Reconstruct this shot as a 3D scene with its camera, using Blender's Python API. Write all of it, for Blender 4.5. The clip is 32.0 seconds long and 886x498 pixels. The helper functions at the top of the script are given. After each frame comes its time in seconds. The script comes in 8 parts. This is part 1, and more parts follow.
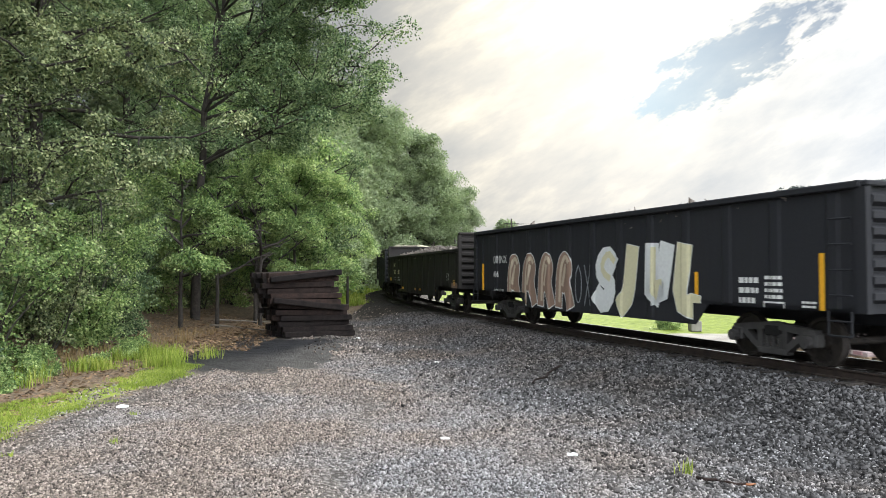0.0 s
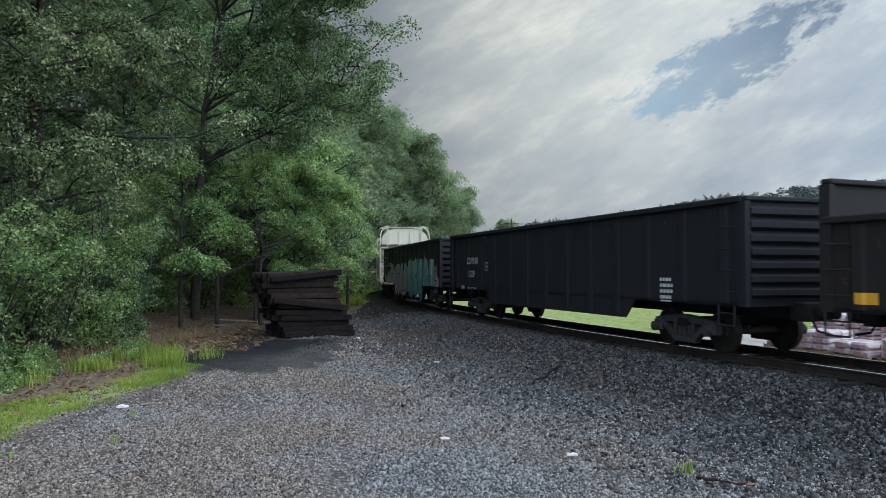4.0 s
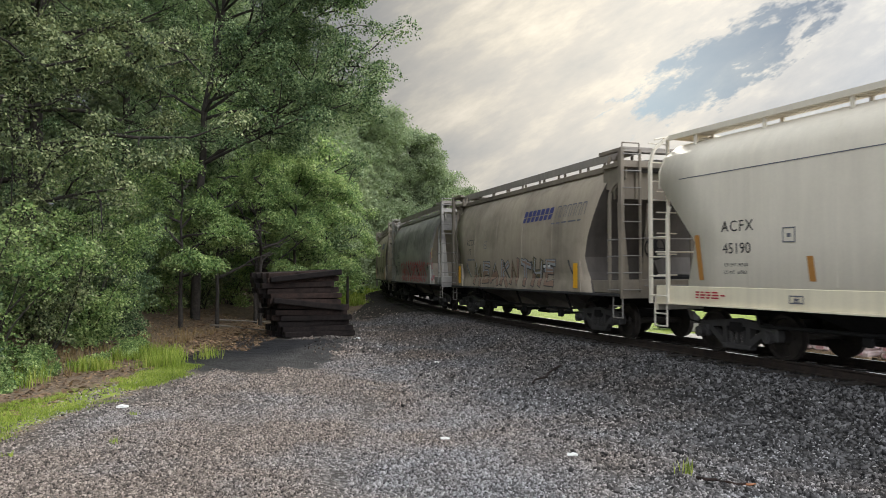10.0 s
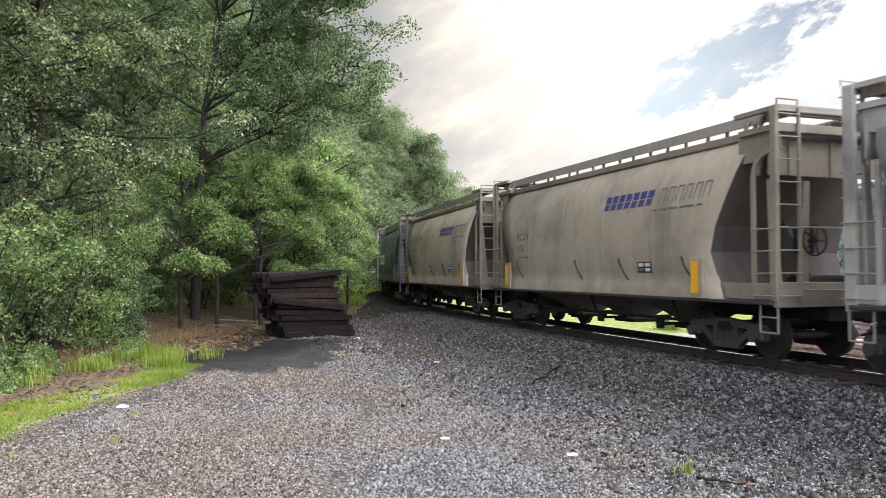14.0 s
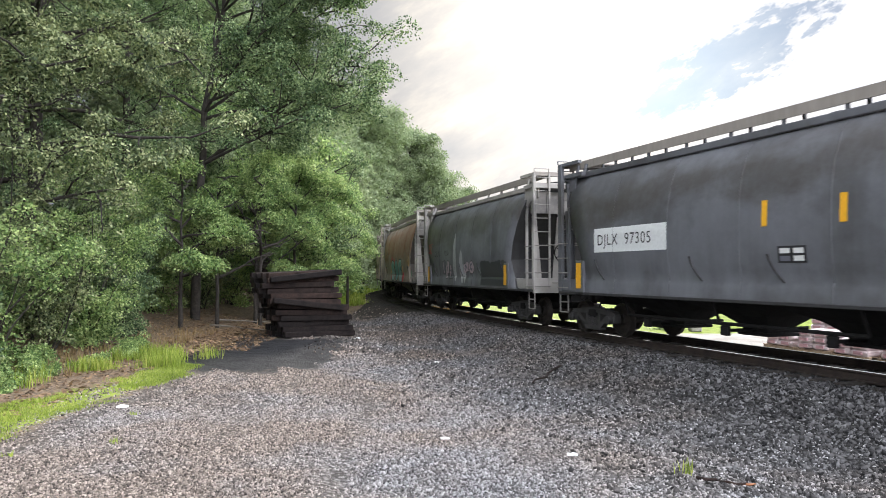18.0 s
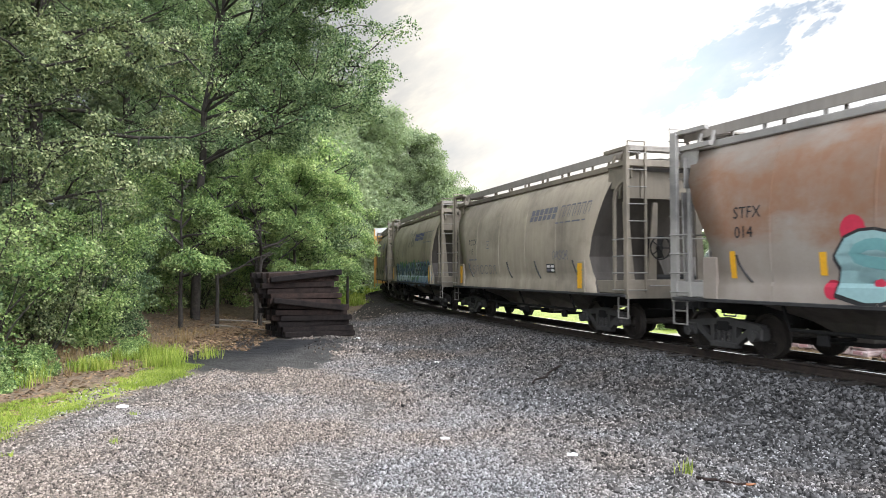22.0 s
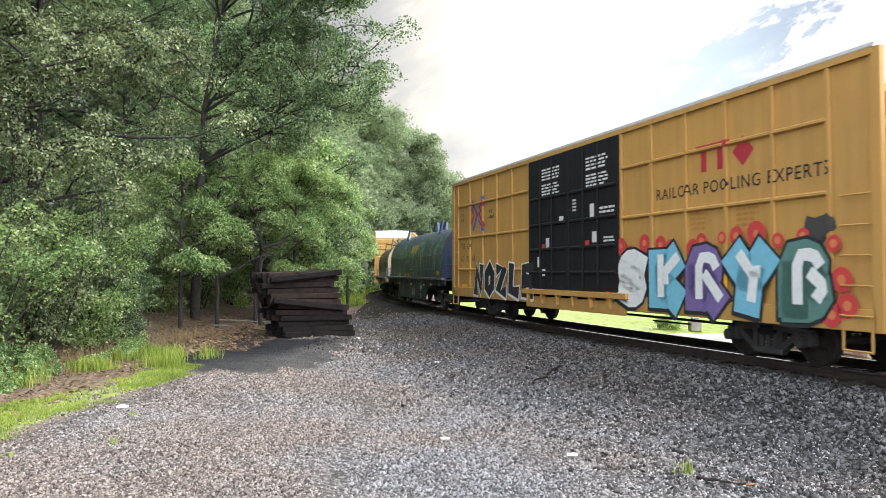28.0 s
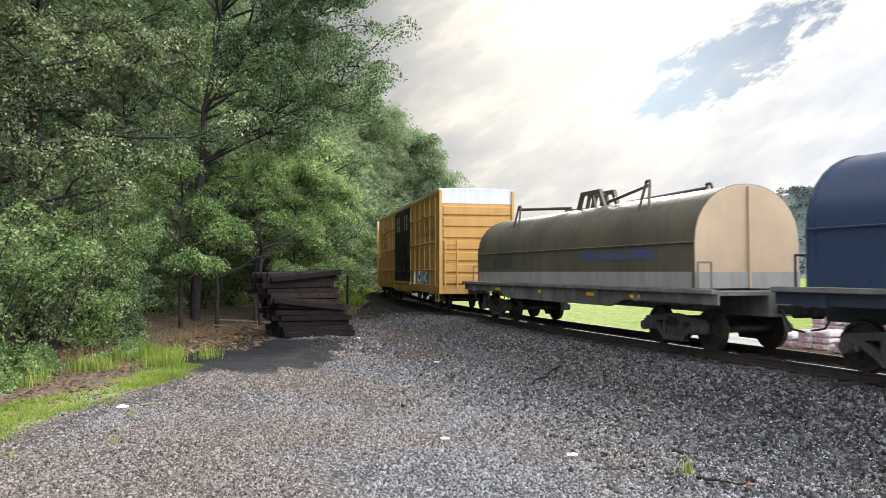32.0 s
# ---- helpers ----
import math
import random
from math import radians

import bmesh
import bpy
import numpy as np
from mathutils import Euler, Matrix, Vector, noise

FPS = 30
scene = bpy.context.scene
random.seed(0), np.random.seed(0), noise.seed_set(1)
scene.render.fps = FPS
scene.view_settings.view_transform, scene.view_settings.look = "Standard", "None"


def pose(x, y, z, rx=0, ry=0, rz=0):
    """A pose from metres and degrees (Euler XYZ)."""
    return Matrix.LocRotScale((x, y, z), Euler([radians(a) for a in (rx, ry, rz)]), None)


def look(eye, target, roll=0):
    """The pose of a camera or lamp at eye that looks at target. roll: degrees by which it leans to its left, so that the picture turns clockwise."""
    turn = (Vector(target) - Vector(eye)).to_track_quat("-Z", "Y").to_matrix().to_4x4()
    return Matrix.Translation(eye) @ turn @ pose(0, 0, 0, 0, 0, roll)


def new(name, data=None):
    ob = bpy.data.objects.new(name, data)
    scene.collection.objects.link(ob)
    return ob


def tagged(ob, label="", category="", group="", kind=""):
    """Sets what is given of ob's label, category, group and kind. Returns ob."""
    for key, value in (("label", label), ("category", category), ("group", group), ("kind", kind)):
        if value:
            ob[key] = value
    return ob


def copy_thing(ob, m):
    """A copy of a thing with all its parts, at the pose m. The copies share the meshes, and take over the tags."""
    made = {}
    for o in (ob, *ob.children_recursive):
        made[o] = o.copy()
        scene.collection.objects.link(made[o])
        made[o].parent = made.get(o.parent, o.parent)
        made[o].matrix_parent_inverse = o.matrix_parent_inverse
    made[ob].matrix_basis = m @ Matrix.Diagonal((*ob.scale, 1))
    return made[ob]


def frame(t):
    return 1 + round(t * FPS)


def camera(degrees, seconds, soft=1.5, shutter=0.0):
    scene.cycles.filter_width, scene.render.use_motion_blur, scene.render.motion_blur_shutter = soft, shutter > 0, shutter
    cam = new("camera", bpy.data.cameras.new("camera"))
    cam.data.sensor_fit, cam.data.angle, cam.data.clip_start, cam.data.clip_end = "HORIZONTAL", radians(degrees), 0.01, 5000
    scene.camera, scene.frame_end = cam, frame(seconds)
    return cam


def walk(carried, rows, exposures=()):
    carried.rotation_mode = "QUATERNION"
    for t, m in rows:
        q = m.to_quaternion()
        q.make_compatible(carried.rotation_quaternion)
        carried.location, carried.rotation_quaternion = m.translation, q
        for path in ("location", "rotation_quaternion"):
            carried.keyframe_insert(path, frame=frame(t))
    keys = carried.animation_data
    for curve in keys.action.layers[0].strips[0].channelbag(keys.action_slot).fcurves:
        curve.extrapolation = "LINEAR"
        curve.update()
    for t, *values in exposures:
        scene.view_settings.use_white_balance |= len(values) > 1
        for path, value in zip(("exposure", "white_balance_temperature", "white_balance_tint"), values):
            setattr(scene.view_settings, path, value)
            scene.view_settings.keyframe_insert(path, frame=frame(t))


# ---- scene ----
EYE = (0.0, 0.0, 2.15)
cam = camera(61.15, 32.0, soft=0.5, shutter=0.2)
STILL = pose(*EYE, 90 + 1.744, 0, 0)
walk(cam, [(0, STILL), (32, STILL)],
     exposures=[(0.0, 0.75, 6500, 8), (1.0, 0.12, 5950, 5), (2.0, -0.1, 5600, 4), (6.0, -0.15, 5550, 4), (7.5, -0.18, 5550, 4), (8.2, -0.12, 5700, 4), (9.0, 0.05, 6450, 8), (10.0, 0.25, 6550, 9),
                (13.0, 0.74, 6500, 12), (17.0, 0.95, 6400, 12), (20.0, 1.05, 6400, 12), (23.0, 1.12, 6450, 9), (28.0, 1.14, 6400, 10),
                (30.0, 1.16, 6400, 10), (31.0, 1.06, 6400, 10), (32.0, 0.72, 6350, 10)])

# ---- daylight: a low veiled sun ahead and to the right, behind broken cloud ----
SUN_AZ, SUN_EL = 9.0, 17.0            # degrees right of straight ahead, and up
SUN_DIR = Vector((math.sin(radians(SUN_AZ)) * math.cos(radians(SUN_EL)),
                  math.cos(radians(SUN_AZ)) * math.cos(radians(SUN_EL)), math.sin(radians(SUN_EL))))


def nodes_of(tree):
    """Short makers of nodes and links in a tree."""
    def add(kind, **sets):
        n = tree.nodes.new(kind)
        for k, v in sets.items():
            if k in n.inputs:
                n.inputs[k].default_value = v
        return n
    return add, tree.links.new


def math_node(tree, op, a, b=None, clamp=False):
    n = tree.nodes.new("ShaderNodeMath")
    n.operation, n.use_clamp = op, clamp
    for i, v in enumerate((a, b)):
        if v is None:
            continue
        if isinstance(v, (int, float)):
            n.inputs[i].default_value = v
        else:
            tree.links.new(v, n.inputs[i])
    return n.outputs[0]


def ramp_node(tree, fac, stops):
    n = tree.nodes.new("ShaderNodeValToRGB")
    while len(n.color_ramp.elements) < len(stops):
        n.color_ramp.elements.new(0.5)
    for e, (p, c) in zip(n.color_ramp.elements, stops):
        e.position = p
        e.color = (*c, 1) if len(c) == 3 else c
    tree.links.new(fac, n.inputs[0])
    return n.outputs[0]


def mix_node(tree, fac, a, b, blend="MIX"):
    n = tree.nodes.new("ShaderNodeMix")
    n.data_type, n.blend_type, n.clamp_factor = "RGBA", blend, True
    for i, v in ((0, fac), (6, a), (7, b)):
        if isinstance(v, (int, float)):
            n.inputs[i].default_value = v
        elif isinstance(v, tuple):
            n.inputs[i].default_value = (*v, 1) if len(v) == 3 else v
        else:
            tree.links.new(v, n.inputs[i])
    return n.outputs[2]


def noise_node(tree, vec, scale, detail=4.0, rough=0.55, out=0):
    n = tree.nodes.new("ShaderNodeTexNoise")
    n.inputs["Scale"].default_value, n.inputs["Detail"].default_value, n.inputs["Roughness"].default_value = scale, detail, rough
    if vec is not None:
        tree.links.new(vec, n.inputs["Vector"])
    return n.outputs[out]


def build_world():
    w = bpy.data.worlds.new("sky")
    w.use_nodes = True
    scene.world = w
    t = w.node_tree
    t.nodes.clear()
    add, link = nodes_of(t)
    out, bg = add("ShaderNodeOutputWorld"), add("ShaderNodeBackground")
    link(bg.outputs[0], out.inputs[0])
    sky = add("ShaderNodeTexSky")
    sky.sky_type, sky.sun_disc = "NISHITA", False
    sky.sun_elevation, sky.sun_rotation = radians(SUN_EL), radians(SUN_AZ)
    sky.altitude, sky.air_density, sky.dust_density, sky.ozone_density = 200, 1.0, 2.0, 1.5
    geo = add("ShaderNodeTexCoord").outputs["Generated"]
    sep = add("ShaderNodeSeparateXYZ")
    link(geo, sep.inputs[0])
    x, y, z = sep.outputs
    # cloud deck: the direction laid out on a flat layer overhead, so bands crowd towards the horizon
    zz = math_node(t, "ADD", math_node(t, "MAXIMUM", z, 0.0), 0.20)
    comb = add("ShaderNodeCombineXYZ")
    link(math_node(t, "DIVIDE", x, zz), comb.inputs[0])
    link(math_node(t, "DIVIDE", y, zz), comb.inputs[1])
    big = noise_node(t, comb.outputs[0], 0.8, 6.0, 0.56)
    # ahead, the wind draws the cloud out in slanting wisps
    fwd = math_node(t, "MAXIMUM", y, 0.05)
    u = math_node(t, "SUBTRACT", math_node(t, "DIVIDE", x, fwd), 0.385)
    v = math_node(t, "SUBTRACT", math_node(t, "DIVIDE", z, fwd), 0.283)
    along = math_node(t, "ADD", math_node(t, "MULTIPLY", u, 0.885), math_node(t, "MULTIPLY", v, 0.465))
    across = math_node(t, "SUBTRACT", math_node(t, "MULTIPLY", v, 0.885), math_node(t, "MULTIPLY", u, 0.465))
    drawn = add("ShaderNodeCombineXYZ")
    link(math_node(t, "MULTIPLY", along, 3.2), drawn.inputs[0])
    link(math_node(t, "MULTIPLY", across, 8.5), drawn.inputs[1])
    wisp = noise_node(t, drawn.outputs[0], 1.9, 9.0, 0.62)
    rag = noise_node(t, drawn.outputs[0], 4.5, 8.0, 0.66)

    def toward(d):
        n = add("ShaderNodeVectorMath")
        n.operation = "DOT_PRODUCT"
        link(geo, n.inputs[0])
        n.inputs[1].default_value = Vector(d).normalized()
        return n.outputs["Value"]
    glow = toward(SUN_DIR)
    near_sun = ramp_node(t, glow, [(0.90, (0, 0, 0)), (0.965, (0.30, 0.30, 0.30)), (1.0, (1, 1, 1))])
    # cloud lit by the low sun is brightest overhead and opposite to it
    lit = ramp_node(t, math_node(t, "ADD", math_node(t, "MULTIPLY", glow, 0.5), 0.5), [(0.25, (6.9, 6.8, 6.7)), (0.68, (3.9, 3.9, 3.9)), (0.90, (1.0, 1.0, 1.0))])
    # towards the horizon the deck is thick and dull
    low = mix_node(t, ramp_node(t, math_node(t, "ADD", math_node(t, "MULTIPLY", glow, 0.5), 0.5), [(0.30, (1, 1, 1)), (0.62, (0, 0, 0))]), (1.0, 1.0, 1.0), (4.0, 4.0, 3.95))
    lit = mix_node(t, ramp_node(t, z, [(0.10, (0, 0, 0)), (0.62, (1, 1, 1))]), low, lit)
    # a ragged break of blue in the cloud
    e1, e2 = math_node(t, "DIVIDE", along, 0.155), math_node(t, "DIVIDE", across, 0.040)
    ring = math_node(t, "ADD", math_node(t, "MULTIPLY", e1, e1), math_node(t, "MULTIPLY", e2, e2))
    ring = math_node(t, "ADD", ring, math_node(t, "MULTIPLY", math_node(t, "SUBTRACT", rag, 0.5), 5.5))
    gap_mask = ramp_node(t, math_node(t, "MULTIPLY", ring, 0.5), [(0.30, (1, 1, 1)), (0.58, (0, 0, 0))])
    gap_mask = math_node(t, "MULTIPLY", gap_mask, math_node(t, "GREATER_THAN", y, 0.3))
    shade = ramp_node(t, math_node(t, "ADD", math_node(t, "MULTIPLY", wisp, 0.7), math_node(t, "MULTIPLY", big, 0.3)),
                      [(0.36, (0.76, 0.80, 0.86)), (0.50, (0.93, 0.94, 0.96)), (0.57, (1.10, 1.09, 1.06)), (0.68, (1.40, 1.36, 1.30))])
    grey = mix_node(t, near_sun, (0.33, 0.345, 0.37), (0.92, 0.85, 0.73))
    # the deck thins out and brightens towards the right
    thin = ramp_node(t, math_node(t, "ADD", math_node(t, "MULTIPLY", u, 0.5), 0.5), [(0.26, (0.60, 0.605, 0.615)), (0.40, (0.84, 0.84, 0.85)), (0.50, (1.18, 1.17, 1.16)), (0.60, (1.55, 1.53, 1.50))])
    cloud = mix_node(t, 1.0, mix_node(t, 1.0, mix_node(t, 1.0, shade, thin, "MULTIPLY"), grey, "MULTIPLY"), lit, "MULTIPLY")
    blue = add("ShaderNodeVectorMath")
    blue.operation = "SCALE"
    link(mix_node(t, 1.0, sky.outputs[0], (0.45, 0.75, 1.25), "MULTIPLY"), blue.inputs[0])
    blue.inputs["Scale"].default_value = 0.018
    tot = mix_node(t, math_node(t, "MULTIPLY", gap_mask, 0.68), cloud, blue.outputs[0])
    link(tot, bg.inputs[0])
    bg.inputs[1].default_value = 1.0


build_world()
sun = new("sun", bpy.data.lights.new("sun", "SUN"))
sun.data.energy, sun.data.angle, sun.data.color = 1.8, radians(12), (1.0, 0.94, 0.85)
sun.matrix_world = look(SUN_DIR * 100, (0, 0, 0))

# ---- materials ----
def material(name, rough=0.8, metal=0.0):
    m = bpy.data.materials.new(name)
    m.use_nodes = True
    t = m.node_tree
    b = t.nodes["Principled BSDF"]
    b.inputs["Roughness"].default_value, b.inputs["Metallic"].default_value = rough, metal
    return m, t, b


def coords(t, kind="Object", scale=None):
    c = t.nodes.new("ShaderNodeTexCoord").outputs[kind]
    if scale is None:
        return c
    mp = t.nodes.new("ShaderNodeMapping")
    mp.inputs["Scale"].default_value = scale
    t.links.new(c, mp.inputs["Vector"])
    return mp.outputs[0]


def bump(t, b, height, strength=0.4, dist=0.02):
    n = t.nodes.new("ShaderNodeBump")
    n.inputs["Strength"].default_value, n.inputs["Distance"].default_value = strength, dist
    t.links.new(height, n.inputs["Height"])
    t.links.new(n.outputs[0], b.inputs["Normal"])


def speckled(name, dark, light, scale=8.0, fine=60.0, rough=0.85, metal=0.0, relief=0.3, dist=0.01):
    """A surface with broad blotches and fine grain between two colours."""
    m, t, b = material(name, rough, metal)
    c = coords(t)
    a = noise_node(t, c, scale, 5)
    f = noise_node(t, c, fine, 3)
    mixv = math_node(t, "ADD", math_node(t, "MULTIPLY", a, 0.6), math_node(t, "MULTIPLY", f, 0.4))
    t.links.new(ramp_node(t, mixv, [(0.36, dark), (0.64, light)]), b.inputs["Base Color"])
    bump(t, b, f, relief, dist)
    return m


def painted(name, base, grime=(0.05, 0.045, 0.04), rust=(0.16, 0.07, 0.035), dirt=0.45, rusty=0.1, rough=0.55, streak=0.5, soot=0.0, wash=None):
    """Weathered paint on steel: broad dirt, vertical rain streaks, rust specks and dust."""
    m, t, b = material(name, rough)
    c = coords(t)
    broad = noise_node(t, c, 0.55, 5, 0.6)
    run = noise_node(t, coords(t, "Object", (3.2, 3.2, 0.28)), 1.6, 5, 0.6)
    fine = noise_node(t, c, 22.0, 4)
    d = math_node(t, "ADD", math_node(t, "MULTIPLY", broad, 1.0 - streak), math_node(t, "MULTIPLY", run, streak))
    df = ramp_node(t, d, [(0.40, (0, 0, 0)), (0.72, (1, 1, 1))])
    light = tuple(min(1, v * 1.12 + 0.01) for v in base)
    col = mix_node(t, fine, base, light)
    col = mix_node(t, math_node(t, "MULTIPLY", df, dirt), col, grime)
    if soot:
        cloudy = noise_node(t, coords(t, "Object", (0.8, 0.8, 1.1)), 0.62, 6, 0.62)
        col = mix_node(t, math_node(t, "MULTIPLY", ramp_node(t, cloudy, [(0.47, (0, 0, 0)), (0.63, (1, 1, 1))]), soot), col, grime)
    if wash:                                             # a ragged band of rust or soot along the side
        lo, hi, stain, much = wash
        sp = t.nodes.new("ShaderNodeSeparateXYZ")
        t.links.new(c, sp.inputs[0])
        rag = math_node(t, "MULTIPLY", math_node(t, "SUBTRACT", noise_node(t, coords(t, "Object", (0.45, 0.45, 1.0)), 0.9, 6, 0.6), 0.5), 0.55)
        v = math_node(t, "ADD", math_node(t, "MULTIPLY", sp.outputs[2], 0.2), rag)
        on = ramp_node(t, v, [(lo / 5 - 0.05, (0, 0, 0)), (lo / 5 + 0.05, (1, 1, 1)), (hi / 5 - 0.03, (1, 1, 1)), (hi / 5 + 0.06, (0, 0, 0))])
        thin = ramp_node(t, noise_node(t, c, 2.4, 6, 0.65), [(0.30, (0.45, 0.45, 0.45)), (0.60, (1, 1, 1))])
        col = mix_node(t, math_node(t, "MULTIPLY", math_node(t, "MULTIPLY", on, thin), much), col, stain)
    r = math_node(t, "ADD", math_node(t, "MULTIPLY", noise_node(t, c, 1.7, 8, 0.7), 0.75), math_node(t, "MULTIPLY", fine, 0.25))
    lo = 0.70 - 0.28 * rusty
    rf = ramp_node(t, r, [(lo, (0, 0, 0)), (lo + 0.06, (1, 1, 1))])
    col = mix_node(t, math_node(t, "MULTIPLY", rf, 0.85), col, rust)
    t.links.new(col, b.inputs["Base Color"])
    t.links.new(math_node(t, "ADD", rough, math_node(t, "MULTIPLY", df, 0.25), True), b.inputs["Roughness"])
    bump(t, b, math_node(t, "ADD", broad, math_node(t, "MULTIPLY", fine, 0.25)), 0.12, 0.02)
    return m


def plain(name, colour, rough=0.6, metal=0.0):
    m, t, b = material(name, rough, metal)
    f = noise_node(t, coords(t), 14.0, 5)
    t.links.new(mix_node(t, f, tuple(v * 0.78 for v in colour), tuple(min(1, v * 1.12) for v in colour)), b.inputs["Base Color"])
    return m


def leafy(name, dark, light, tint, back=0.35):
    """Leaves: each leaf its own green, waxy, letting light through."""
    m, t, b = material(name, 0.45)
    b.inputs["Specular IOR Level"].default_value = 0.2
    g = t.nodes.new("ShaderNodeNewGeometry")
    broad = ramp_node(t, noise_node(t, coords(t), 0.85, 4), [(0.36, (0, 0, 0)), (0.64, (1, 1, 1))])
    v = math_node(t, "ADD", math_node(t, "MULTIPLY", g.outputs["Random Per Island"], 0.66), math_node(t, "MULTIPLY", broad, 0.32))
    col = ramp_node(t, v, [(0.12, dark), (0.50, light), (0.86, tint)])
    t.links.new(col, b.inputs["Base Color"])
    tr = t.nodes.new("ShaderNodeBsdfTranslucent")
    t.links.new(mix_node(t, 1.0, col, (1.08, 1.16, 0.92), "MULTIPLY"), tr.inputs["Color"])
    mx = t.nodes.new("ShaderNodeMixShader")
    mx.inputs[0].default_value = back
    t.links.new(b.outputs[0], mx.inputs[1])
    t.links.new(tr.outputs[0], mx.inputs[2])
    t.links.new(mx.outputs[0], t.nodes["Material Output"].inputs["Surface"])
    return m


def drift(t):
    """Slow change of the gravel's tint across the yard."""
    c = coords(t)
    sp = t.nodes.new("ShaderNodeSeparateXYZ")
    t.links.new(c, sp.inputs[0])
    return math_node(t, "ADD", noise_node(t, c, 0.22, 5, 0.6), math_node(t, "MULTIPLY", sp.outputs[0], 0.024))


def ground_material():
    """Gravel yard, dark soil, litter, grass and paving, blended by the ground's own zones."""
    m, t, b = material("ground", 0.9)
    c = coords(t)
    vor = t.nodes.new("ShaderNodeTexVoronoi")
    vor.inputs["Scale"].default_value = 17.0
    t.links.new(c, vor.inputs["Vector"])
    broad, fine = noise_node(t, c, 0.35, 5), noise_node(t, c, 30.0, 3)
    sepc = t.nodes.new("ShaderNodeSeparateColor")
    t.links.new(vor.outputs["Color"], sepc.inputs[0])
    stone = ramp_node(t, sepc.outputs[0], [(0.0, (0.10, 0.10, 0.105)), (0.55, (0.23, 0.225, 0.22)), (1.0, (0.42, 0.41, 0.40))])
    stone = mix_node(t, ramp_node(t, vor.outputs["Distance"], [(0.25, (0, 0, 0)), (0.6, (1, 1, 1))]), stone, (0.05, 0.048, 0.046))
    stone = mix_node(t, math_node(t, "MULTIPLY", broad, 0.35), stone, (0.14, 0.125, 0.11))
    litter = ramp_node(t, noise_node(t, c, 9.0, 6, 0.7), [(0.34, (0.075, 0.060, 0.048)), (0.5, (0.18, 0.135, 0.098)), (0.68, (0.33, 0.235, 0.155))])
    grass = ramp_node(t, noise_node(t, c, 3.0, 6, 0.7), [(0.35, (0.13, 0.18, 0.025)), (0.6, (0.26, 0.33, 0.05)), (0.75, (0.36, 0.36, 0.10))])
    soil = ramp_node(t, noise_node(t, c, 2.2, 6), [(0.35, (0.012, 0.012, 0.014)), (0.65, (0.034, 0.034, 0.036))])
    pave = ramp_node(t, noise_node(t, c, 1.2, 6), [(0.35, (0.30, 0.28, 0.25)), (0.65, (0.42, 0.39, 0.35))])
    z1, z2 = t.nodes.new("ShaderNodeVertexColor"), t.nodes.new("ShaderNodeVertexColor")
    z1.layer_name, z2.layer_name = "zone_a", "zone_b"
    s1, s2 = t.nodes.new("ShaderNodeSeparateColor"), t.nodes.new("ShaderNodeSeparateColor")
    t.links.new(z1.outputs[0], s1.inputs[0])
    t.links.new(z2.outputs[0], s2.inputs[0])
    edge = math_node(t, "MULTIPLY", math_node(t, "SUBTRACT", noise_node(t, c, 1.4, 6, 0.65), 0.5), 0.9)

    def zone(o):
        return ramp_node(t, math_node(t, "ADD", o, edge), [(0.42, (0, 0, 0)), (0.58, (1, 1, 1))])
    stone = mix_node(t, 1.0, stone, ramp_node(t, drift(t), [(0.38, (1.0, 0.88, 0.79)), (0.58, (1.00, 1.03, 1.09))]), "MULTIPLY")
    stone = mix_node(t, s1.outputs[0], stone, mix_node(t, 1.0, stone, (0.24, 0.235, 0.23), "MULTIPLY"))
    col = mix_node(t, zone(s1.outputs[1]), stone, litter)
    col = mix_node(t, zone(s1.outputs[2]), col, grass)
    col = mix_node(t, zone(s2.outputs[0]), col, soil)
    col = mix_node(t, s2.outputs[1], col, pave)
    t.links.new(col, b.inputs["Base Color"])
    b.inputs["Specular IOR Level"].default_value = 0.15
    wet = mix_node(t, zone(s2.outputs[0]), (0.85,) * 3, (0.72,) * 3)
    t.links.new(wet, b.inputs["Roughness"])
    hgt = math_node(t, "SUBTRACT", math_node(t, "MULTIPLY", fine, 0.4), vor.outputs["Distance"])
    bump(t, b, hgt, 0.7, 0.04)
    return m


def stone_material(name="gravel_stone", tone=1.0):
    m, t, b = material(name, 0.75)
    b.inputs["Specular IOR Level"].default_value = 0.2
    g = t.nodes.new("ShaderNodeNewGeometry")
    f = noise_node(t, coords(t), 45.0, 4)
    v = math_node(t, "ADD", math_node(t, "MULTIPLY", g.outputs["Random Per Island"], 0.85), math_node(t, "MULTIPLY", f, 0.2))
    stops = [(0.10, (0.026, 0.025, 0.025)), (0.45, (0.145, 0.136, 0.130)), (0.76, (0.27, 0.256, 0.246)), (1.0, (0.46, 0.44, 0.425))]
    col = ramp_node(t, v, [(p, tuple(x * tone for x in c)) for p, c in stops])
    wide = ramp_node(t, drift(t), [(0.38, (1.0, 0.88, 0.79)), (0.58, (1.00, 1.03, 1.09))])
    t.links.new(mix_node(t, 1.0, col, wide, "MULTIPLY"), b.inputs["Base Color"])
    bump(t, b, f, 0.4, 0.01)
    return m


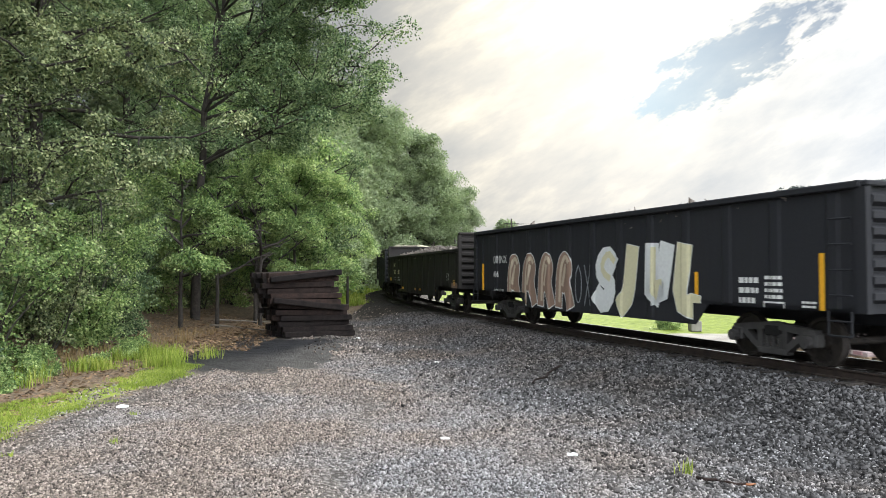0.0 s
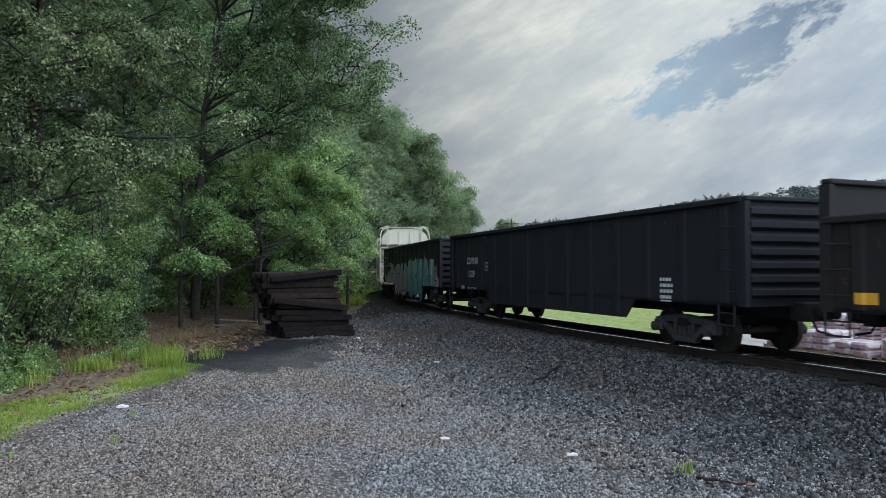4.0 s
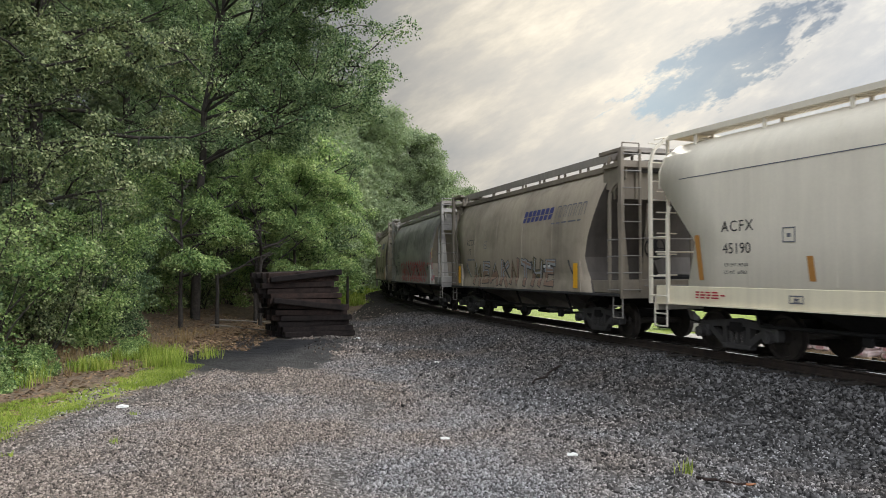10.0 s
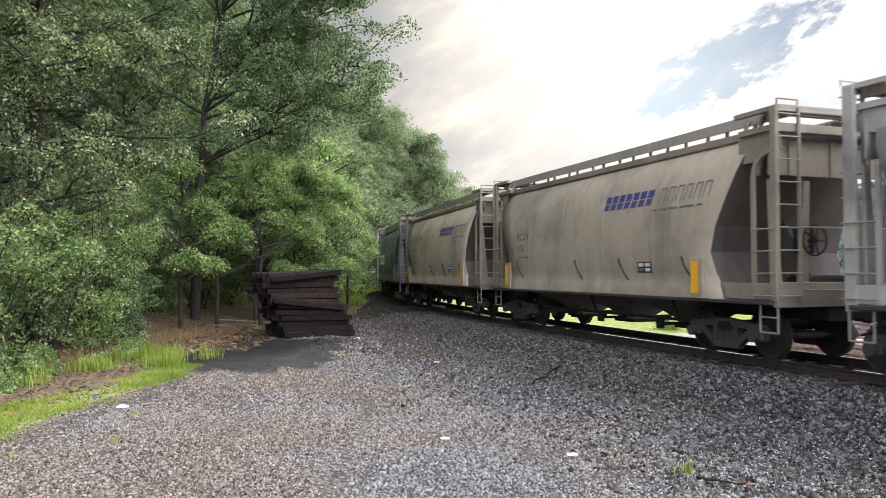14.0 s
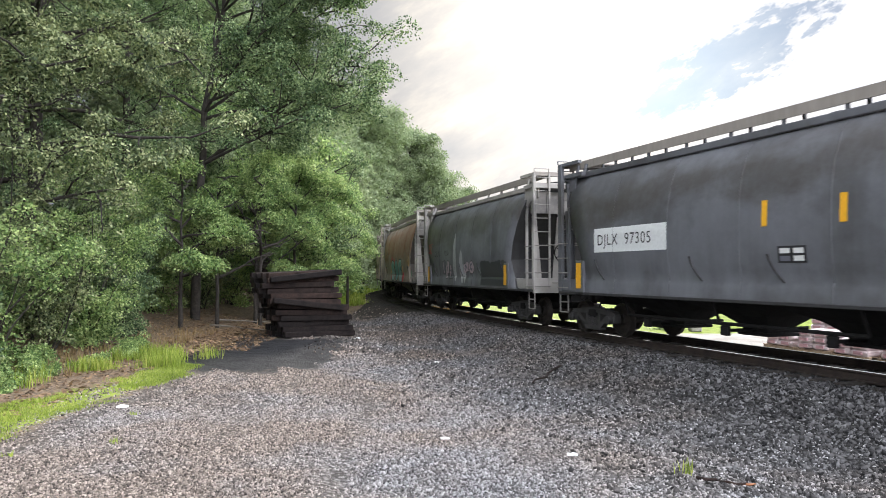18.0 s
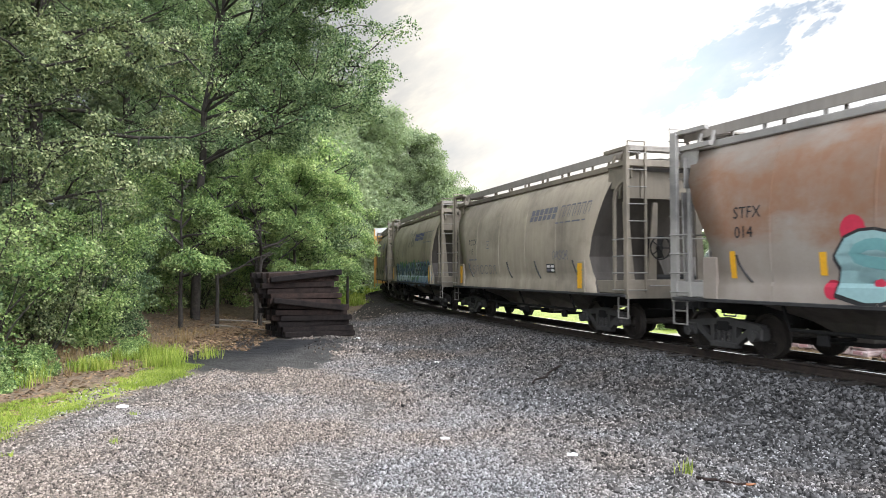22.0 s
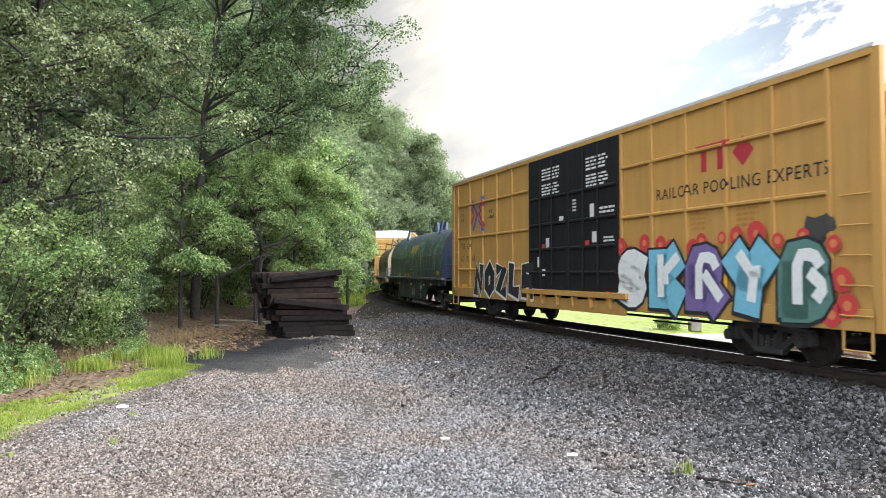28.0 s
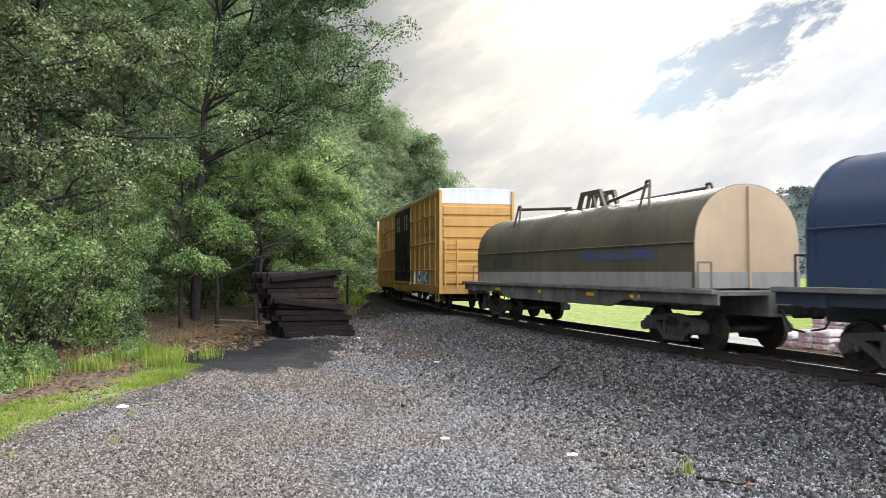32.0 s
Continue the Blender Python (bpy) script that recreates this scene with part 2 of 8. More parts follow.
GROUND = ground_material()
STONE = stone_material("gravel_stone", 1.15)
BALLAST = stone_material("ballast_stone", 0.42)
TIE = speckled("creosoted_timber", (0.007, 0.006, 0.006), (0.030, 0.023, 0.021), 5.0, 40.0, 0.9, relief=0.5)
TIE.node_tree.nodes["Principled BSDF"].inputs["Specular IOR Level"].default_value = 0.2
_t = TIE.node_tree
_ramp = next(n for n in _t.nodes if n.type == "VALTORGB")
_own = ramp_node(_t, _t.nodes.new("ShaderNodeObjectInfo").outputs["Random"], [(0.0, (0.42, 0.43, 0.47)), (0.6, (0.80, 0.78, 0.78)), (1.0, (1.9, 1.55, 1.4))])
_t.links.new(mix_node(_t, 1.0, _ramp.outputs[0], _own, "MULTIPLY"), _t.nodes["Principled BSDF"].inputs["Base Color"])
TIE_OLD = speckled("worn_timber", (0.016, 0.014, 0.013), (0.06, 0.05, 0.042), 4.0, 50.0, 0.85, relief=0.5)
STEEL = speckled("running_rail_steel", (0.66, 0.65, 0.64), (0.80, 0.79, 0.78), 3.0, 80.0, 0.10, 1.0, 0.02)
RAIL_RUST = speckled("rusted_rail", (0.018, 0.013, 0.011), (0.045, 0.030, 0.023), 5.0, 70.0, 0.9)
BARK = speckled("bark", (0.014, 0.012, 0.011), (0.060, 0.050, 0.043), 6.0, 30.0, 0.95, relief=0.8, dist=0.03)
PALE_BARK = speckled("pale_bark", (0.16, 0.14, 0.12), (0.34, 0.31, 0.27), 5.0, 30.0, 0.95, relief=0.6)
LEAF = leafy("oak_leaves", (0.026, 0.054, 0.026), (0.132, 0.200, 0.098), (0.37, 0.45, 0.24), 0.30)
LEAF_GREY = leafy("silvery_leaves", (0.030, 0.050, 0.026), (0.165, 0.205, 0.098), (0.44, 0.47, 0.26), 0.30)
# bright young leaves, raised further to paint in light the crowns block
LEAF_BRIGHT = leafy("sunlit_leaves", (0.064, 0.122, 0.046), (0.26, 0.37, 0.145), (0.57, 0.65, 0.31), 0.48)
# far leaves: distance haze is put into these paler greens
LEAF_FAR_HAZE = leafy("hazy_far_leaves", (0.165, 0.205, 0.128), (0.265, 0.320, 0.195), (0.36, 0.41, 0.26), 0.5)
GRASS = leafy("grass_blades", (0.12, 0.17, 0.028), (0.27, 0.36, 0.06), (0.46, 0.48, 0.14), 0.45)

# ---- making meshes ----
def part(name, bm, mat, parent=None, label="", smooth=False):
    """One mesh object from a bmesh, under a thing or a part."""
    me = bpy.data.meshes.new(name)
    bm.normal_update()
    bm.to_mesh(me)
    bm.free()
    for m in (mat if isinstance(mat, (list, tuple)) else [mat]):
        me.materials.append(m)
    if smooth:
        me.polygons.foreach_set("use_smooth", [True] * len(me.polygons))
    ob = new(name, me)
    if parent is not None:
        ob.parent = parent
    if label:
        tagged(ob, label)
    return ob


def shared(name, me, parent, m=None):
    """Another object on a mesh that is already there."""
    ob = new(name, me)
    ob.parent = parent
    if m is not None:
        ob.matrix_basis = m
    return ob


def raw_mesh(name, verts, faces, mat, smooth=False):
    """A large mesh from arrays: faces all of one size."""
    me = bpy.data.meshes.new(name)
    verts, faces = np.asarray(verts, np.float32), np.asarray(faces, np.int32)
    n, k = faces.shape
    me.vertices.add(len(verts))
    me.vertices.foreach_set("co", verts.ravel())
    me.loops.add(n * k)
    me.loops.foreach_set("vertex_index", faces.ravel())
    me.polygons.add(n)
    me.polygons.foreach_set("loop_start", np.arange(0, n * k, k, dtype=np.int32))
    me.materials.append(mat)
    if smooth:
        me.polygons.foreach_set("use_smooth", np.ones(n, bool))
    me.update(calc_edges=True)
    return me


def box(bm, x0, x1, y0, y1, z0, z1, bev=0.0):
    vs = [bm.verts.new(v) for v in ((x0, y0, z0), (x1, y0, z0), (x1, y1, z0), (x0, y1, z0),
                                    (x0, y0, z1), (x1, y0, z1), (x1, y1, z1), (x0, y1, z1))]
    fs = [bm.faces.new([vs[i] for i in f]) for f in ((3, 2, 1, 0), (4, 5, 6, 7), (0, 1, 5, 4), (1, 2, 6, 5), (2, 3, 7, 6), (3, 0, 4, 7))]
    if bev:
        es = list({e for f in fs for e in f.edges})
        bmesh.ops.bevel(bm, geom=es, offset=bev, segments=1, affect="EDGES")
    return vs


def rod(bm, p, q, r, n=8, r2=None):
    """A round bar from p to q."""
    p, q = Vector(p), Vector(q)
    d = (q - p).normalized()
    u = d.orthogonal().normalized()
    w = d.cross(u)
    r2 = r if r2 is None else r2
    a = [bm.verts.new(p + (u * math.cos(k * math.tau / n) + w * math.sin(k * math.tau / n)) * r) for k in range(n)]
    b = [bm.verts.new(q + (u * math.cos(k * math.tau / n) + w * math.sin(k * math.tau / n)) * r2) for k in range(n)]
    for k in range(n):
        bm.faces.new((a[k], a[(k + 1) % n], b[(k + 1) % n], b[k]))
    bm.faces.new(a[::-1])
    bm.faces.new(b)


def bar(bm, p, q, w, h):
    """A flat bar from p to q, w across and h deep."""
    p, q = Vector(p), Vector(q)
    d = (q - p).normalized()
    u = d.cross(Vector((0, 1, 0)))
    u = u.normalized() if u.length > 0.05 else Vector((0, 0, 1))
    v = d.cross(u)
    a = [bm.verts.new(p + u * i * w / 2 + v * j * h / 2) for i, j in ((-1, -1), (1, -1), (1, 1), (-1, 1))]
    b = [bm.verts.new(q + u * i * w / 2 + v * j * h / 2) for i, j in ((-1, -1), (1, -1), (1, 1), (-1, 1))]
    for k in range(4):
        bm.faces.new((a[k], a[(k + 1) % 4], b[(k + 1) % 4], b[k]))
    bm.faces.new(a[::-1])
    bm.faces.new(b)


def prism(bm, pts, x0, x1, axis="x"):
    """A closed outline pushed along an axis. axis x: points are (y, z); axis y: points are (x, z)."""
    def put(a, p):
        return (a, p[0], p[1]) if axis == "x" else (p[0], a, p[1])
    a = [bm.verts.new(put(x0, p)) for p in pts]
    b = [bm.verts.new(put(x1, p)) for p in pts]
    n = len(pts)
    for k in range(n):
        bm.faces.new((a[k], a[(k + 1) % n], b[(k + 1) % n], b[k]))
    bm.faces.new(a[::-1])
    bm.faces.new(b)
    bmesh.ops.recalc_face_normals(bm, faces=bm.faces)


# ---- the line of the track ----
RAIL_Z = 0.527
STEP = 0.5
T_LO, T_HI = -420.0, 330.0


def bend(s):
    return 0.0 if s < -125 else 0.004 if s > 15 else 0.0049176 - 6.0467e-5 * s


def lay_line():
    """Points of the centre line every half metre, by its curvature, from the spot abreast of the yard."""
    def run(sign, length):
        x, y, a, s, rows = 4.5987, 20.7270, -1.2459, 0.0, []
        for _ in range(int(length / STEP)):
            k = bend(s + sign * STEP / 2)
            am = a + sign * k * STEP / 2
            x, y, a, s = x + sign * STEP * math.cos(am), y + sign * STEP * math.sin(am), a + sign * k * STEP, s + sign * STEP
            rows.append((s, x, y, a))
        return rows
    return np.array(run(-1, -T_LO)[::-1] + [(0.0, 4.5987, 20.7270, -1.2459)] + run(1, T_HI))


LINE = lay_line()


def track(s):
    """Place and heading of the centre line at s metres."""
    return [float(np.interp(s, LINE[:, 0], LINE[:, k])) for k in (1, 2, 3)]


def off_track(x, y):
    """Signed distance from the centre line (positive on the yard's side) and s."""
    near = LINE[(LINE[:, 0] > -200) & (LINE[:, 0] < 60)]
    d2 = (near[None, :, 1] - x[:, None]) ** 2 + (near[None, :, 2] - y[:, None]) ** 2
    i = d2.argmin(1)
    r = near[i]
    side = (x - r[:, 1]) * np.sin(r[:, 3]) - (y - r[:, 2]) * np.cos(r[:, 3])
    return np.sign(side) * np.sqrt(d2[np.arange(len(x)), i]), r[:, 0]


def wood_edge(y):
    return np.interp(y, [0, 24, 32, 45, 60, 75, 95], [-8.2, -8.3, -8.4, -8.0, -8.2, -8.8, -6.5])


def smooth_step(v, a, b):
    u = np.clip((v - a) / (b - a), 0, 1)
    return u * u * (3 - 2 * u)


def ground_height(x, y):
    """Yard at 0, the ballast bank under the track, the wooded bank behind."""
    x, y = np.atleast_1d(np.asarray(x, float)), np.atleast_1d(np.asarray(y, float))
    d, s = off_track(x, y)
    top = RAIL_Z - 0.215
    ballast = top * (1 - smooth_step(np.abs(d), 1.75, 4.3) * 1.0)
    ballast = np.where(d < 0, top + (-0.05 - top) * smooth_step(-d, 1.75, 3.6), ballast)
    wood = np.clip(wood_edge(y) - x, 0, 40)
    rise = 0.16 * np.minimum(wood, 9) + 0.05 * np.clip(wood - 9, 0, 30)
    rise = np.where(d < 0, 0, rise) * smooth_step(y, -5, 12)
    bumps = 0.03 * np.sin(x * 0.9 + 0.4) * np.cos(y * 0.7) + 0.02 * np.sin(x * 2.3 + y * 1.7)
    ruts = -0.035 * np.exp(-((x + 0.9 + 0.02 * y) / 0.35) ** 2) - 0.035 * np.exp(-((x + 2.6 + 0.02 * y) / 0.35) ** 2)
    flat = smooth_step(np.abs(d), 2.0, 4.5)
    return ballast + rise + (bumps + np.where(d > 0, ruts, 0)) * flat


def verge_mid(y):
    return np.interp(y, [7, 9, 12.7, 15, 17.3, 19], [-6.3, -6.4, -6.45, -6.05, -5.75, -5.7])


def verge_half(y):
    return np.interp(y, [7, 9, 12.7, 15, 17.3, 19], [0.95, 1.0, 1.0, 0.65, 0.35, 0.2])


def build_ground():
    xs = np.concatenate([[-3000, -1200, -500, -200, -110, -70, -48, -38], np.arange(-32, 30.01, 0.45), [34, 40, 50, 65, 90, 130, 200, 500, 1200, 3000]])
    ys = np.concatenate([[-3000, -1200, -400, -150, -60, -30, -15, -8], np.arange(-4, 100.01, 0.45), [104, 110, 120, 135, 160, 200, 300, 500, 1200, 3000]])
    gx, gy = np.meshgrid(xs, ys)
    fx, fy = gx.ravel(), gy.ravel()
    z = ground_height(fx, fy)
    nx, ny = len(xs), len(ys)
    idx = np.arange(nx * ny).reshape(ny, nx)
    faces = np.stack([idx[:-1, :-1], idx[:-1, 1:], idx[1:, 1:], idx[1:, :-1]], -1).reshape(-1, 4)
    me = raw_mesh("ground", np.stack([fx, fy, z], 1), faces, GROUND, True)
    d, s = off_track(fx, fy)
    we = wood_edge(fy)
    litter = np.where(d > 0, np.where(fy < 24, smooth_step(-fx, 5.0, 6.2), smooth_step(we - fx, -1.9, -1.2)), 0)
    litter = np.maximum(litter, np.where((d > 2.5) & (fy > 27), smooth_step(-fx, 4.2, 5.2), 0))
    verge = np.where((d > 0) & (fy < 18), 0.62 * np.exp(-((fx - verge_mid(fy)) / verge_half(fy)) ** 4), 0)
    verge = np.maximum(verge, np.where((d > 3.4) & (d < 7.5) & (fy > 46), 0.7, 0))
    field = np.where(d < -3.4, 1.0, 0)
    paved = np.where((d < -2.9) & (d > -16) & (s > -4.5), 1.0, 0)
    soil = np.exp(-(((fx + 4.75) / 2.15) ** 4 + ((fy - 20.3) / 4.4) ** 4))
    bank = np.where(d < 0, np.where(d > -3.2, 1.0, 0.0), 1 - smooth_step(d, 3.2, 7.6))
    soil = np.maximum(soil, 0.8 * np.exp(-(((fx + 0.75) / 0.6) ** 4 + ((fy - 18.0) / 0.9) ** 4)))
    # left of the timber stack: dark soil, with the stack's shadow painted in
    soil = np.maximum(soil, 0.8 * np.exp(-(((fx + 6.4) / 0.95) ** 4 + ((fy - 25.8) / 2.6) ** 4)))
    za = np.stack([bank, litter, np.maximum(verge, field), np.ones_like(d)], 1)
    zb = np.stack([soil, paved, np.zeros_like(d), np.ones_like(d)], 1)
    for nm, arr in (("zone_a", za), ("zone_b", zb)):
        at = me.color_attributes.new(nm, "FLOAT_COLOR", "POINT")
        at.data.foreach_set("color", arr.astype(np.float32).ravel())
    tagged(new("ground", me), "grey gravel yard with grass verge, leaf litter and a field", "ground", kind="structure")


def scatter_stones(name, n, xr, yr, size, mat, keep, label, seed):
    """Loose crushed stones lying on the ground: eight-sided lumps, each its own."""
    rng = np.random.default_rng(seed)
    x, y = rng.uniform(*xr, n), rng.uniform(*yr, n)
    k = keep(x, y, rng.random(n))
    x, y = x[k], y[k]
    n = len(x)
    z = ground_height(x, y)
    r = rng.uniform(*size, n)
    base = np.array([(1, 0, 0), (-1, 0, 0), (0, 1, 0), (0, -1, 0), (0, 0, 1), (0, 0, -1)], float)
    v = base[None] * rng.uniform(0.55, 1.15, (n, 6, 1)) + rng.normal(0, 0.16, (n, 6, 3))
    v *= r[:, None, None] * np.stack([np.ones(n), rng.uniform(0.6, 1.0, n), rng.uniform(0.42, 0.75, n)], 1)[:, None, :]
    q = rng.normal(size=(n, 4))
    q /= np.linalg.norm(q, axis=1)[:, None]
    a, b, c, d = q.T
    rot = np.stack([np.stack([1 - 2 * (c * c + d * d), 2 * (b * c - a * d), 2 * (b * d + a * c)], -1),
                    np.stack([2 * (b * c + a * d), 1 - 2 * (b * b + d * d), 2 * (c * d - a * b)], -1),
                    np.stack([2 * (b * d - a * c), 2 * (c * d + a * b), 1 - 2 * (b * b + c * c)], -1)], 1)
    v = np.einsum("nij,nkj->nki", rot, v)
    v += np.stack([x, y, z + r * 0.15], 1)[:, None, :]
    tri = np.array([(0, 2, 4), (2, 1, 4), (1, 3, 4), (3, 0, 4), (2, 0, 5), (1, 2, 5), (3, 1, 5), (0, 3, 5)])
    f = (tri[None] + (np.arange(n) * 6)[:, None, None]).reshape(-1, 3)
    return tagged(new(name, raw_mesh(name, v.reshape(-1, 3), f, mat)), label, "gravel", kind="stuff")


def in_yard(x, y, u):
    d, s = off_track(x, y)
    soil = ((x + 4.75) / 2.0) ** 4 + ((y - 20.3) / 4.2) ** 4 < 1 + 0.5 * np.sin(x * 4 + y * 3)
    fade = np.where(x < -5.0, 0.25 * (x > -6.6), 1.0)
    fade = fade * (0.06 + 0.94 * smooth_step(d, 3.0, 7.6))
    return (d > 2.3) & (~soil) & (u < fade) & (np.abs(x) < 0.64 * y + 0.5)


def on_bank(x, y, u):
    d, s = off_track(x, y)
    return (d > 0.85) & (u < 1 - 0.97 * smooth_step(d, 3.4, 8.0)) & (d < 8) & (np.abs(x) < 0.64 * y + 1.0)


def build_rails():
    head = [(-0.036, 0.0), (-0.036, -0.03), (-0.012, -0.045), (-0.012, -0.14), (-0.07, -0.155), (-0.07, -0.17),
            (0.07, -0.17), (0.07, -0.155), (0.012, -0.14), (0.012, -0.045), (0.036, -0.03), (0.036, 0.0)]
    for side in (1, -1):
        rail = tagged(new("rail"), "steel running rail, rusty web with a polished head", "rail", "rails of the track")
        for nm, prof, mat in (("web_and_foot", head, RAIL_RUST), ("running_surface", [(-0.034, 0.003), (0.034, 0.003), (0.034, 0.0005), (-0.034, 0.0005)], STEEL)):
            bm = bmesh.new()
            rows = []
            for s in np.arange(-150, 60.1, 1.0):
                x, y, a = track(s)
                rows.append([bm.verts.new((x + (side * 0.755 + o) * math.sin(a), y - (side * 0.755 + o) * math.cos(a), RAIL_Z + h)) for o, h in prof])
            n = len(prof)
            for p, q in zip(rows, rows[1:]):
                for k in range(n):
                    bm.faces.new((p[k], p[(k + 1) % n], q[(k + 1) % n], q[k]))
            bmesh.ops.recalc_face_normals(bm, faces=bm.faces)
            part(nm, bm, mat, rail)


def build_ties():
    rng = random.Random(4)
    track_bed = tagged(new("track_bed"), "dark creosoted timber crossties bedded in ballast", "railway track", kind="structure")
    meshes = []
    for k in range(4):
        bm = bmesh.new()
        box(bm, -0.115, 0.115, -1.3, 1.3, -0.15, 0.0, 0.012)
        for v in bm.verts:
            v.co += Vector((rng.uniform(-0.008, 0.008), rng.uniform(-0.02, 0.02), rng.uniform(-0.006, 0.006)))
        ob = part("crosstie", bm, TIE_OLD, track_bed)
        meshes.append(ob.data)
        s = -60 + k * 0.55
        x, y, a = track(s)
        ob.matrix_basis = Matrix.Translation((x, y, RAIL_Z - 0.172)) @ Matrix.Rotation(a, 4, "Z")
    for i in range(4, 150):
        s = -60 + i * 0.55
        x, y, a = track(s)
        shared("crosstie", meshes[i % 4], track_bed, Matrix.Translation((x, y, RAIL_Z - 0.172 + rng.uniform(-0.01, 0.006))) @ Matrix.Rotation(a + rng.uniform(-0.02, 0.02), 4, "Z"))


build_ground()

# ---- trees ----
def leaf_mesh(name, centres, spread, per, size, mat, seed, droop=0.35):
    """Many single leaves (two folded faces each) laid like shingles over the upper side of drooping clumps."""
    near = size[1] < 0.28
    if near:                                             # near trees: finer and more of them
        size, per = (size[0] * 0.55, size[1] * 0.62), int(per * 2.7)
    rng = np.random.default_rng(seed)
    c = np.asarray(centres, float)
    sp = np.broadcast_to(np.asarray(spread, float), (len(c),))
    n = len(c) * per
    i = np.repeat(np.arange(len(c)), per)
    u = rng.normal(size=(n, 3))
    u /= np.linalg.norm(u, axis=1)[:, None]
    under = u[:, 2] < -0.15
    u[:, 2] = np.where(under & (rng.random(n) < 0.72), -u[:, 2], u[:, 2])
    rad = sp[i] * rng.uniform(0.22, 1.0, n) ** 0.55
    pos = c[i] + u * rad[:, None] * np.array([1.0, 1.0, 0.55])
    flat = (u[:, 0] ** 2 + u[:, 1] ** 2) * (rad / sp[i]) ** 2
    pos[:, 2] -= 0.45 * sp[i] * flat
    ln = rng.uniform(*size, n)
    ax = rng.normal(size=(n, 3)) * 0.55 + u * np.array([1.0, 1.0, 0.2]) + np.array([0, 0, -droop * 1.3])
    ax /= np.linalg.norm(ax, axis=1)[:, None]
    nr = rng.normal(size=(n, 3)) * 0.42 + u * 0.85 + np.array([0, 0, 0.45])
    sd = np.cross(ax, nr)
    sd /= np.linalg.norm(sd, axis=1)[:, None] + 1e-9
    up = np.cross(sd, ax)
    w = ln * rng.uniform(0.24, 0.38, n)
    a = pos - ax * ln[:, None] / 2
    b = pos + ax * ln[:, None] / 2
    l = pos + sd * w[:, None] - up * (w * 0.25)[:, None]
    r = pos - sd * w[:, None] - up * (w * 0.25)[:, None]
    v = np.stack([a, l, b, r], 1).reshape(-1, 3)
    k = (np.arange(n) * 4)[:, None]
    f = np.stack([k + np.array([[0, 2, 1]]), k + np.array([[0, 3, 2]])], 1).reshape(-1, 3)
    return raw_mesh(name, v, f, mat)


def airy(clumps, base, gap, size=0.5):
    """Leave out the clumps that fall in the gaps between boughs."""
    b = Vector(base)
    return [c for c in clumps if noise.noise((Vector(c) + b) * size) > gap]


def limb(bm, pts, r0, r1, n=7):
    """A tapering limb along points."""
    rings = []
    for k, p in enumerate(pts):
        d = (pts[min(k + 1, len(pts) - 1)] - pts[max(k - 1, 0)]).normalized()
        u = d.orthogonal().normalized()
        w = d.cross(u)
        r = r0 + (r1 - r0) * k / (len(pts) - 1)
        rings.append([bm.verts.new(p + (u * math.cos(j * math.tau / n) + w * math.sin(j * math.tau / n)) * r) for j in range(n)])
    for p, q in zip(rings, rings[1:]):
        for j in range(n):
            bm.faces.new((p[j], p[(j + 1) % n], q[(j + 1) % n], q[j]))
    bm.faces.new(rings[-1])


def crooked(rng, p, d, length, steps, wander, lift=0.0):
    pts, d = [Vector(p)], Vector(d).normalized()
    for _ in range(steps):
        d = (d + Vector((rng.gauss(0, wander), rng.gauss(0, wander), rng.gauss(0, wander) + lift))).normalized()
        pts.append(pts[-1] + d * (length / steps))
    return pts


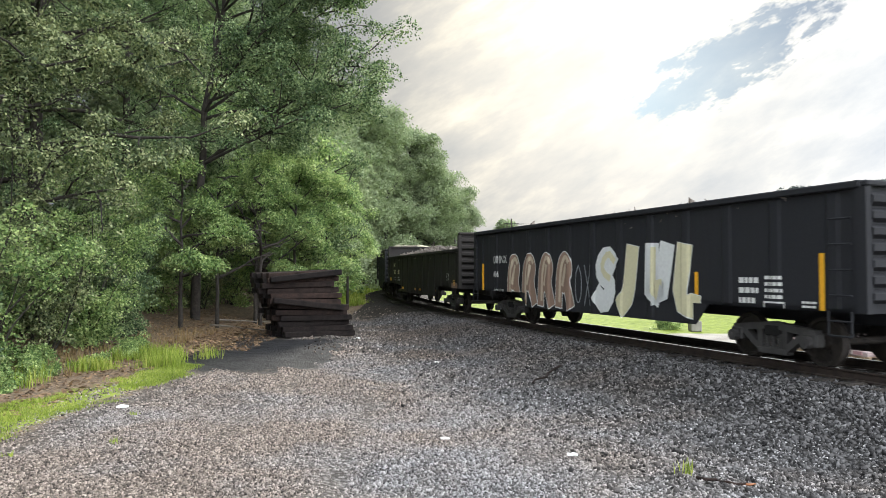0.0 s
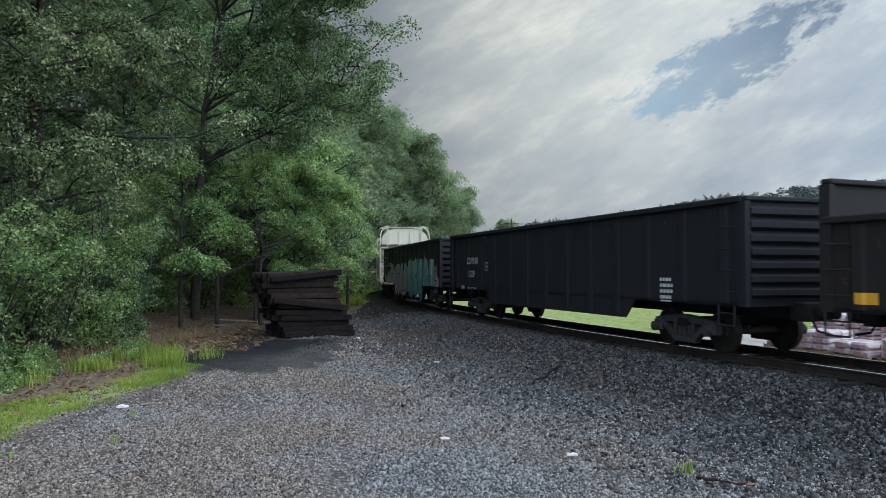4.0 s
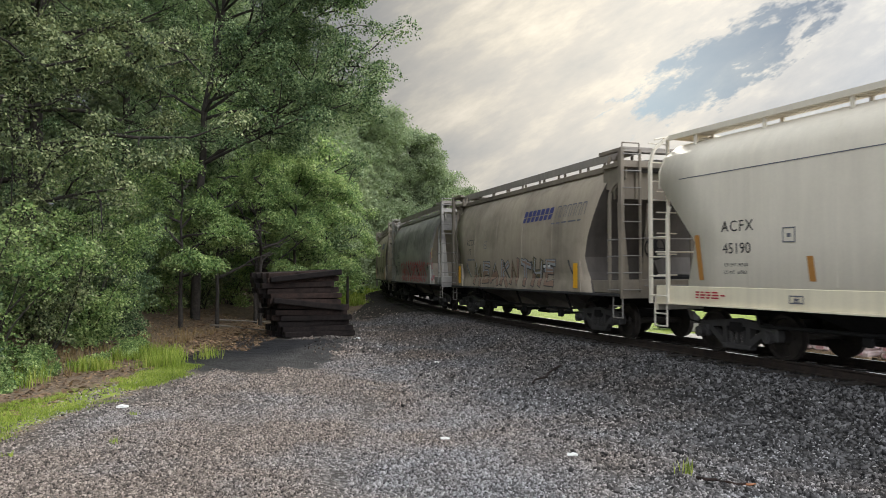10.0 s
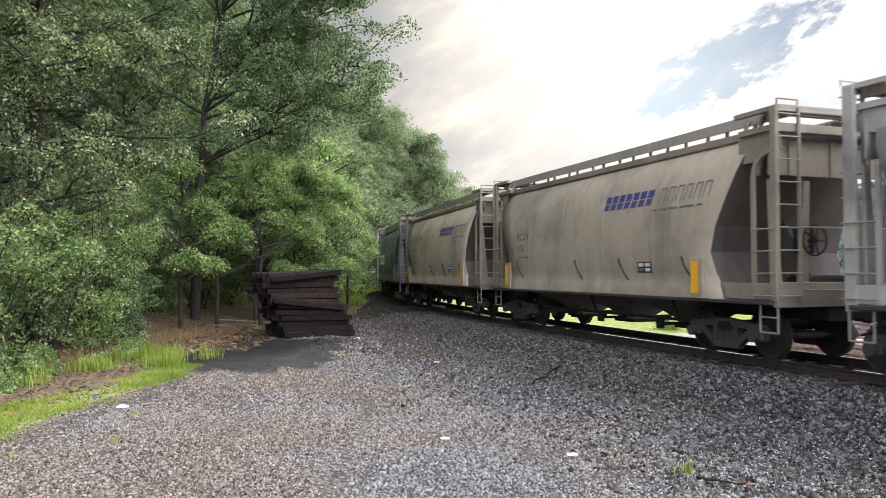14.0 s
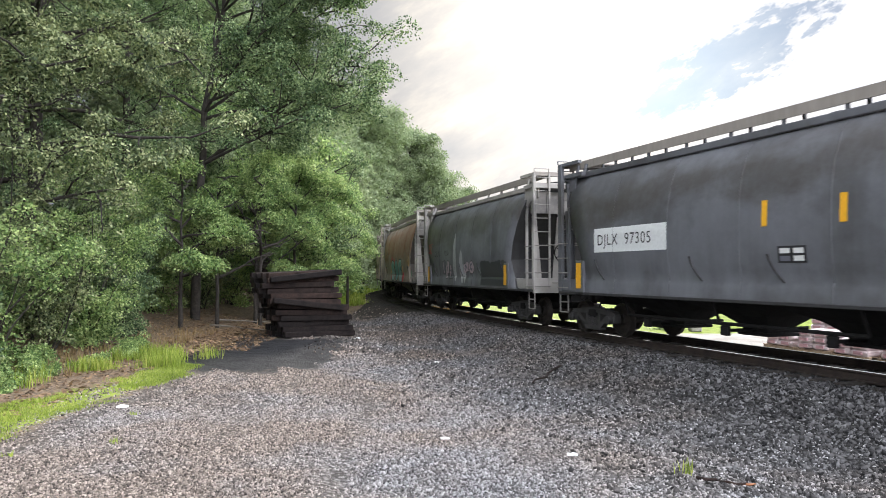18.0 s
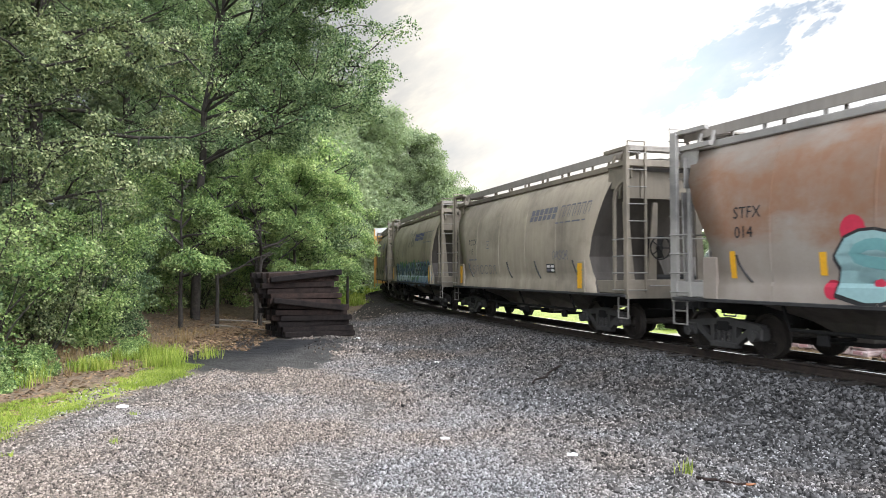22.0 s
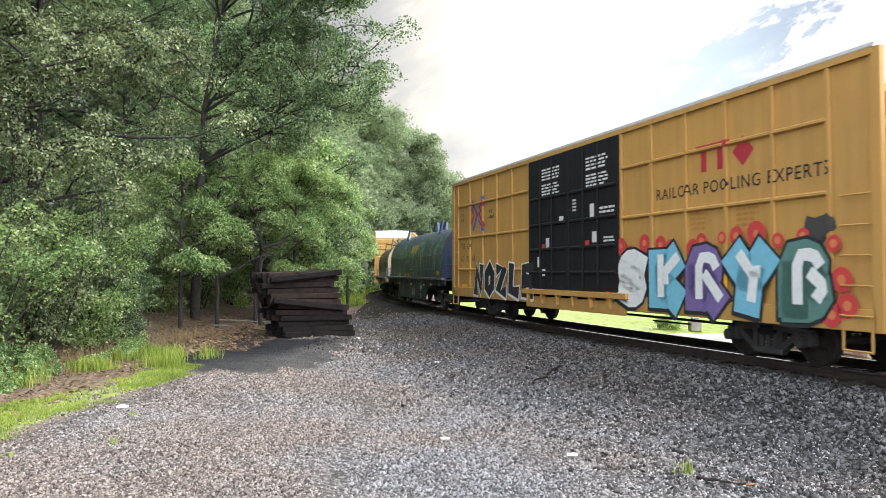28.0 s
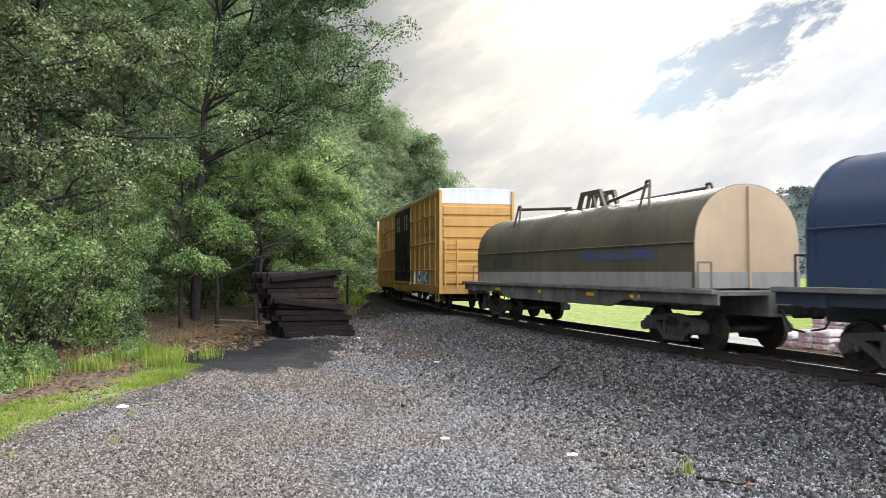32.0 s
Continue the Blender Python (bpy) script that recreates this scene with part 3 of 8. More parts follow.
def tree(base, height, trunk_r, reach, first, limbs, label, leaf=None, leaf_size=(0.10, 0.17), per=46, clump=0.55, seed=1,
         bias=(0, 0), lean=(0, 0), category="tree", name="tree", bark=None, group="", twigs=5, droop=0.35, narrow=0.55, boughs=(), bare_front=0.0):
    """A tapered trunk, limbs that fork, and a crown of leaf clumps along the outer limbs."""
    rng = random.Random(seed)
    root = tagged(new(name), label, category, group)
    root.location = base
    bm = bmesh.new()
    pts = [Vector((lean[0] * t * t * height, lean[1] * t * t * height, t * height)) + Vector((rng.gauss(0, 0.06), rng.gauss(0, 0.06), 0)) * (t * height * 0.12)
           for t in np.linspace(0, 0.92, 9)]
    pts[0] -= Vector((0, 0, 0.3))
    limb(bm, pts, trunk_r, trunk_r * 0.22, 10)
    part("trunk", bm, bark or BARK, root, smooth=True)
    clumps, full = [], []
    each = category == "tree" and not label.startswith("distant")
    bm = bmesh.new()
    for k in range(limbs + len(boughs)):
        t = first + (0.97 - first) * (k + rng.random() * 0.6) / limbs
        f = t * 8 / 0.92
        i = min(int(f), 7)
        start = pts[i].lerp(pts[i + 1], min(f - i, 1.0))
        az = k * 2.399 + rng.gauss(0, 0.35)
        d = Vector((math.cos(az) + bias[0], math.sin(az) + bias[1], rng.uniform(0.05, 0.55) + 0.5 * t))
        if k < limbs and t < bare_front and d.y < -0.1 and abs(d.x) < 0.75:
            continue
        ln = reach * (1.0 - narrow * max(0, (t - 0.45)) / 0.55) * rng.uniform(0.7, 1.1) * min(1.0, 0.55 + 0.5 * d.xy.length)
        wander = 0.16
        if k >= limbs:                                   # long boughs that reach out to the light
            t, goal = boughs[k - limbs][0], Vector(boughs[k - limbs][1:])
            f = t * 8 / 0.92
            start = pts[min(int(f), 7)]
            d, ln, wander = goal - start, (goal - start).length, 0.05
        lp = crooked(rng, start, d, ln, 6, wander, -0.02 if k < limbs else 0.0)
        limb(bm, lp, max(trunk_r, 0.16) * 0.42 * (1.1 - 0.6 * t), 0.02, 6)
        mark_at = len(clumps)
        clumps += [lp[-1], lp[-2], lp[-3]]
        for _ in range(twigs if k < limbs else twigs + 4):
            j = rng.randint(2, 6)
            tp = crooked(rng, lp[j], (lp[j] - lp[j - 1]).normalized() + Vector((rng.gauss(0, 0.8), rng.gauss(0, 0.8), rng.gauss(0.05, 0.45))), ln * rng.uniform(0.22, 0.45), 4, 0.22)
            limb(bm, tp, 0.035, 0.008, 5)
            clumps += [tp[-1], tp[-2]]
        if each:
            part("limb", bm, bark or BARK, root, smooth=True)
            bm = bmesh.new()
        if k >= limbs:
            full, clumps = full + clumps[mark_at:], clumps[:mark_at]
    clumps += [pts[-1], pts[-1] + Vector((0, 0, 0.5))]
    if each:
        bm.free()
    else:
        part("branchwork", bm, bark or BARK, root, smooth=True)
    if each:
        clumps = airy(clumps, base, -0.12)
    clumps += full
    cr = new("crown", leaf_mesh("crown", clumps, [clump * rng.uniform(0.65, 1.35) for _ in clumps], per, leaf_size, leaf or LEAF, seed, droop))
    cr.parent = root
    return root


def shrub(base, height, width, label, leaf, seed, leaf_size=(0.07, 0.13), per=40, clump=0.34, stems=9, name="shrub", category="shrub", group="undergrowth at the edge of the wood"):
    rng = random.Random(seed)
    root = tagged(new(name), label, category, group)
    root.location = base
    bm, clumps = bmesh.new(), []
    for k in range(stems):
        az = rng.uniform(0, math.tau)
        h = height * rng.uniform(0.55, 1.0)
        p = crooked(rng, (rng.gauss(0, 0.1), rng.gauss(0, 0.1), -0.1), (math.cos(az) * width / height * 0.8, math.sin(az) * width / height * 0.8, 1.0), h, 6, 0.14)
        limb(bm, p, 0.025, 0.006, 5)
        part("stem", bm, BARK, root)
        bm = bmesh.new()
        for q in p[1:]:
            clumps += [q, q + Vector((rng.gauss(0, 0.35), rng.gauss(0, 0.35), rng.gauss(0, 0.2))) * width * 0.6]
    bm.free()
    if height > 1.0:
        clumps = airy(clumps, base, -0.14, 0.8)
    cr = new("foliage", leaf_mesh("foliage", clumps, [clump * rng.uniform(0.6, 1.4) for _ in clumps], per, leaf_size, leaf, seed))
    cr.parent = root
    return root


def at_ground(x, y, sink=0.0):
    return (x, y, float(ground_height(x, y)[0]) - sink)


def build_wood():
    g = "trees along the wood's edge"
    # the big oak whose limbs reach over the yard
    tree(at_ground(-9.9, 30), 18.0, 0.20, 7.6, 0.44, 38, "tall oak with long limbs reaching over the yard", LEAF, (0.13, 0.23), 78, 0.66, 11, (0.30, -0.1), (0.10, 0), group=g, twigs=7, narrow=0.2,
         bare_front=0.62, boughs=((0.62, 4.6, -1.5, 12.8), (0.5, 5.4, -1.0, 11.6), (0.45, 6.0, -1.5, 10.2), (0.45, 5.9, -1.0, 9.0), (0.42, 5.0, -2.2, 8.6), (0.7, 4.6, -2.0, 14.4), (0.5, 3.4, -3.0, 10.4), (0.62, 5.2, 0.6, 12.0)))
    tree(at_ground(-8.6, 36), 12.5, 0.18, 4.4, 0.16, 20, "younger oak in full dark green leaf", LEAF, (0.13, 0.23), 80, 0.68, 12, (0.25, -0.1), (0.03, 0), group=g)
    tree(at_ground(-12.3, 22.5), 17.5, 0.26, 4.6, 0.30, 30, "broad tree with silvery green leaves", LEAF_GREY, (0.13, 0.23), 100, 0.60, 13, (0.05, -0.35), group=g, droop=0.7)
    tree(at_ground(-12.3, 18), 15.5, 0.22, 5.0, 0.12, 28, "broad tree with silvery green leaves", LEAF_GREY, (0.11, 0.19), 88, 0.62, 14, (0.25, -0.2), group=g)
    tree(at_ground(-14.5, 14), 14.0, 0.22, 5.2, 0.12, 24, "tall tree in dense green leaf", LEAF, (0.11, 0.19), 80, 0.62, 15, (0.3, 0), group=g)
    tree(at_ground(-9.8, 45), 7.8, 0.18, 4.6, 0.06, 24, "bright green tree leaning to the light", LEAF_BRIGHT, (0.15, 0.25), 85, 0.95, 16, (0.25, -0.2), group=g)
    tree(at_ground(-11.0, 56), 10.5, 0.2, 4.8, 0.05, 24, "bright green tree leaning to the light", LEAF_BRIGHT, (0.18, 0.30), 80, 1.05, 17, (0.2, -0.2), group=g)
    tree(at_ground(-16.5, 29), 19.0, 0.3, 7.0, 0.1, 26, "tall tree in dense green leaf", LEAF, (0.15, 0.25), 90, 1.1, 18, group=g)
    tree(at_ground(-17.0, 40), 20.0, 0.3, 6.0, 0.30, 24, "tall tree in dense green leaf", LEAF, (0.16, 0.27), 70, 1.15, 19, group=g)
    tree(at_ground(-19.0, 20), 18.0, 0.3, 7.0, 0.06, 28, "tall tree in dense green leaf", LEAF, (0.15, 0.25), 90, 1.1, 20, group=g)
    tree(at_ground(-14.5, 49), 16.0, 0.24, 5.0, 0.25, 22, "tall tree in dense green leaf", LEAF_BRIGHT, (0.18, 0.30), 70, 1.15, 21, group=g)
    for x, y, h in ((-8.6, 28.6, 5.8), (-9.3, 26.6, 5.4), (-7.2, 29.6, 6.0), (-5.6, 36.0, 6.8), (-5.6, 44.0, 7.6), (-6.5, 33.0, 6.6), (-6.0, 38.0, 7.2), (-7.8, 31.2, 6.2), (-7.3, 35.5, 6.4), (-7.0, 42.0, 7.4), (-8.3, 33.5, 7.0), (-7.6, 38.5, 8.0), (-8.8, 41.0, 9.0)):
        tree(at_ground(x, y), h, 0.085, 2.3, 0.32, 12, "slender young tree with a bare lower stem", LEAF_BRIGHT, (0.12, 0.20), 80, 0.55, int(60 + h * 7 + y), group=g, twigs=3)
    k = 0
    for x, y, h, w in ((-9.2, 13.2, 2.9, 1.3), (-9.6, 15.6, 3.8, 1.5), (-9.3, 17.6, 3.2, 1.4), (-9.4, 19.8, 4.2, 1.5), (-9.5, 22.2, 3.4, 1.4),
                       (-10.6, 14.4, 5.4, 1.9), (-10.8, 17.0, 6.0, 2.0), (-10.9, 20.6, 5.6, 2.0), (-10.6, 24.0, 4.6, 1.7),
                       (-11.8, 30.5, 4.6, 2.0), (-11.2, 34.5, 4.2, 2.0), (-11.0, 39.0, 4.4, 2.0), (-10.4, 43.0, 4.4, 2.0), (-9.3, 50.0, 4.2, 1.8), (-9.6, 62.0, 4.5, 2.0), (-10.3, 70.0, 5.0, 2.2),
                       (-13.5, 28.0, 5.5, 2.6), (-14.5, 33.5, 5.5, 2.8), (-13.5, 42.0, 6.0, 2.8), (-12.0, 52.0, 5.5, 2.6), (-13.0, 20.5, 6.5, 2.4), (-13.2, 25.5, 6.5, 2.4)):
        k += 1
        leaf = (LEAF_BRIGHT, LEAF, LEAF_BRIGHT, LEAF_GREY)[k % 4]
        shrub(at_ground(x, y), h, w, ("leafy green shrub at the foot of the trees", "dark green understorey shrub", "bright green understorey shrub", "pale green understorey shrub")[k % 4], leaf, 100 + k,
              stems=13 if h > 4 else 11, per=62, leaf_size=(0.09, 0.16) if y < 27 else (0.12, 0.22), clump=0.42 if y < 27 else 0.6)


def far_wood():
    """The wooded slope beyond the bend."""
    g = "far trees beyond the bend"
    made = []
    for k in range(3):
        made.append(tree((0, 0, -50), 19.0, 0.3, 6.2, 0.05, 24, "distant broadleaf tree in full leaf", LEAF_FAR_HAZE, (0.285, 0.33), 190, 1.75, 40 + k, group=g, twigs=4))
    rng = random.Random(3)
    spots = [(-13, 66), (-14.5, 74), (-14, 82), (-12.5, 90), (-10.5, 98), (-18, 60), (-19, 70), (-20, 80), (-18, 90), (-15, 100), (-8, 106), (-5, 113), (-1.5, 121), (2.0, 129),
             (-11, 110), (-8, 118), (-4, 126), (0, 134), (-17, 112), (-13, 122), (-8, 132), (-22, 52), (-24, 44), (-23, 36), (-24, 27), (-21, 13), (-19, 8), (-26, 18), (-18, 50)]
    for i, (x, y) in enumerate(spots):
        s = rng.uniform(0.9, 1.12)
        s = {(-14, 82): 1.16, (-12.5, 90): 1.2, (-10.5, 98): 1.22, (-8, 106): 1.2, (-5, 113): 1.2, (-1.5, 121): 1.0, (2.0, 129): 0.85, (-4, 126): 1.05, (0, 134): 0.9}.get((x, y), s)
        m = Matrix.Translation((x, y, float(ground_height(x, y)[0]) - 0.1)) @ Matrix.Rotation(rng.uniform(0, 6.28), 4, "Z")
        if i < 3:
            made[i].matrix_basis = m
            continue
        ob = copy_thing(made[i % 3], m)
        ob.scale = (s, s, s)


build_wood()
far_wood()

# ---- track, stones and things in the yard ----
build_rails()
build_ties()
scatter_stones("yard_gravel", 190000, (-6.6, 9), (5.6, 12), (0.010, 0.030), STONE, in_yard, "loose grey crushed stone covering the yard", 1)
scatter_stones("yard_gravel", 80000, (-7, 9), (12, 20), (0.015, 0.036), STONE, in_yard, "loose grey crushed stone covering the yard", 2)
scatter_stones("yard_gravel", 22000, (-6, 4), (20, 42), (0.028, 0.06), STONE, in_yard, "loose grey crushed stone covering the yard", 5)
scatter_stones("ballast", 150000, (-4, 14), (6, 34), (0.026, 0.060), BALLAST, on_bank, "dark grey track ballast on the bank", 3)


def tie_pile():
    """Twelve uneven layers of old crossties, each tie its own."""
    rng = random.Random(21)
    pile = tagged(new("crosstie_stack"), "uneven stack of black creosoted timber crossties on dark soil", "timber stack")
    pile.matrix_basis = pose(-4.72, 25.6, 0.0, 0, 0, 27)
    meshes = []
    for k in range(5):
        bm = bmesh.new()
        box(bm, -1.2, 1.2, -0.115, 0.115, -0.087, 0.087, 0.014)
        for v in bm.verts:
            v.co += Vector((rng.uniform(-0.02, 0.02), rng.uniform(-0.008, 0.008), rng.uniform(-0.006, 0.006)))
        ob = part("crosstie", bm, TIE, pile)
        meshes.append(ob.data)
        bpy.data.objects.remove(ob)
    slide = [0.16, 0.12, 0.14, 0.04, 0.0, 0.06, -0.16, -0.24, -0.34, -0.38, -0.42, -0.36]
    for lay in range(12):
        tilt = (0.0, 0.3, -0.5, 0.4, 0.6, 3.6, 1.6, 0.4, -1.2, -1.6, -3.4, -4.4)[lay]
        for j in range(7):
            y = -0.80 + 0.262 * j + rng.uniform(-0.015, 0.015)
            m = pose(slide[lay] + rng.uniform(-0.17, 0.17), y + (0.03 * (lay % 3 - 1)), 0.09 + 0.181 * lay + rng.uniform(-0.004, 0.004), 0, tilt * 0.6 + rng.uniform(-0.5, 0.5), rng.uniform(-2.2, 2.2))
            shared("crosstie", meshes[(lay * 3 + j) % 5], pile, m)
    for x, z, a in ((-0.15, 1.09, 7.0), (-0.25, 2.02, -6.0)):       # two that have slid askew across the face
        shared("crosstie", meshes[0], pile, pose(x, -1.04, z, 0, a, 2))


def blades(name, spots, height, label, mat, seed, per=26, wide=0.008, spread=0.10):
    """Grass: bent narrow blades in tufts."""
    rng = np.random.default_rng(seed)
    c = np.asarray(spots, float)
    n = len(c) * per
    i = np.repeat(np.arange(len(c)), per)
    p = c[i] + np.concatenate([rng.normal(0, spread, (n, 2)), np.zeros((n, 1))], 1)
    a = rng.uniform(0, 6.283, n)
    h = rng.uniform(0.5, 1.0, n) * (height if np.isscalar(height) else np.asarray(height)[i])
    d = np.stack([np.cos(a), np.sin(a), np.zeros(n)], 1)
    w = np.stack([-np.sin(a), np.cos(a), np.zeros(n)], 1) * (wide * rng.uniform(0.6, 1.3, n))[:, None]
    up = np.array([0, 0, 1.0])
    b = rng.uniform(0.15, 0.6, n)[:, None]
    m1 = p + up * (h * 0.55)[:, None] + d * (h[:, None] * b * 0.3)
    tip = p + up * (h * 0.95)[:, None] + d * (h[:, None] * b)
    v = np.stack([p - w, p + w, m1 + w * 0.8, m1 - w * 0.8, tip], 1).reshape(-1, 3)
    k = (np.arange(n) * 5)[:, None]
    f = np.stack([k + np.array([[0, 1, 2]]), k + np.array([[0, 2, 3]]), k + np.array([[3, 2, 4]])], 1).reshape(-1, 3)
    return tagged(new(name, raw_mesh(name, v, f, mat)), label, "grass", kind="stuff")


def scattered(n, xr, yr, seed, keep=None):
    rng = np.random.default_rng(seed)
    x, y = rng.uniform(*xr, n), rng.uniform(*yr, n)
    if keep is not None:
        k = keep(x, y)
        x, y = x[k], y[k]
    return np.stack([x, y, ground_height(x, y)], 1)


def litter_leaves(name, n, xr, yr, seed, label):
    """Dead leaves and bark lying on the soil."""
    rng = np.random.default_rng(seed)
    x, y = rng.uniform(*xr, n), rng.uniform(*yr, n)
    z = ground_height(x, y) + rng.uniform(0.005, 0.03, n)
    c = np.stack([x, y, z], 1)
    a = rng.uniform(0, 6.28, n)
    u = np.stack([np.cos(a), np.sin(a), rng.normal(0, 0.3, n)], 1) * rng.uniform(0.03, 0.08, n)[:, None]
    v = np.stack([-np.sin(a), np.cos(a), rng.normal(0, 0.3, n)], 1) * rng.uniform(0.015, 0.04, n)[:, None]
    p = np.stack([c - u, c + v, c + u, c - v], 1).reshape(-1, 3)
    k = (np.arange(n) * 4)[:, None]
    f = np.stack([k + np.array([[0, 1, 2]]), k + np.array([[0, 2, 3]])], 1).reshape(-1, 3)
    return tagged(new(name, raw_mesh(name, p, f, DEAD_LEAF)), label, "leaf litter", kind="stuff")


DEAD_LEAF = leafy("dead_leaves", (0.07, 0.045, 0.030), (0.20, 0.125, 0.075), (0.38, 0.26, 0.16), 0.15)
DRY_GRASS = leafy("dry_stalks", (0.16, 0.10, 0.05), (0.26, 0.18, 0.09), (0.36, 0.27, 0.14), 0.25)
LITTER_WHITE = plain("weathered_white_plastic", (0.75, 0.75, 0.73))
tie_pile()
def patchy(x, y):
    """Grass comes in uneven patches with bare ground between."""
    v = np.sin(x * 2.3 + y * 0.9 + 0.7) + np.sin(y * 1.7 - x * 1.1) + 0.8 * np.sin(x * 5.1 - y * 2.7 + 1.0) + 0.6 * np.sin(x * 9.0 + y * 6.1)
    return v * 0.55 > -0.22 + 1.1 * (np.abs(x - verge_mid(y)) / verge_half(y)) ** 2


verge = scattered(5200, (-7.8, -4.9), (7.5, 18.5), 31, patchy)
hv = np.random.default_rng(30).uniform(0.02, 0.075, len(verge))
blades("verge_grass", verge, hv, "short bright yellow-green grass along the yard", GRASS, 32, 34, 0.0045, 0.10)
tall = scattered(150, (-8.0, -5.8), (16.6, 20.0), 33, lambda x, y: np.sin(x * 4.2 + y * 2.0) + np.sin(y * 3.1 + 0.5) > -0.2 + 1.4 * (np.abs(y - 18.0 - 0.4 * np.sin(x * 3)) / 1.4) ** 2)
blades("tall_grass", tall, np.random.default_rng(29).uniform(0.14, 0.55, len(tall)), "tall bright green grass at the wood's edge", GRASS, 34, 60, 0.006, 0.15)
blades("tall_grass", np.concatenate([scattered(7, (-7.95, -7.6), (16.0, 16.6), 35), scattered(10, (-8.6, -7.6), (12.5, 15.5), 36)]), 0.42, "tall bright green grass at the wood's edge", GRASS, 36, 26, 0.009, 0.10)
blades("dry_weeds", scattered(60, (-9.2, -7.6), (15.0, 27.0), 37), 0.34, "brown dry weed stalks at the wood's edge", DRY_GRASS, 38, 16, 0.006, 0.12)
blades("trackside_grass", scattered(420, (-9.5, -3.0), (44, 74), 39, lambda x, y: off_track(x, y)[0] > 2.8), 0.55, "long grass beside the track", GRASS, 40, 22, 0.02, 0.25)
litter_leaves("leaf_litter", 9000, (-11, -6.3), (10, 34), 41, "brown dead leaves under the trees")
litter_leaves("leaf_litter", 2200, (-8.2, -5.4), (20.5, 30), 42, "brown dead leaves under the trees")
for x, y, h in ((-4.1, 9.4, 0.10), (2.55, 7.95, 0.22), (-5.0, 8.7, 0.07), (-4.6, 11.2, 0.08)):
    gz = at_ground(x, y)
    tuft = blades("weed_tuft", [gz], h, "small green weed growing through the gravel", GRASS, int(h * 1000), 22, 0.006, 0.04)
    tagged(tuft, category="weed")


for k, (x, y, h, w) in enumerate(((-8.5, 14.4, 0.55, 0.5), (-8.2, 15.4, 0.6, 0.5), (-8.8, 16.3, 0.7, 0.55), (-8.1, 13.5, 0.45, 0.45), (-8.0, 17.1, 0.5, 0.4), (-8.7, 13.0, 0.6, 0.5), (-7.7, 18.9, 0.55, 0.45), (-8.3, 20.3, 0.6, 0.5))):
    shrub(at_ground(x, y), h, w, "low bright green weed at the wood's edge", LEAF_BRIGHT, 330 + k, (0.06, 0.11), 34, 0.15, 7, "weed", "weed", "weeds at the wood's edge")


def stick(x0, y0, x1, y1, r, mat, label, lift=0.0, name="stick", category="stick"):
    rng = random.Random(int(abs(x0 * 100)))
    bm = bmesh.new()
    p, q = Vector(at_ground(x0, y0)), Vector(at_ground(x1, y1))
    pts = [p.lerp(q, k / 6) + Vector((rng.gauss(0, r * 1.6), rng.gauss(0, r * 1.6), r * 0.9 + lift + abs(rng.gauss(0, r * 0.3)))) for k in range(7)]
    limb(bm, pts, r, r * 0.55, 7)
    return tagged(part(name, bm, mat, smooth=True), label, category)


stick(2.62, 7.75, 3.0, 7.55, 0.018, TIE, "dark rotten stick lying on the gravel")
stick(3.0, 7.56, 3.12, 7.5, 0.014, plain("orange_wood", (0.35, 0.14, 0.06)), "broken end of reddish wood on the gravel")
stick(2.55, 16.2, 1.75, 14.6, 0.03, TIE, "dark stick lying on the ballast bank")
stick(-8.8, 28.4, -6.4, 26.7, 0.035, PALE_BARK, "pale fallen branch on the leaf litter", 0.05, "fallen_branch", "branch")
stick(-9.2, 30.4, -7.0, 31.2, 0.03, PALE_BARK, "pale fallen branch on the leaf litter", 0.05, "fallen_branch", "branch")
stick(-6.9, 18.5, -6.2, 18.3, 0.05, TIE, "short dark chunk of wood in the grass", 0.0, "wood_chunk", "wood")


def debris(x, y, r, mat, label, name, category):
    rng = random.Random(int(x * 77 + y * 31))
    bm = bmesh.new()
    gz = at_ground(x, y)
    bmesh.ops.create_icosphere(bm, subdivisions=2, radius=1.0)
    for v in bm.verts:
        k = rng.uniform(0.75, 1.15)
        v.co = Vector((v.co.x * r * 1.5 * k, v.co.y * r * k, v.co.z * r * 0.45 * k)) + Vector(gz) + Vector((0, 0, r * 0.35))
    return tagged(part(name, bm, mat), label, category)


debris(-5.06, 11.9, 0.07, LITTER_WHITE, "crumpled white plastic scrap on the verge", "plastic_scrap", "litter")
debris(1.5, 8.75, 0.05, LITTER_WHITE, "flat white stone chip on the gravel", "stone_chip", "stone")
debris(0.02, 9.7, 0.045, LITTER_WHITE, "pale stone on the gravel", "stone_chip", "stone")
debris(-2.7, 23.9, 0.08, LITTER_WHITE, "white scrap beside the timber stack", "plastic_scrap", "litter")
debris(-0.15, 17.8, 0.06, LITTER_WHITE, "pale stone on the gravel", "stone_chip", "stone")

# ---- beyond the track ----
CONCRETE = speckled("concrete", (0.16, 0.15, 0.135), (0.28, 0.26, 0.24), 2.0, 40.0, 0.85)
WRAP = painted("shrink_wrap", (0.56, 0.47, 0.48), (0.36, 0.28, 0.28), dirt=0.3, rusty=0.0, rough=0.3)
RED_PRINT = plain("red_print", (0.46, 0.27, 0.29))
WOODEN = speckled("pallet_wood", (0.22, 0.16, 0.10), (0.42, 0.32, 0.22), 3.0, 40.0, 0.85)


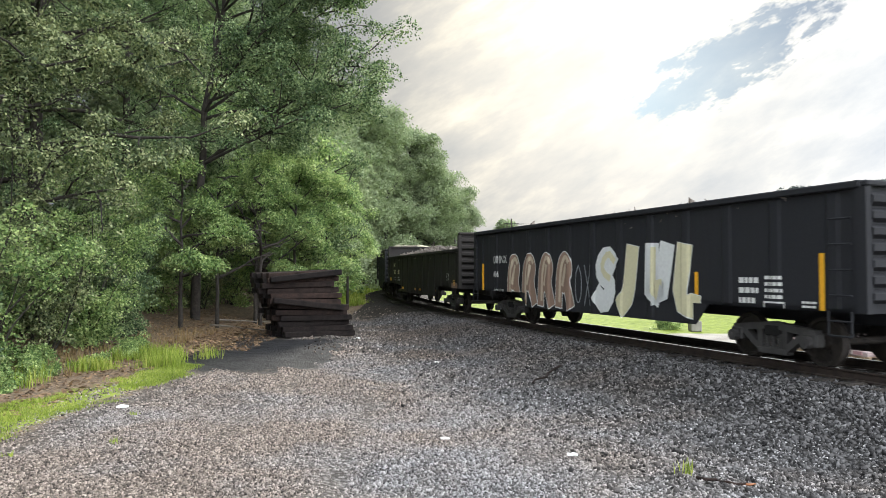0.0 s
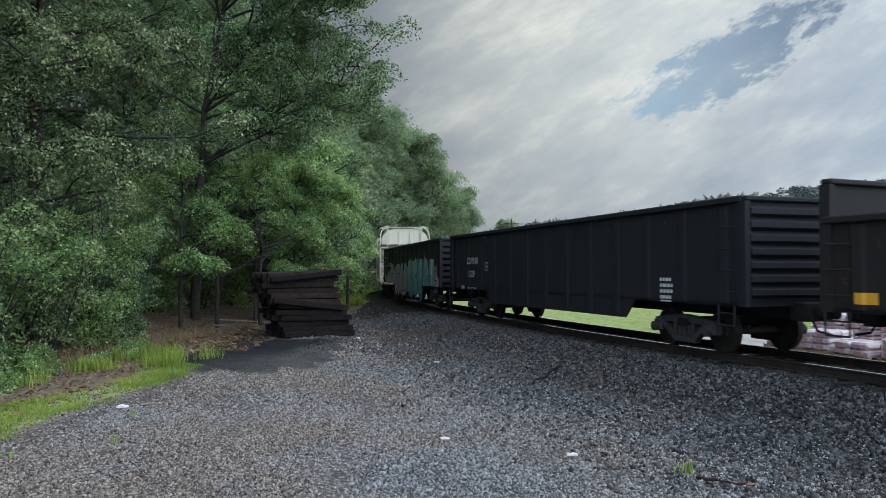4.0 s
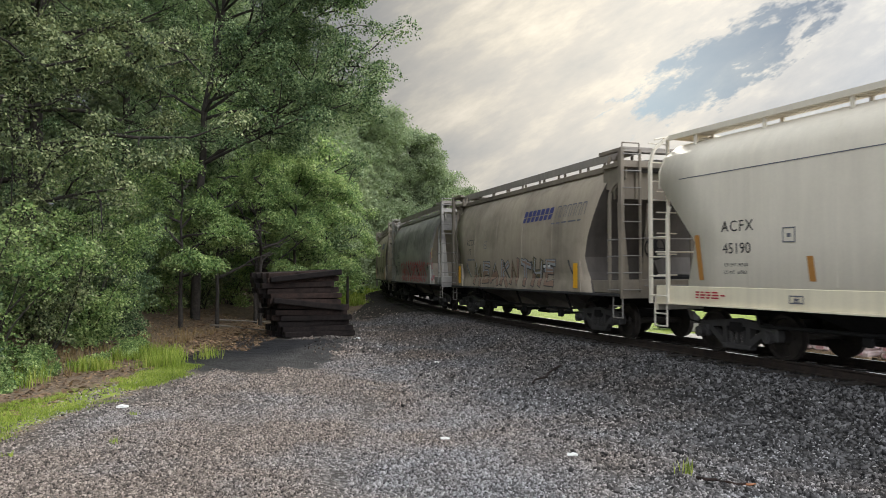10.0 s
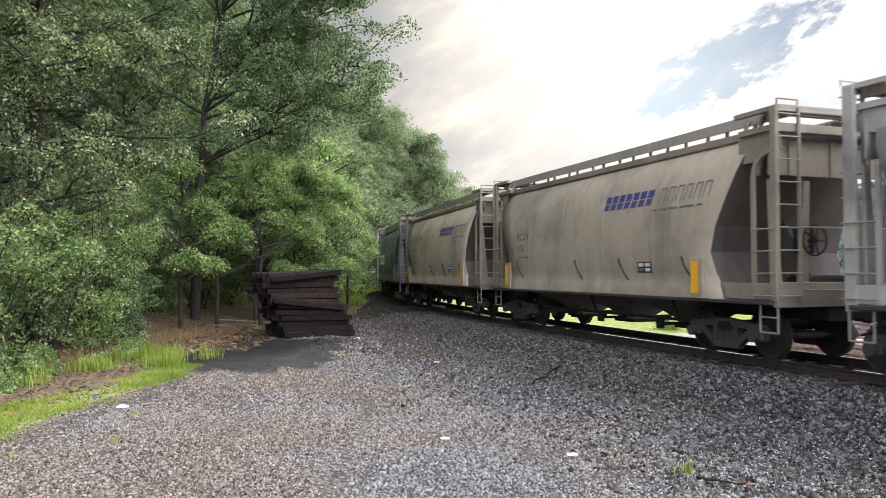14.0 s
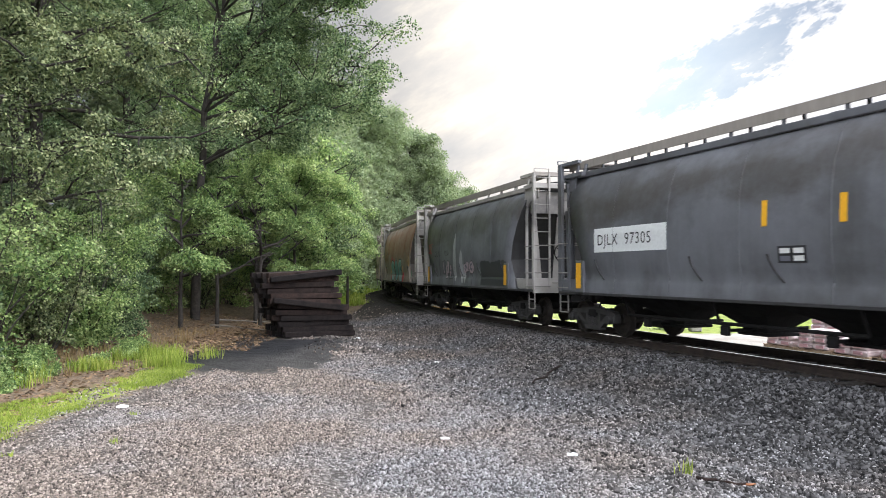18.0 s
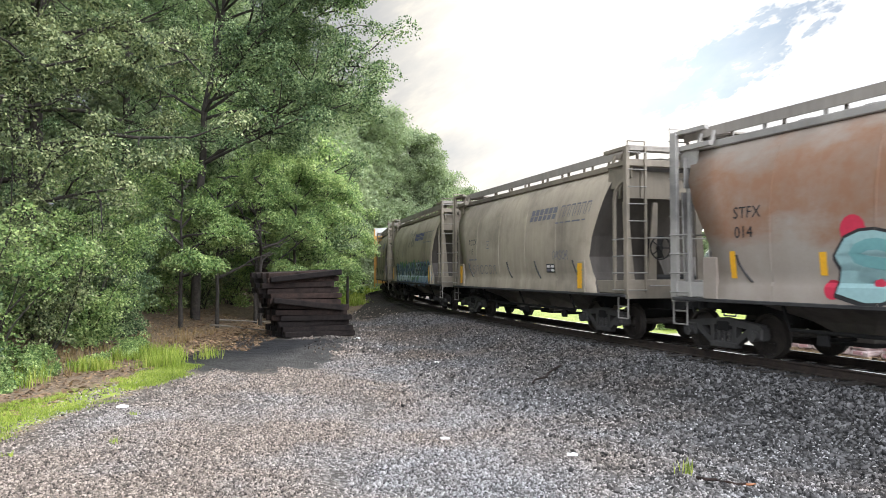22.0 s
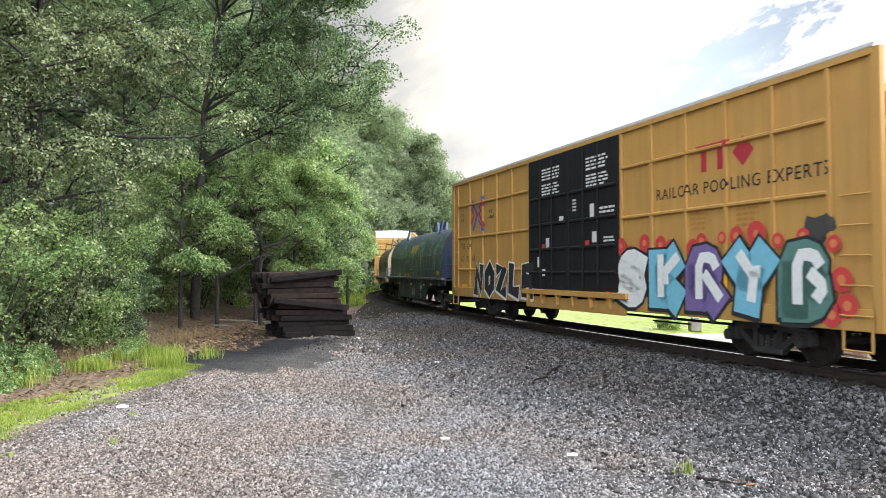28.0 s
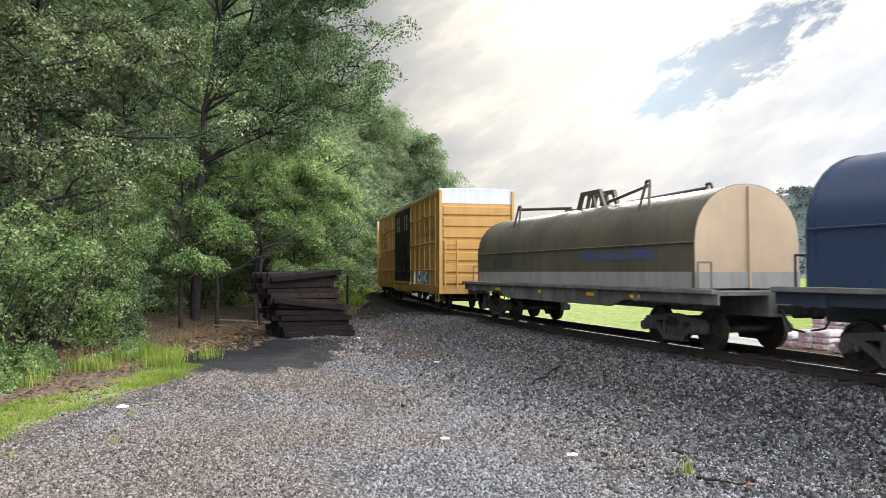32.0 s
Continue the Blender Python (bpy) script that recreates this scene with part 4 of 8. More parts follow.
def pallet(tiers, seed):
    rng = random.Random(seed)
    p = tagged(new("loaded_pallet"), "wooden pallet of shrink-wrapped pinkish bags", "pallet", "pallets beyond the track")
    for k in range(5):
        bm = bmesh.new()
        box(bm, -0.55 + 0.26 * k - 0.05, -0.55 + 0.26 * k + 0.05, -0.5, 0.5, 0.11, 0.13)
        part("deck_board", bm, WOODEN, p)
    for y in (-0.45, 0.0, 0.45):
        bm = bmesh.new()
        box(bm, -0.6, 0.55, y - 0.04, y + 0.04, 0.0, 0.11)
        part("stringer", bm, WOODEN, p)
    for t in range(tiers):
        for i in range(2):
            for j in range(2):
                bm = bmesh.new()
                x, y, z = -0.53 + 0.52 * i, -0.48 + 0.48 * j, 0.13 + 0.17 * t
                box(bm, x, x + 0.5, y, y + 0.46, z, z + 0.165, 0.045)
                for v in bm.verts:
                    v.co += Vector((rng.uniform(-0.02, 0.02), rng.uniform(-0.02, 0.02), rng.uniform(-0.012, 0.012)))
                bag = part("bag", bm, WRAP, p)
                bm = bmesh.new()
                box(bm, x + 0.12, x + 0.36, y - 0.03, y + 0.02, z + 0.04, z + 0.12)
                part("print", bm, RED_PRINT, bag)
    return p


def beyond():
    base = {k: pallet(k, k) for k in (2, 3, 5)}
    rng = random.Random(9)
    first = {2: True, 3: True, 5: True}
    for i in range(26):
        s = 1.2 + (i % 13) * 1.25
        row = i // 13
        x, y, a = track(s)
        o = -(5.2 + row * 1.6 + rng.uniform(-0.1, 0.1))
        k = (2, 3, 2, 3)[i % 4] if row == 0 else 5
        m = Matrix.Translation((x + o * math.sin(a), y - o * math.cos(a), float(ground_height(x + o * math.sin(a), y - o * math.cos(a))[0]))) @ Matrix.Rotation(a + rng.uniform(-0.08, 0.08), 4, "Z")
        if first[k]:
            base[k].matrix_basis = m
            first[k] = False
        else:
            copy_thing(base[k], m)
    # a short concrete block and a shrub at the edge of the paving
    x, y, a = track(-5.3)
    bm = bmesh.new()
    bx, by = x - 6.6 * math.sin(a), y + 6.6 * math.cos(a)
    box(bm, -0.2, 0.2, -0.2, 0.2, 0, 0.4, 0.04)
    box(bm, -0.12, 0.12, -0.12, 0.12, 0.4, 0.52, 0.02)
    ob = tagged(part("concrete_block", bm, CONCRETE), "short weathered concrete block beside the paving", "block")
    ob.location = at_ground(bx, by)
    x, y, a = track(-6.5)
    shrub(at_ground(x - 6.2 * math.sin(a), y + 6.2 * math.cos(a)), 0.7, 0.5, "small green bush at the field's edge", LEAF_BRIGHT, 301, (0.06, 0.11), 40, 0.2, 8, group="")
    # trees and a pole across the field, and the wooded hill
    t0 = tree((11.5, 132, -0.1), 11.0, 0.2, 4.2, 0.1, 18, "round distant tree across the field", LEAF_FAR_HAZE, (0.3, 0.5), 50, 1.2, 71, group="trees across the field", twigs=3)
    for x, y, sc in ((16, 140, 0.8), (24, 150, 0.75), (32, 150, 0.8), (41, 152, 0.85), (52, 150, 0.9), (20, 160, 0.8), (36, 165, 0.9), (62, 155, 0.9)):
        ob = copy_thing(t0, Matrix.Translation((x, y, -0.1)) @ Matrix.Rotation(x, 4, "Z"))
        ob.scale = (sc, sc, sc)
    pole = tagged(new("utility_pole"), "wooden utility pole with a crossarm across the field", "utility pole")
    pole.location = (10.6, 116, -0.1)
    bm = bmesh.new()
    rod(bm, (0, 0, -0.3), (0, 0, 10.5), 0.15, 10, 0.10)
    part("post", bm, BARK, pole, smooth=True)
    bm = bmesh.new()
    box(bm, -1.2, 1.2, -0.06, 0.06, 9.6, 9.75)
    part("crossarm", bm, BARK, pole)
    for dx in (-1.1, 1.1):
        bm = bmesh.new()
        p, q = Vector((dx, 0, 9.8)), Vector((dx + 62, -22, 8.6))
        pts = [p.lerp(q, k / 12) - Vector((0, 0, 1.6 * (1 - (k / 6 - 1) ** 2))) for k in range(13)]
        limb(bm, pts, 0.02, 0.02, 4)
        part("wire", bm, INK_WIRE, pole)
    hill()


INK_WIRE = plain("black_wire", (0.03, 0.03, 0.03))


def hill():
    """A long wooded ridge across the valley."""
    def top(x, y):
        r = np.exp(-((y - 430) / 95) ** 2)
        h = 49 * smooth_step(x, 95, 215) + 14 * smooth_step(x, 200, 420) + 3 * np.sin(x * 0.05) + 2 * np.sin(x * 0.13 + 1)
        return r * np.maximum(h, 0) + 0.5
    xs, ys = np.arange(80, 700, 10.0), np.arange(260, 620, 12.0)
    gx, gy = np.meshgrid(xs, ys)
    idx = np.arange(gx.size).reshape(gx.shape)
    f = np.stack([idx[:-1, :-1], idx[:-1, 1:], idx[1:, 1:], idx[1:, :-1]], -1).reshape(-1, 4)
    v = np.stack([gx.ravel(), gy.ravel(), top(gx.ravel(), gy.ravel()) - 0.6], 1)
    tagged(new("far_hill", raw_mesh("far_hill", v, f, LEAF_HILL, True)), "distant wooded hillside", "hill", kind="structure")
    rng = np.random.default_rng(8)
    n = 3000
    x, y = rng.uniform(90, 560, n), rng.uniform(280, 470, n)
    c = np.stack([x, y, top(x, y) + rng.uniform(-0.5, 2.6, n)], 1)
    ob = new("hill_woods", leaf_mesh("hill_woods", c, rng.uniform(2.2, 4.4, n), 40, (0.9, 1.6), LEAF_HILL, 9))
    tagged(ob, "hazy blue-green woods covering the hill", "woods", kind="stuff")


# the haze over the hill is only this blue-green leaf colour
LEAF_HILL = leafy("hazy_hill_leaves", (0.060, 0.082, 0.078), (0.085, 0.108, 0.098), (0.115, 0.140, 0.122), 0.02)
beyond()

# ---- rolling stock: x runs forward, the yard's side is -y, z from the rail head ----
GEAR = painted("running_gear_grime", (0.013, 0.012, 0.012), (0.008, 0.008, 0.008), (0.030, 0.019, 0.013), dirt=0.5, rusty=0.3, rough=0.8)
GEAR.node_tree.nodes["Principled BSDF"].inputs["Specular IOR Level"].default_value = 0.25
FRAME_GREY = painted("dusty_cast_steel", (0.045, 0.042, 0.041), (0.020, 0.019, 0.019), (0.06, 0.036, 0.025), dirt=0.5, rusty=0.2, rough=0.75)
WHEEL = speckled("wheel_steel", (0.016, 0.014, 0.013), (0.05, 0.04, 0.034), 5.0, 30.0, 0.7, 0.3)
TREAD = speckled("bright_tread", (0.25, 0.24, 0.23), (0.42, 0.41, 0.4), 5.0, 30.0, 0.35, 1.0)
BLACK = painted("black_car_paint", (0.016, 0.017, 0.021), (0.030, 0.029, 0.030), dirt=0.5, rusty=0.06, rough=0.62)
BLACK_WORN = painted("worn_black_car_paint", (0.018, 0.016, 0.016), (0.036, 0.030, 0.026), dirt=0.6, rusty=0.22, rough=0.6)
DOOR_BLACK = painted("black_door_paint", (0.007, 0.007, 0.009), (0.016, 0.015, 0.016), dirt=0.5, rusty=0.12, rough=0.6)
for m in (BLACK, BLACK_WORN, DOOR_BLACK):
    m.node_tree.nodes["Principled BSDF"].inputs["Specular IOR Level"].default_value = 0.22
CREAM = painted("pale_grey_car_paint", (0.72, 0.665, 0.56), (0.38, 0.34, 0.28), dirt=0.3, rusty=0.02, rough=0.45)
# darker copy of the cream paint: own shade of the slope sheets, painted in
CREAM_SHADED = painted("shaded_slope_sheet_paint", (0.42, 0.36, 0.29), (0.20, 0.165, 0.13), dirt=0.6, rusty=0.05, rough=0.6)
CREAM_SILL = painted("cream_sill_paint", (0.76, 0.69, 0.52), (0.25, 0.22, 0.18), dirt=0.3, rusty=0.06, rough=0.5)
TAN = painted("cement_dusted_tan_paint", (0.47, 0.40, 0.31), (0.14, 0.12, 0.10), dirt=0.55, rusty=0.03, rough=0.62, streak=0.35, soot=0.45)
TAN_MID = painted("dusty_brown_tan_paint", (0.36, 0.305, 0.235), (0.11, 0.095, 0.08), dirt=0.55, rusty=0.03, rough=0.62, streak=0.35, soot=0.45)
TAN_DARK = painted("dirty_tan_paint", (0.235, 0.20, 0.155), (0.075, 0.066, 0.058), dirt=0.6, rusty=0.06, rough=0.62, streak=0.3, soot=0.5)
GREY = painted("dirty_light_grey_paint", (0.37, 0.35, 0.325), (0.12, 0.112, 0.108), dirt=0.5, rusty=0.04, rough=0.6, streak=0.2, soot=0.3, wash=(2.7, 3.7, (0.10, 0.095, 0.095), 0.75))
SLATE = painted("slate_grey_paint", (0.135, 0.14, 0.155), (0.04, 0.038, 0.036), dirt=0.6, rusty=0.05, rough=0.45, streak=0.2, soot=0.5, wash=(3.0, 3.8, (0.055, 0.048, 0.042), 0.8))
RUSTY = painted("rust_washed_grey_paint", (0.30, 0.26, 0.225), (0.17, 0.12, 0.09), (0.17, 0.08, 0.045), 0.5, 0.15, 0.7, 0.1, 0.3, wash=(2.35, 3.9, (0.245, 0.115, 0.058), 0.85))
YELLOW = painted("yellow_boxcar_paint", (0.46, 0.255, 0.065), (0.15, 0.09, 0.038), dirt=0.35, rusty=0.05, rough=0.5)
ROOF_GREY = painted("galvanised_roof", (0.55, 0.56, 0.57), (0.3, 0.28, 0.25), dirt=0.4, rusty=0.08, rough=0.45)
NAVY_DULL = painted("dull_dark_blue_paint", (0.016, 0.026, 0.044), (0.020, 0.022, 0.028), dirt=0.5, rusty=0.08, rough=0.5)
NAVY = painted("dark_blue_hood_paint", (0.022, 0.040, 0.085), (0.030, 0.036, 0.05), dirt=0.45, rusty=0.06, rough=0.24)
BROWN_HOOD = painted("brown_dusted_hood_paint", (0.10, 0.083, 0.055), (0.045, 0.042, 0.034), dirt=0.7, rusty=0.2, rough=0.42, soot=0.6)
PALE_SKIRT = painted("dusty_pale_grey_paint", (0.27, 0.26, 0.24), (0.14, 0.13, 0.12), dirt=0.7, rusty=0.08, rough=0.6)
TAN_HOOD = painted("tan_hood_end_paint", (0.44, 0.32, 0.205), (0.26, 0.19, 0.13), dirt=0.5, rusty=0.08, rough=0.55, streak=0.1)
DECK_GREY = painted("dirty_deck_paint", (0.17, 0.165, 0.155), (0.05, 0.048, 0.045), dirt=0.9, rusty=0.15, rough=0.7, soot=0.6)
WALK_GREY = painted("dirty_grating", (0.30, 0.27, 0.24), (0.10, 0.09, 0.08), dirt=0.5, rusty=0.12, rough=0.7)
PALE_STEEL = plain("worn_bare_steel", (0.22, 0.205, 0.19), 0.5)
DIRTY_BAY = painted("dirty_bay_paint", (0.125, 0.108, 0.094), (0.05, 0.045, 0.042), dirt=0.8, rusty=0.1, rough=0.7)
# soot, darkened further to paint in the shade of down-facing ends
SHADE_BROWN = painted("sooty_shaded_brown_paint", (0.070, 0.060, 0.052), (0.028, 0.025, 0.023), dirt=0.7, rusty=0.1, rough=0.7)
SHADE_SOOT = painted("sooty_shaded_paint", (0.030, 0.029, 0.030), (0.016, 0.015, 0.015), dirt=0.7, rusty=0.1, rough=0.7)
WHITE = plain("white_marking", (0.72, 0.72, 0.70))
INK = plain("black_marking", (0.022, 0.022, 0.025))
BLUE_INK = plain("dark_blue_marking", (0.045, 0.055, 0.19))
ORANGE = plain("orange_reflector", (0.85, 0.44, 0.03), 0.35)
AMBER_RUST = plain("rusty_orange_reflector", (0.42, 0.20, 0.05), 0.5)
RED_INK = plain("red_marking", (0.42, 0.03, 0.045))
PINK_INK = plain("pink_red_spray", (0.60, 0.13, 0.14))
BLUE_MARK = plain("blue_marking", (0.05, 0.08, 0.42))
SCRAP = speckled("scrap_metal", (0.06, 0.05, 0.045), (0.30, 0.26, 0.23), 3.0, 20.0, 0.75, 0.4)


def lathe(bm, profile, n=24, axis_y=True):
    """Turn an outline of (radius, offset) about the axle's line."""
    rings = []
    for r, o in profile:
        rings.append([bm.verts.new((r * math.cos(k * math.tau / n), o, r * math.sin(k * math.tau / n))) for k in range(n)])
    for p, q in zip(rings, rings[1:]):
        for k in range(n):
            bm.faces.new((p[k], p[(k + 1) % n], q[(k + 1) % n], q[k]))
    bm.faces.new(rings[0])
    bm.faces.new(rings[-1][::-1])
    bmesh.ops.recalc_face_normals(bm, faces=bm.faces)


def gear_meshes():
    keep = {}

    def stash(nm, bm, mat):
        ob = part(nm, bm, mat)
        keep[nm] = ob.data
        bpy.data.objects.remove(ob)
    bm = bmesh.new()                      # side frame, on the yard's side at y = 0
    for sx in (1, -1):
        bar(bm, (0, 0, 0.66), (sx * 0.98, 0, 0.56), 0.13, 0.16)
        bar(bm, (sx * 0.80, 0, 0.58), (sx * 0.30, 0, 0.22), 0.12, 0.15)
        bar(bm, (sx * 0.30, 0, 0.20), (sx * 0.30, 0, 0.66), 0.11, 0.15)
        box(bm, sx * 0.89 - 0.15, sx * 0.89 + 0.15, -0.11, 0.11, 0.33, 0.58, 0.03)
        rod(bm, (sx * 0.89, -0.10, 0.42), (sx * 0.89, -0.22, 0.42), 0.105, 12)
        rod(bm, (sx * 0.89, -0.22, 0.42), (sx * 0.89, -0.235, 0.42), 0.05, 6)
    box(bm, -0.36, 0.36, -0.09, 0.09, 0.13, 0.25, 0.02)
    for x in (-0.16, 0.0, 0.16):
        for k in range(5):
            rod(bm, (x, -0.02, 0.25 + k * 0.05), (x, -0.02, 0.275 + k * 0.05), 0.07, 8)
        rod(bm, (x, -0.02, 0.25), (x, -0.02, 0.5), 0.05, 8)
    bmesh.ops.recalc_face_normals(bm, faces=bm.faces)
    stash("side_frame", bm, FRAME_GREY)
    bm = bmesh.new()
    box(bm, -0.18, 0.18, -1.12, 1.12, 0.46, 0.66, 0.03)
    rod(bm, (0, 0, 0.66), (0, 0, 0.80), 0.22, 14)
    for x in (-0.5, 0.5):
        rod(bm, (x, -0.85, 0.40), (x, 0.85, 0.40), 0.04, 6)
    stash("truck", bm, GEAR)
    bm = bmesh.new()
    rod(bm, (0, -0.98, 0), (0, 0.98, 0), 0.075, 10)
    for sy in (1, -1):
        lathe(bm, [(0.10, sy * 0.84), (0.13, sy * 0.83), (0.15, sy * 0.775), (0.34, sy * 0.765), (0.36, sy * 0.825), (0.415, sy * 0.825),
                   (0.42, sy * 0.72), (0.447, sy * 0.70), (0.44, sy * 0.685), (0.34, sy * 0.70), (0.14, sy * 0.72), (0.10, sy * 0.68)], 28)
    box(bm, -0.13, -0.06, -0.80, -0.765, 0.14, 0.20)
    box(bm, 0.06, 0.13, -0.80, -0.765, -0.20, -0.14)
    stash("wheelset", bm, WHEEL)
    bm = bmesh.new()                      # coupler, pointing forward
    box(bm, -0.5, 0.12, -0.09, 0.09, 0.80, 0.97, 0.02)
    box(bm, 0.10, 0.30, -0.17, 0.10, 0.74, 1.02, 0.05)
    box(bm, 0.22, 0.40, 0.02, 0.18, 0.76, 1.00, 0.05)
    rod(bm, (0.0, -0.25, 0.9), (0.25, -0.28, 0.55), 0.022, 6)
    rod(bm, (0.25, -0.28, 0.55), (0.5, -0.2, 0.5), 0.022, 6)
    stash("coupler", bm, GEAR)
    return keep


KIT = gear_meshes()
WHEELS = []                               # (wheelset, car) for the rolling


def running_gear(car, tc, half, rear=None):
    """Two four-wheel trucks and two couplers."""
    for sx in (1, -1):
        tr = shared("truck", KIT["truck"], car, Matrix.Translation((sx * tc, 0, 0)))
        shared("side_frame", KIT["side_frame"], tr, Matrix.Translation((0, -1.02, 0)))
        shared("side_frame", KIT["side_frame"], tr, Matrix.Translation((0, 1.02, 0)) @ Matrix.Rotation(math.pi, 4, "Z"))
        for dx in (0.89, -0.89):
            WHEELS.append((shared("wheelset", KIT["wheelset"], tr, Matrix.Translation((dx, 0, 0.42))), car))
        shared("coupler", KIT["coupler"], car, Matrix.Translation((half - 0.02 if sx > 0 else -(rear or half) + 0.02, 0, 0)) @ Matrix.Rotation(0 if sx > 0 else math.pi, 4, "Z"))


class Skin:
    """The yard-side surface of a car: its bulge by height, and what stands proud of it along its length."""

    def __init__(self, bulge, proud=(), sheet=None, along=0.0):
        self.along = along                                   # where marks' own zero lies along the car
        self.sheet = sheet                                   # (x, z): outside +-x the sheet ends at z
        self.bulge, self.proud = bulge, list(proud)          # proud: (x0, x1, x2, x3, depth): a raised rib with sloping flanks

    def __call__(self, z, x=None):
        y = self.bulge(z)
        if x is not None:
            for a, b, c, d, h in self.proud:
                if a <= x <= d:
                    return y + (h if b <= x <= c else h * (x - a) / (b - a) if x < b else h * (d - x) / (d - c))
        return y


def on_side(bm, surf, lift):
    """Lay a flat drawing (x, 0, z) on the yard's side of a car, following its bulge."""
    zs = [v.co.z for v in bm.verts]
    if max(zs) - min(zs) > 0.25:
        for z in (*np.arange(min(zs) + 0.14, max(zs), 0.14), 1.37, 1.44):
            bmesh.ops.bisect_plane(bm, geom=bm.verts[:] + bm.edges[:] + bm.faces[:], plane_co=(0, 0, z), plane_no=(0, 0, 1))
    xs = [v.co.x for v in bm.verts]
    for rib in surf.proud:
        for x in rib[:4]:
            if min(xs) < x < max(xs):
                bmesh.ops.bisect_plane(bm, geom=bm.verts[:] + bm.edges[:] + bm.faces[:], plane_co=(x, 0, 0), plane_no=(1, 0, 0))
    if surf.sheet and min(zs) < surf.sheet[1]:
        sx, sz = surf.sheet
        for co, no in (((sx, 0, 0), (1, 0, 0)), ((-sx, 0, 0), (1, 0, 0)), ((0, 0, sz), (0, 0, 1))):
            bmesh.ops.bisect_plane(bm, geom=bm.verts[:] + bm.edges[:] + bm.faces[:], plane_co=co, plane_no=no)
        gone = [f for f in bm.faces if abs(f.calc_center_median().x) > sx and f.calc_center_median().z < sz]
        bmesh.ops.delete(bm, geom=gone, context="FACES")
    for v in bm.verts:
        v.co.y = -surf(v.co.z, v.co.x) - lift - v.co.y
        v.co.x += surf.along


def poly(bm, pts, mat_index=0, lift=0.0):
    f = bm.faces.new([bm.verts.new((p[0], lift, p[1])) for p in pts])
    f.material_index = mat_index
    if f.normal.y > 0:
        f.normal_flip()
    return f


def mark(car, name, pts, mat, surf, label="", lift=0.008):
    """One flat painted or stuck-on patch."""
    bm = bmesh.new()
    poly(bm, pts)
    bmesh.ops.triangulate(bm, faces=bm.faces[:])
    on_side(bm, surf, lift)
    return part(name, bm, mat, car, label)


def rect(x, z, w, h, slant=0.0):
    return [(x, z), (x + w, z), (x + w + slant * h, z + h), (x + slant * h, z + h)]


def lettering(car, text, x, z, size, mat, surf, slant=0.0, space=1.0, label="", lift=0.009, bold=0.0):
    """Words painted on the side, with the built-in font."""
    cu = bpy.data.curves.new("lettering", "FONT")
    cu.body, cu.size, cu.space_character, cu.shear, cu.resolution_u = text, size * 1.38, space, slant, 3
    cu.offset = bold
    tmp = bpy.data.objects.new("lettering", cu)
    bm = bmesh.new()
    bm.from_mesh(tmp.to_mesh())
    tmp.to_mesh_clear()
    bpy.data.objects.remove(tmp)
    for v in bm.verts:
        v.co = Vector((x + v.co.x, 0, z + v.co.y))
    on_side(bm, surf, lift)
    return part("lettering", bm, mat, car, label)


def small_print(car, x, z, w, h, rows, mat, surf, seed=0):
    """Lines of writing too small to read, as bars."""
    rng = random.Random(seed)
    bm = bmesh.new()
    for k in range(rows):
        zz = z + h * (rows - 1 - k) / rows
        xx = x
        while xx < x + w * rng.uniform(0.8, 1.0):
            ww = min(rng.uniform(0.1, 0.3) * w, x + w - xx)
            if ww > 0.01:
                poly(bm, rect(xx, zz, ww, h / rows * 0.55))
            xx += ww + 0.05 * w
    on_side(bm, surf, 0.008)
    return part("small_print", bm, mat, car)


def blob(rng, x, z, w, h, wob=0.1, n=14, lean=0.0, sq=2.6):
    """A swollen, wobbly letter-like outline."""
    pts = []
    ph = [rng.uniform(0, 6.28) for _ in range(3)]
    for k in range(n):
        a = k * math.tau / n
        c, s = math.cos(a), math.sin(a)
        r = (abs(c) ** sq + abs(s) ** sq) ** (-1 / sq)
        r *= 1 + wob * (math.sin(2 * a + ph[0]) * 0.5 + math.sin(3 * a + ph[1]) * 0.6 + math.sin(5 * a + ph[2]) * 0.35)
        pts.append((x + w / 2 * (1 + r * c) + lean * r * s * h / 2, z + h / 2 * (1 + r * s)))
    return pts


def grown(pts, g):
    cx, cz = sum(p[0] for p in pts) / len(pts), sum(p[1] for p in pts) / len(pts)
    out = []
    for x, z in pts:
        d = math.hypot(x - cx, z - cz) or 1
        out.append((x + (x - cx) / d * g, z + (z - cz) / d * g))
    return out


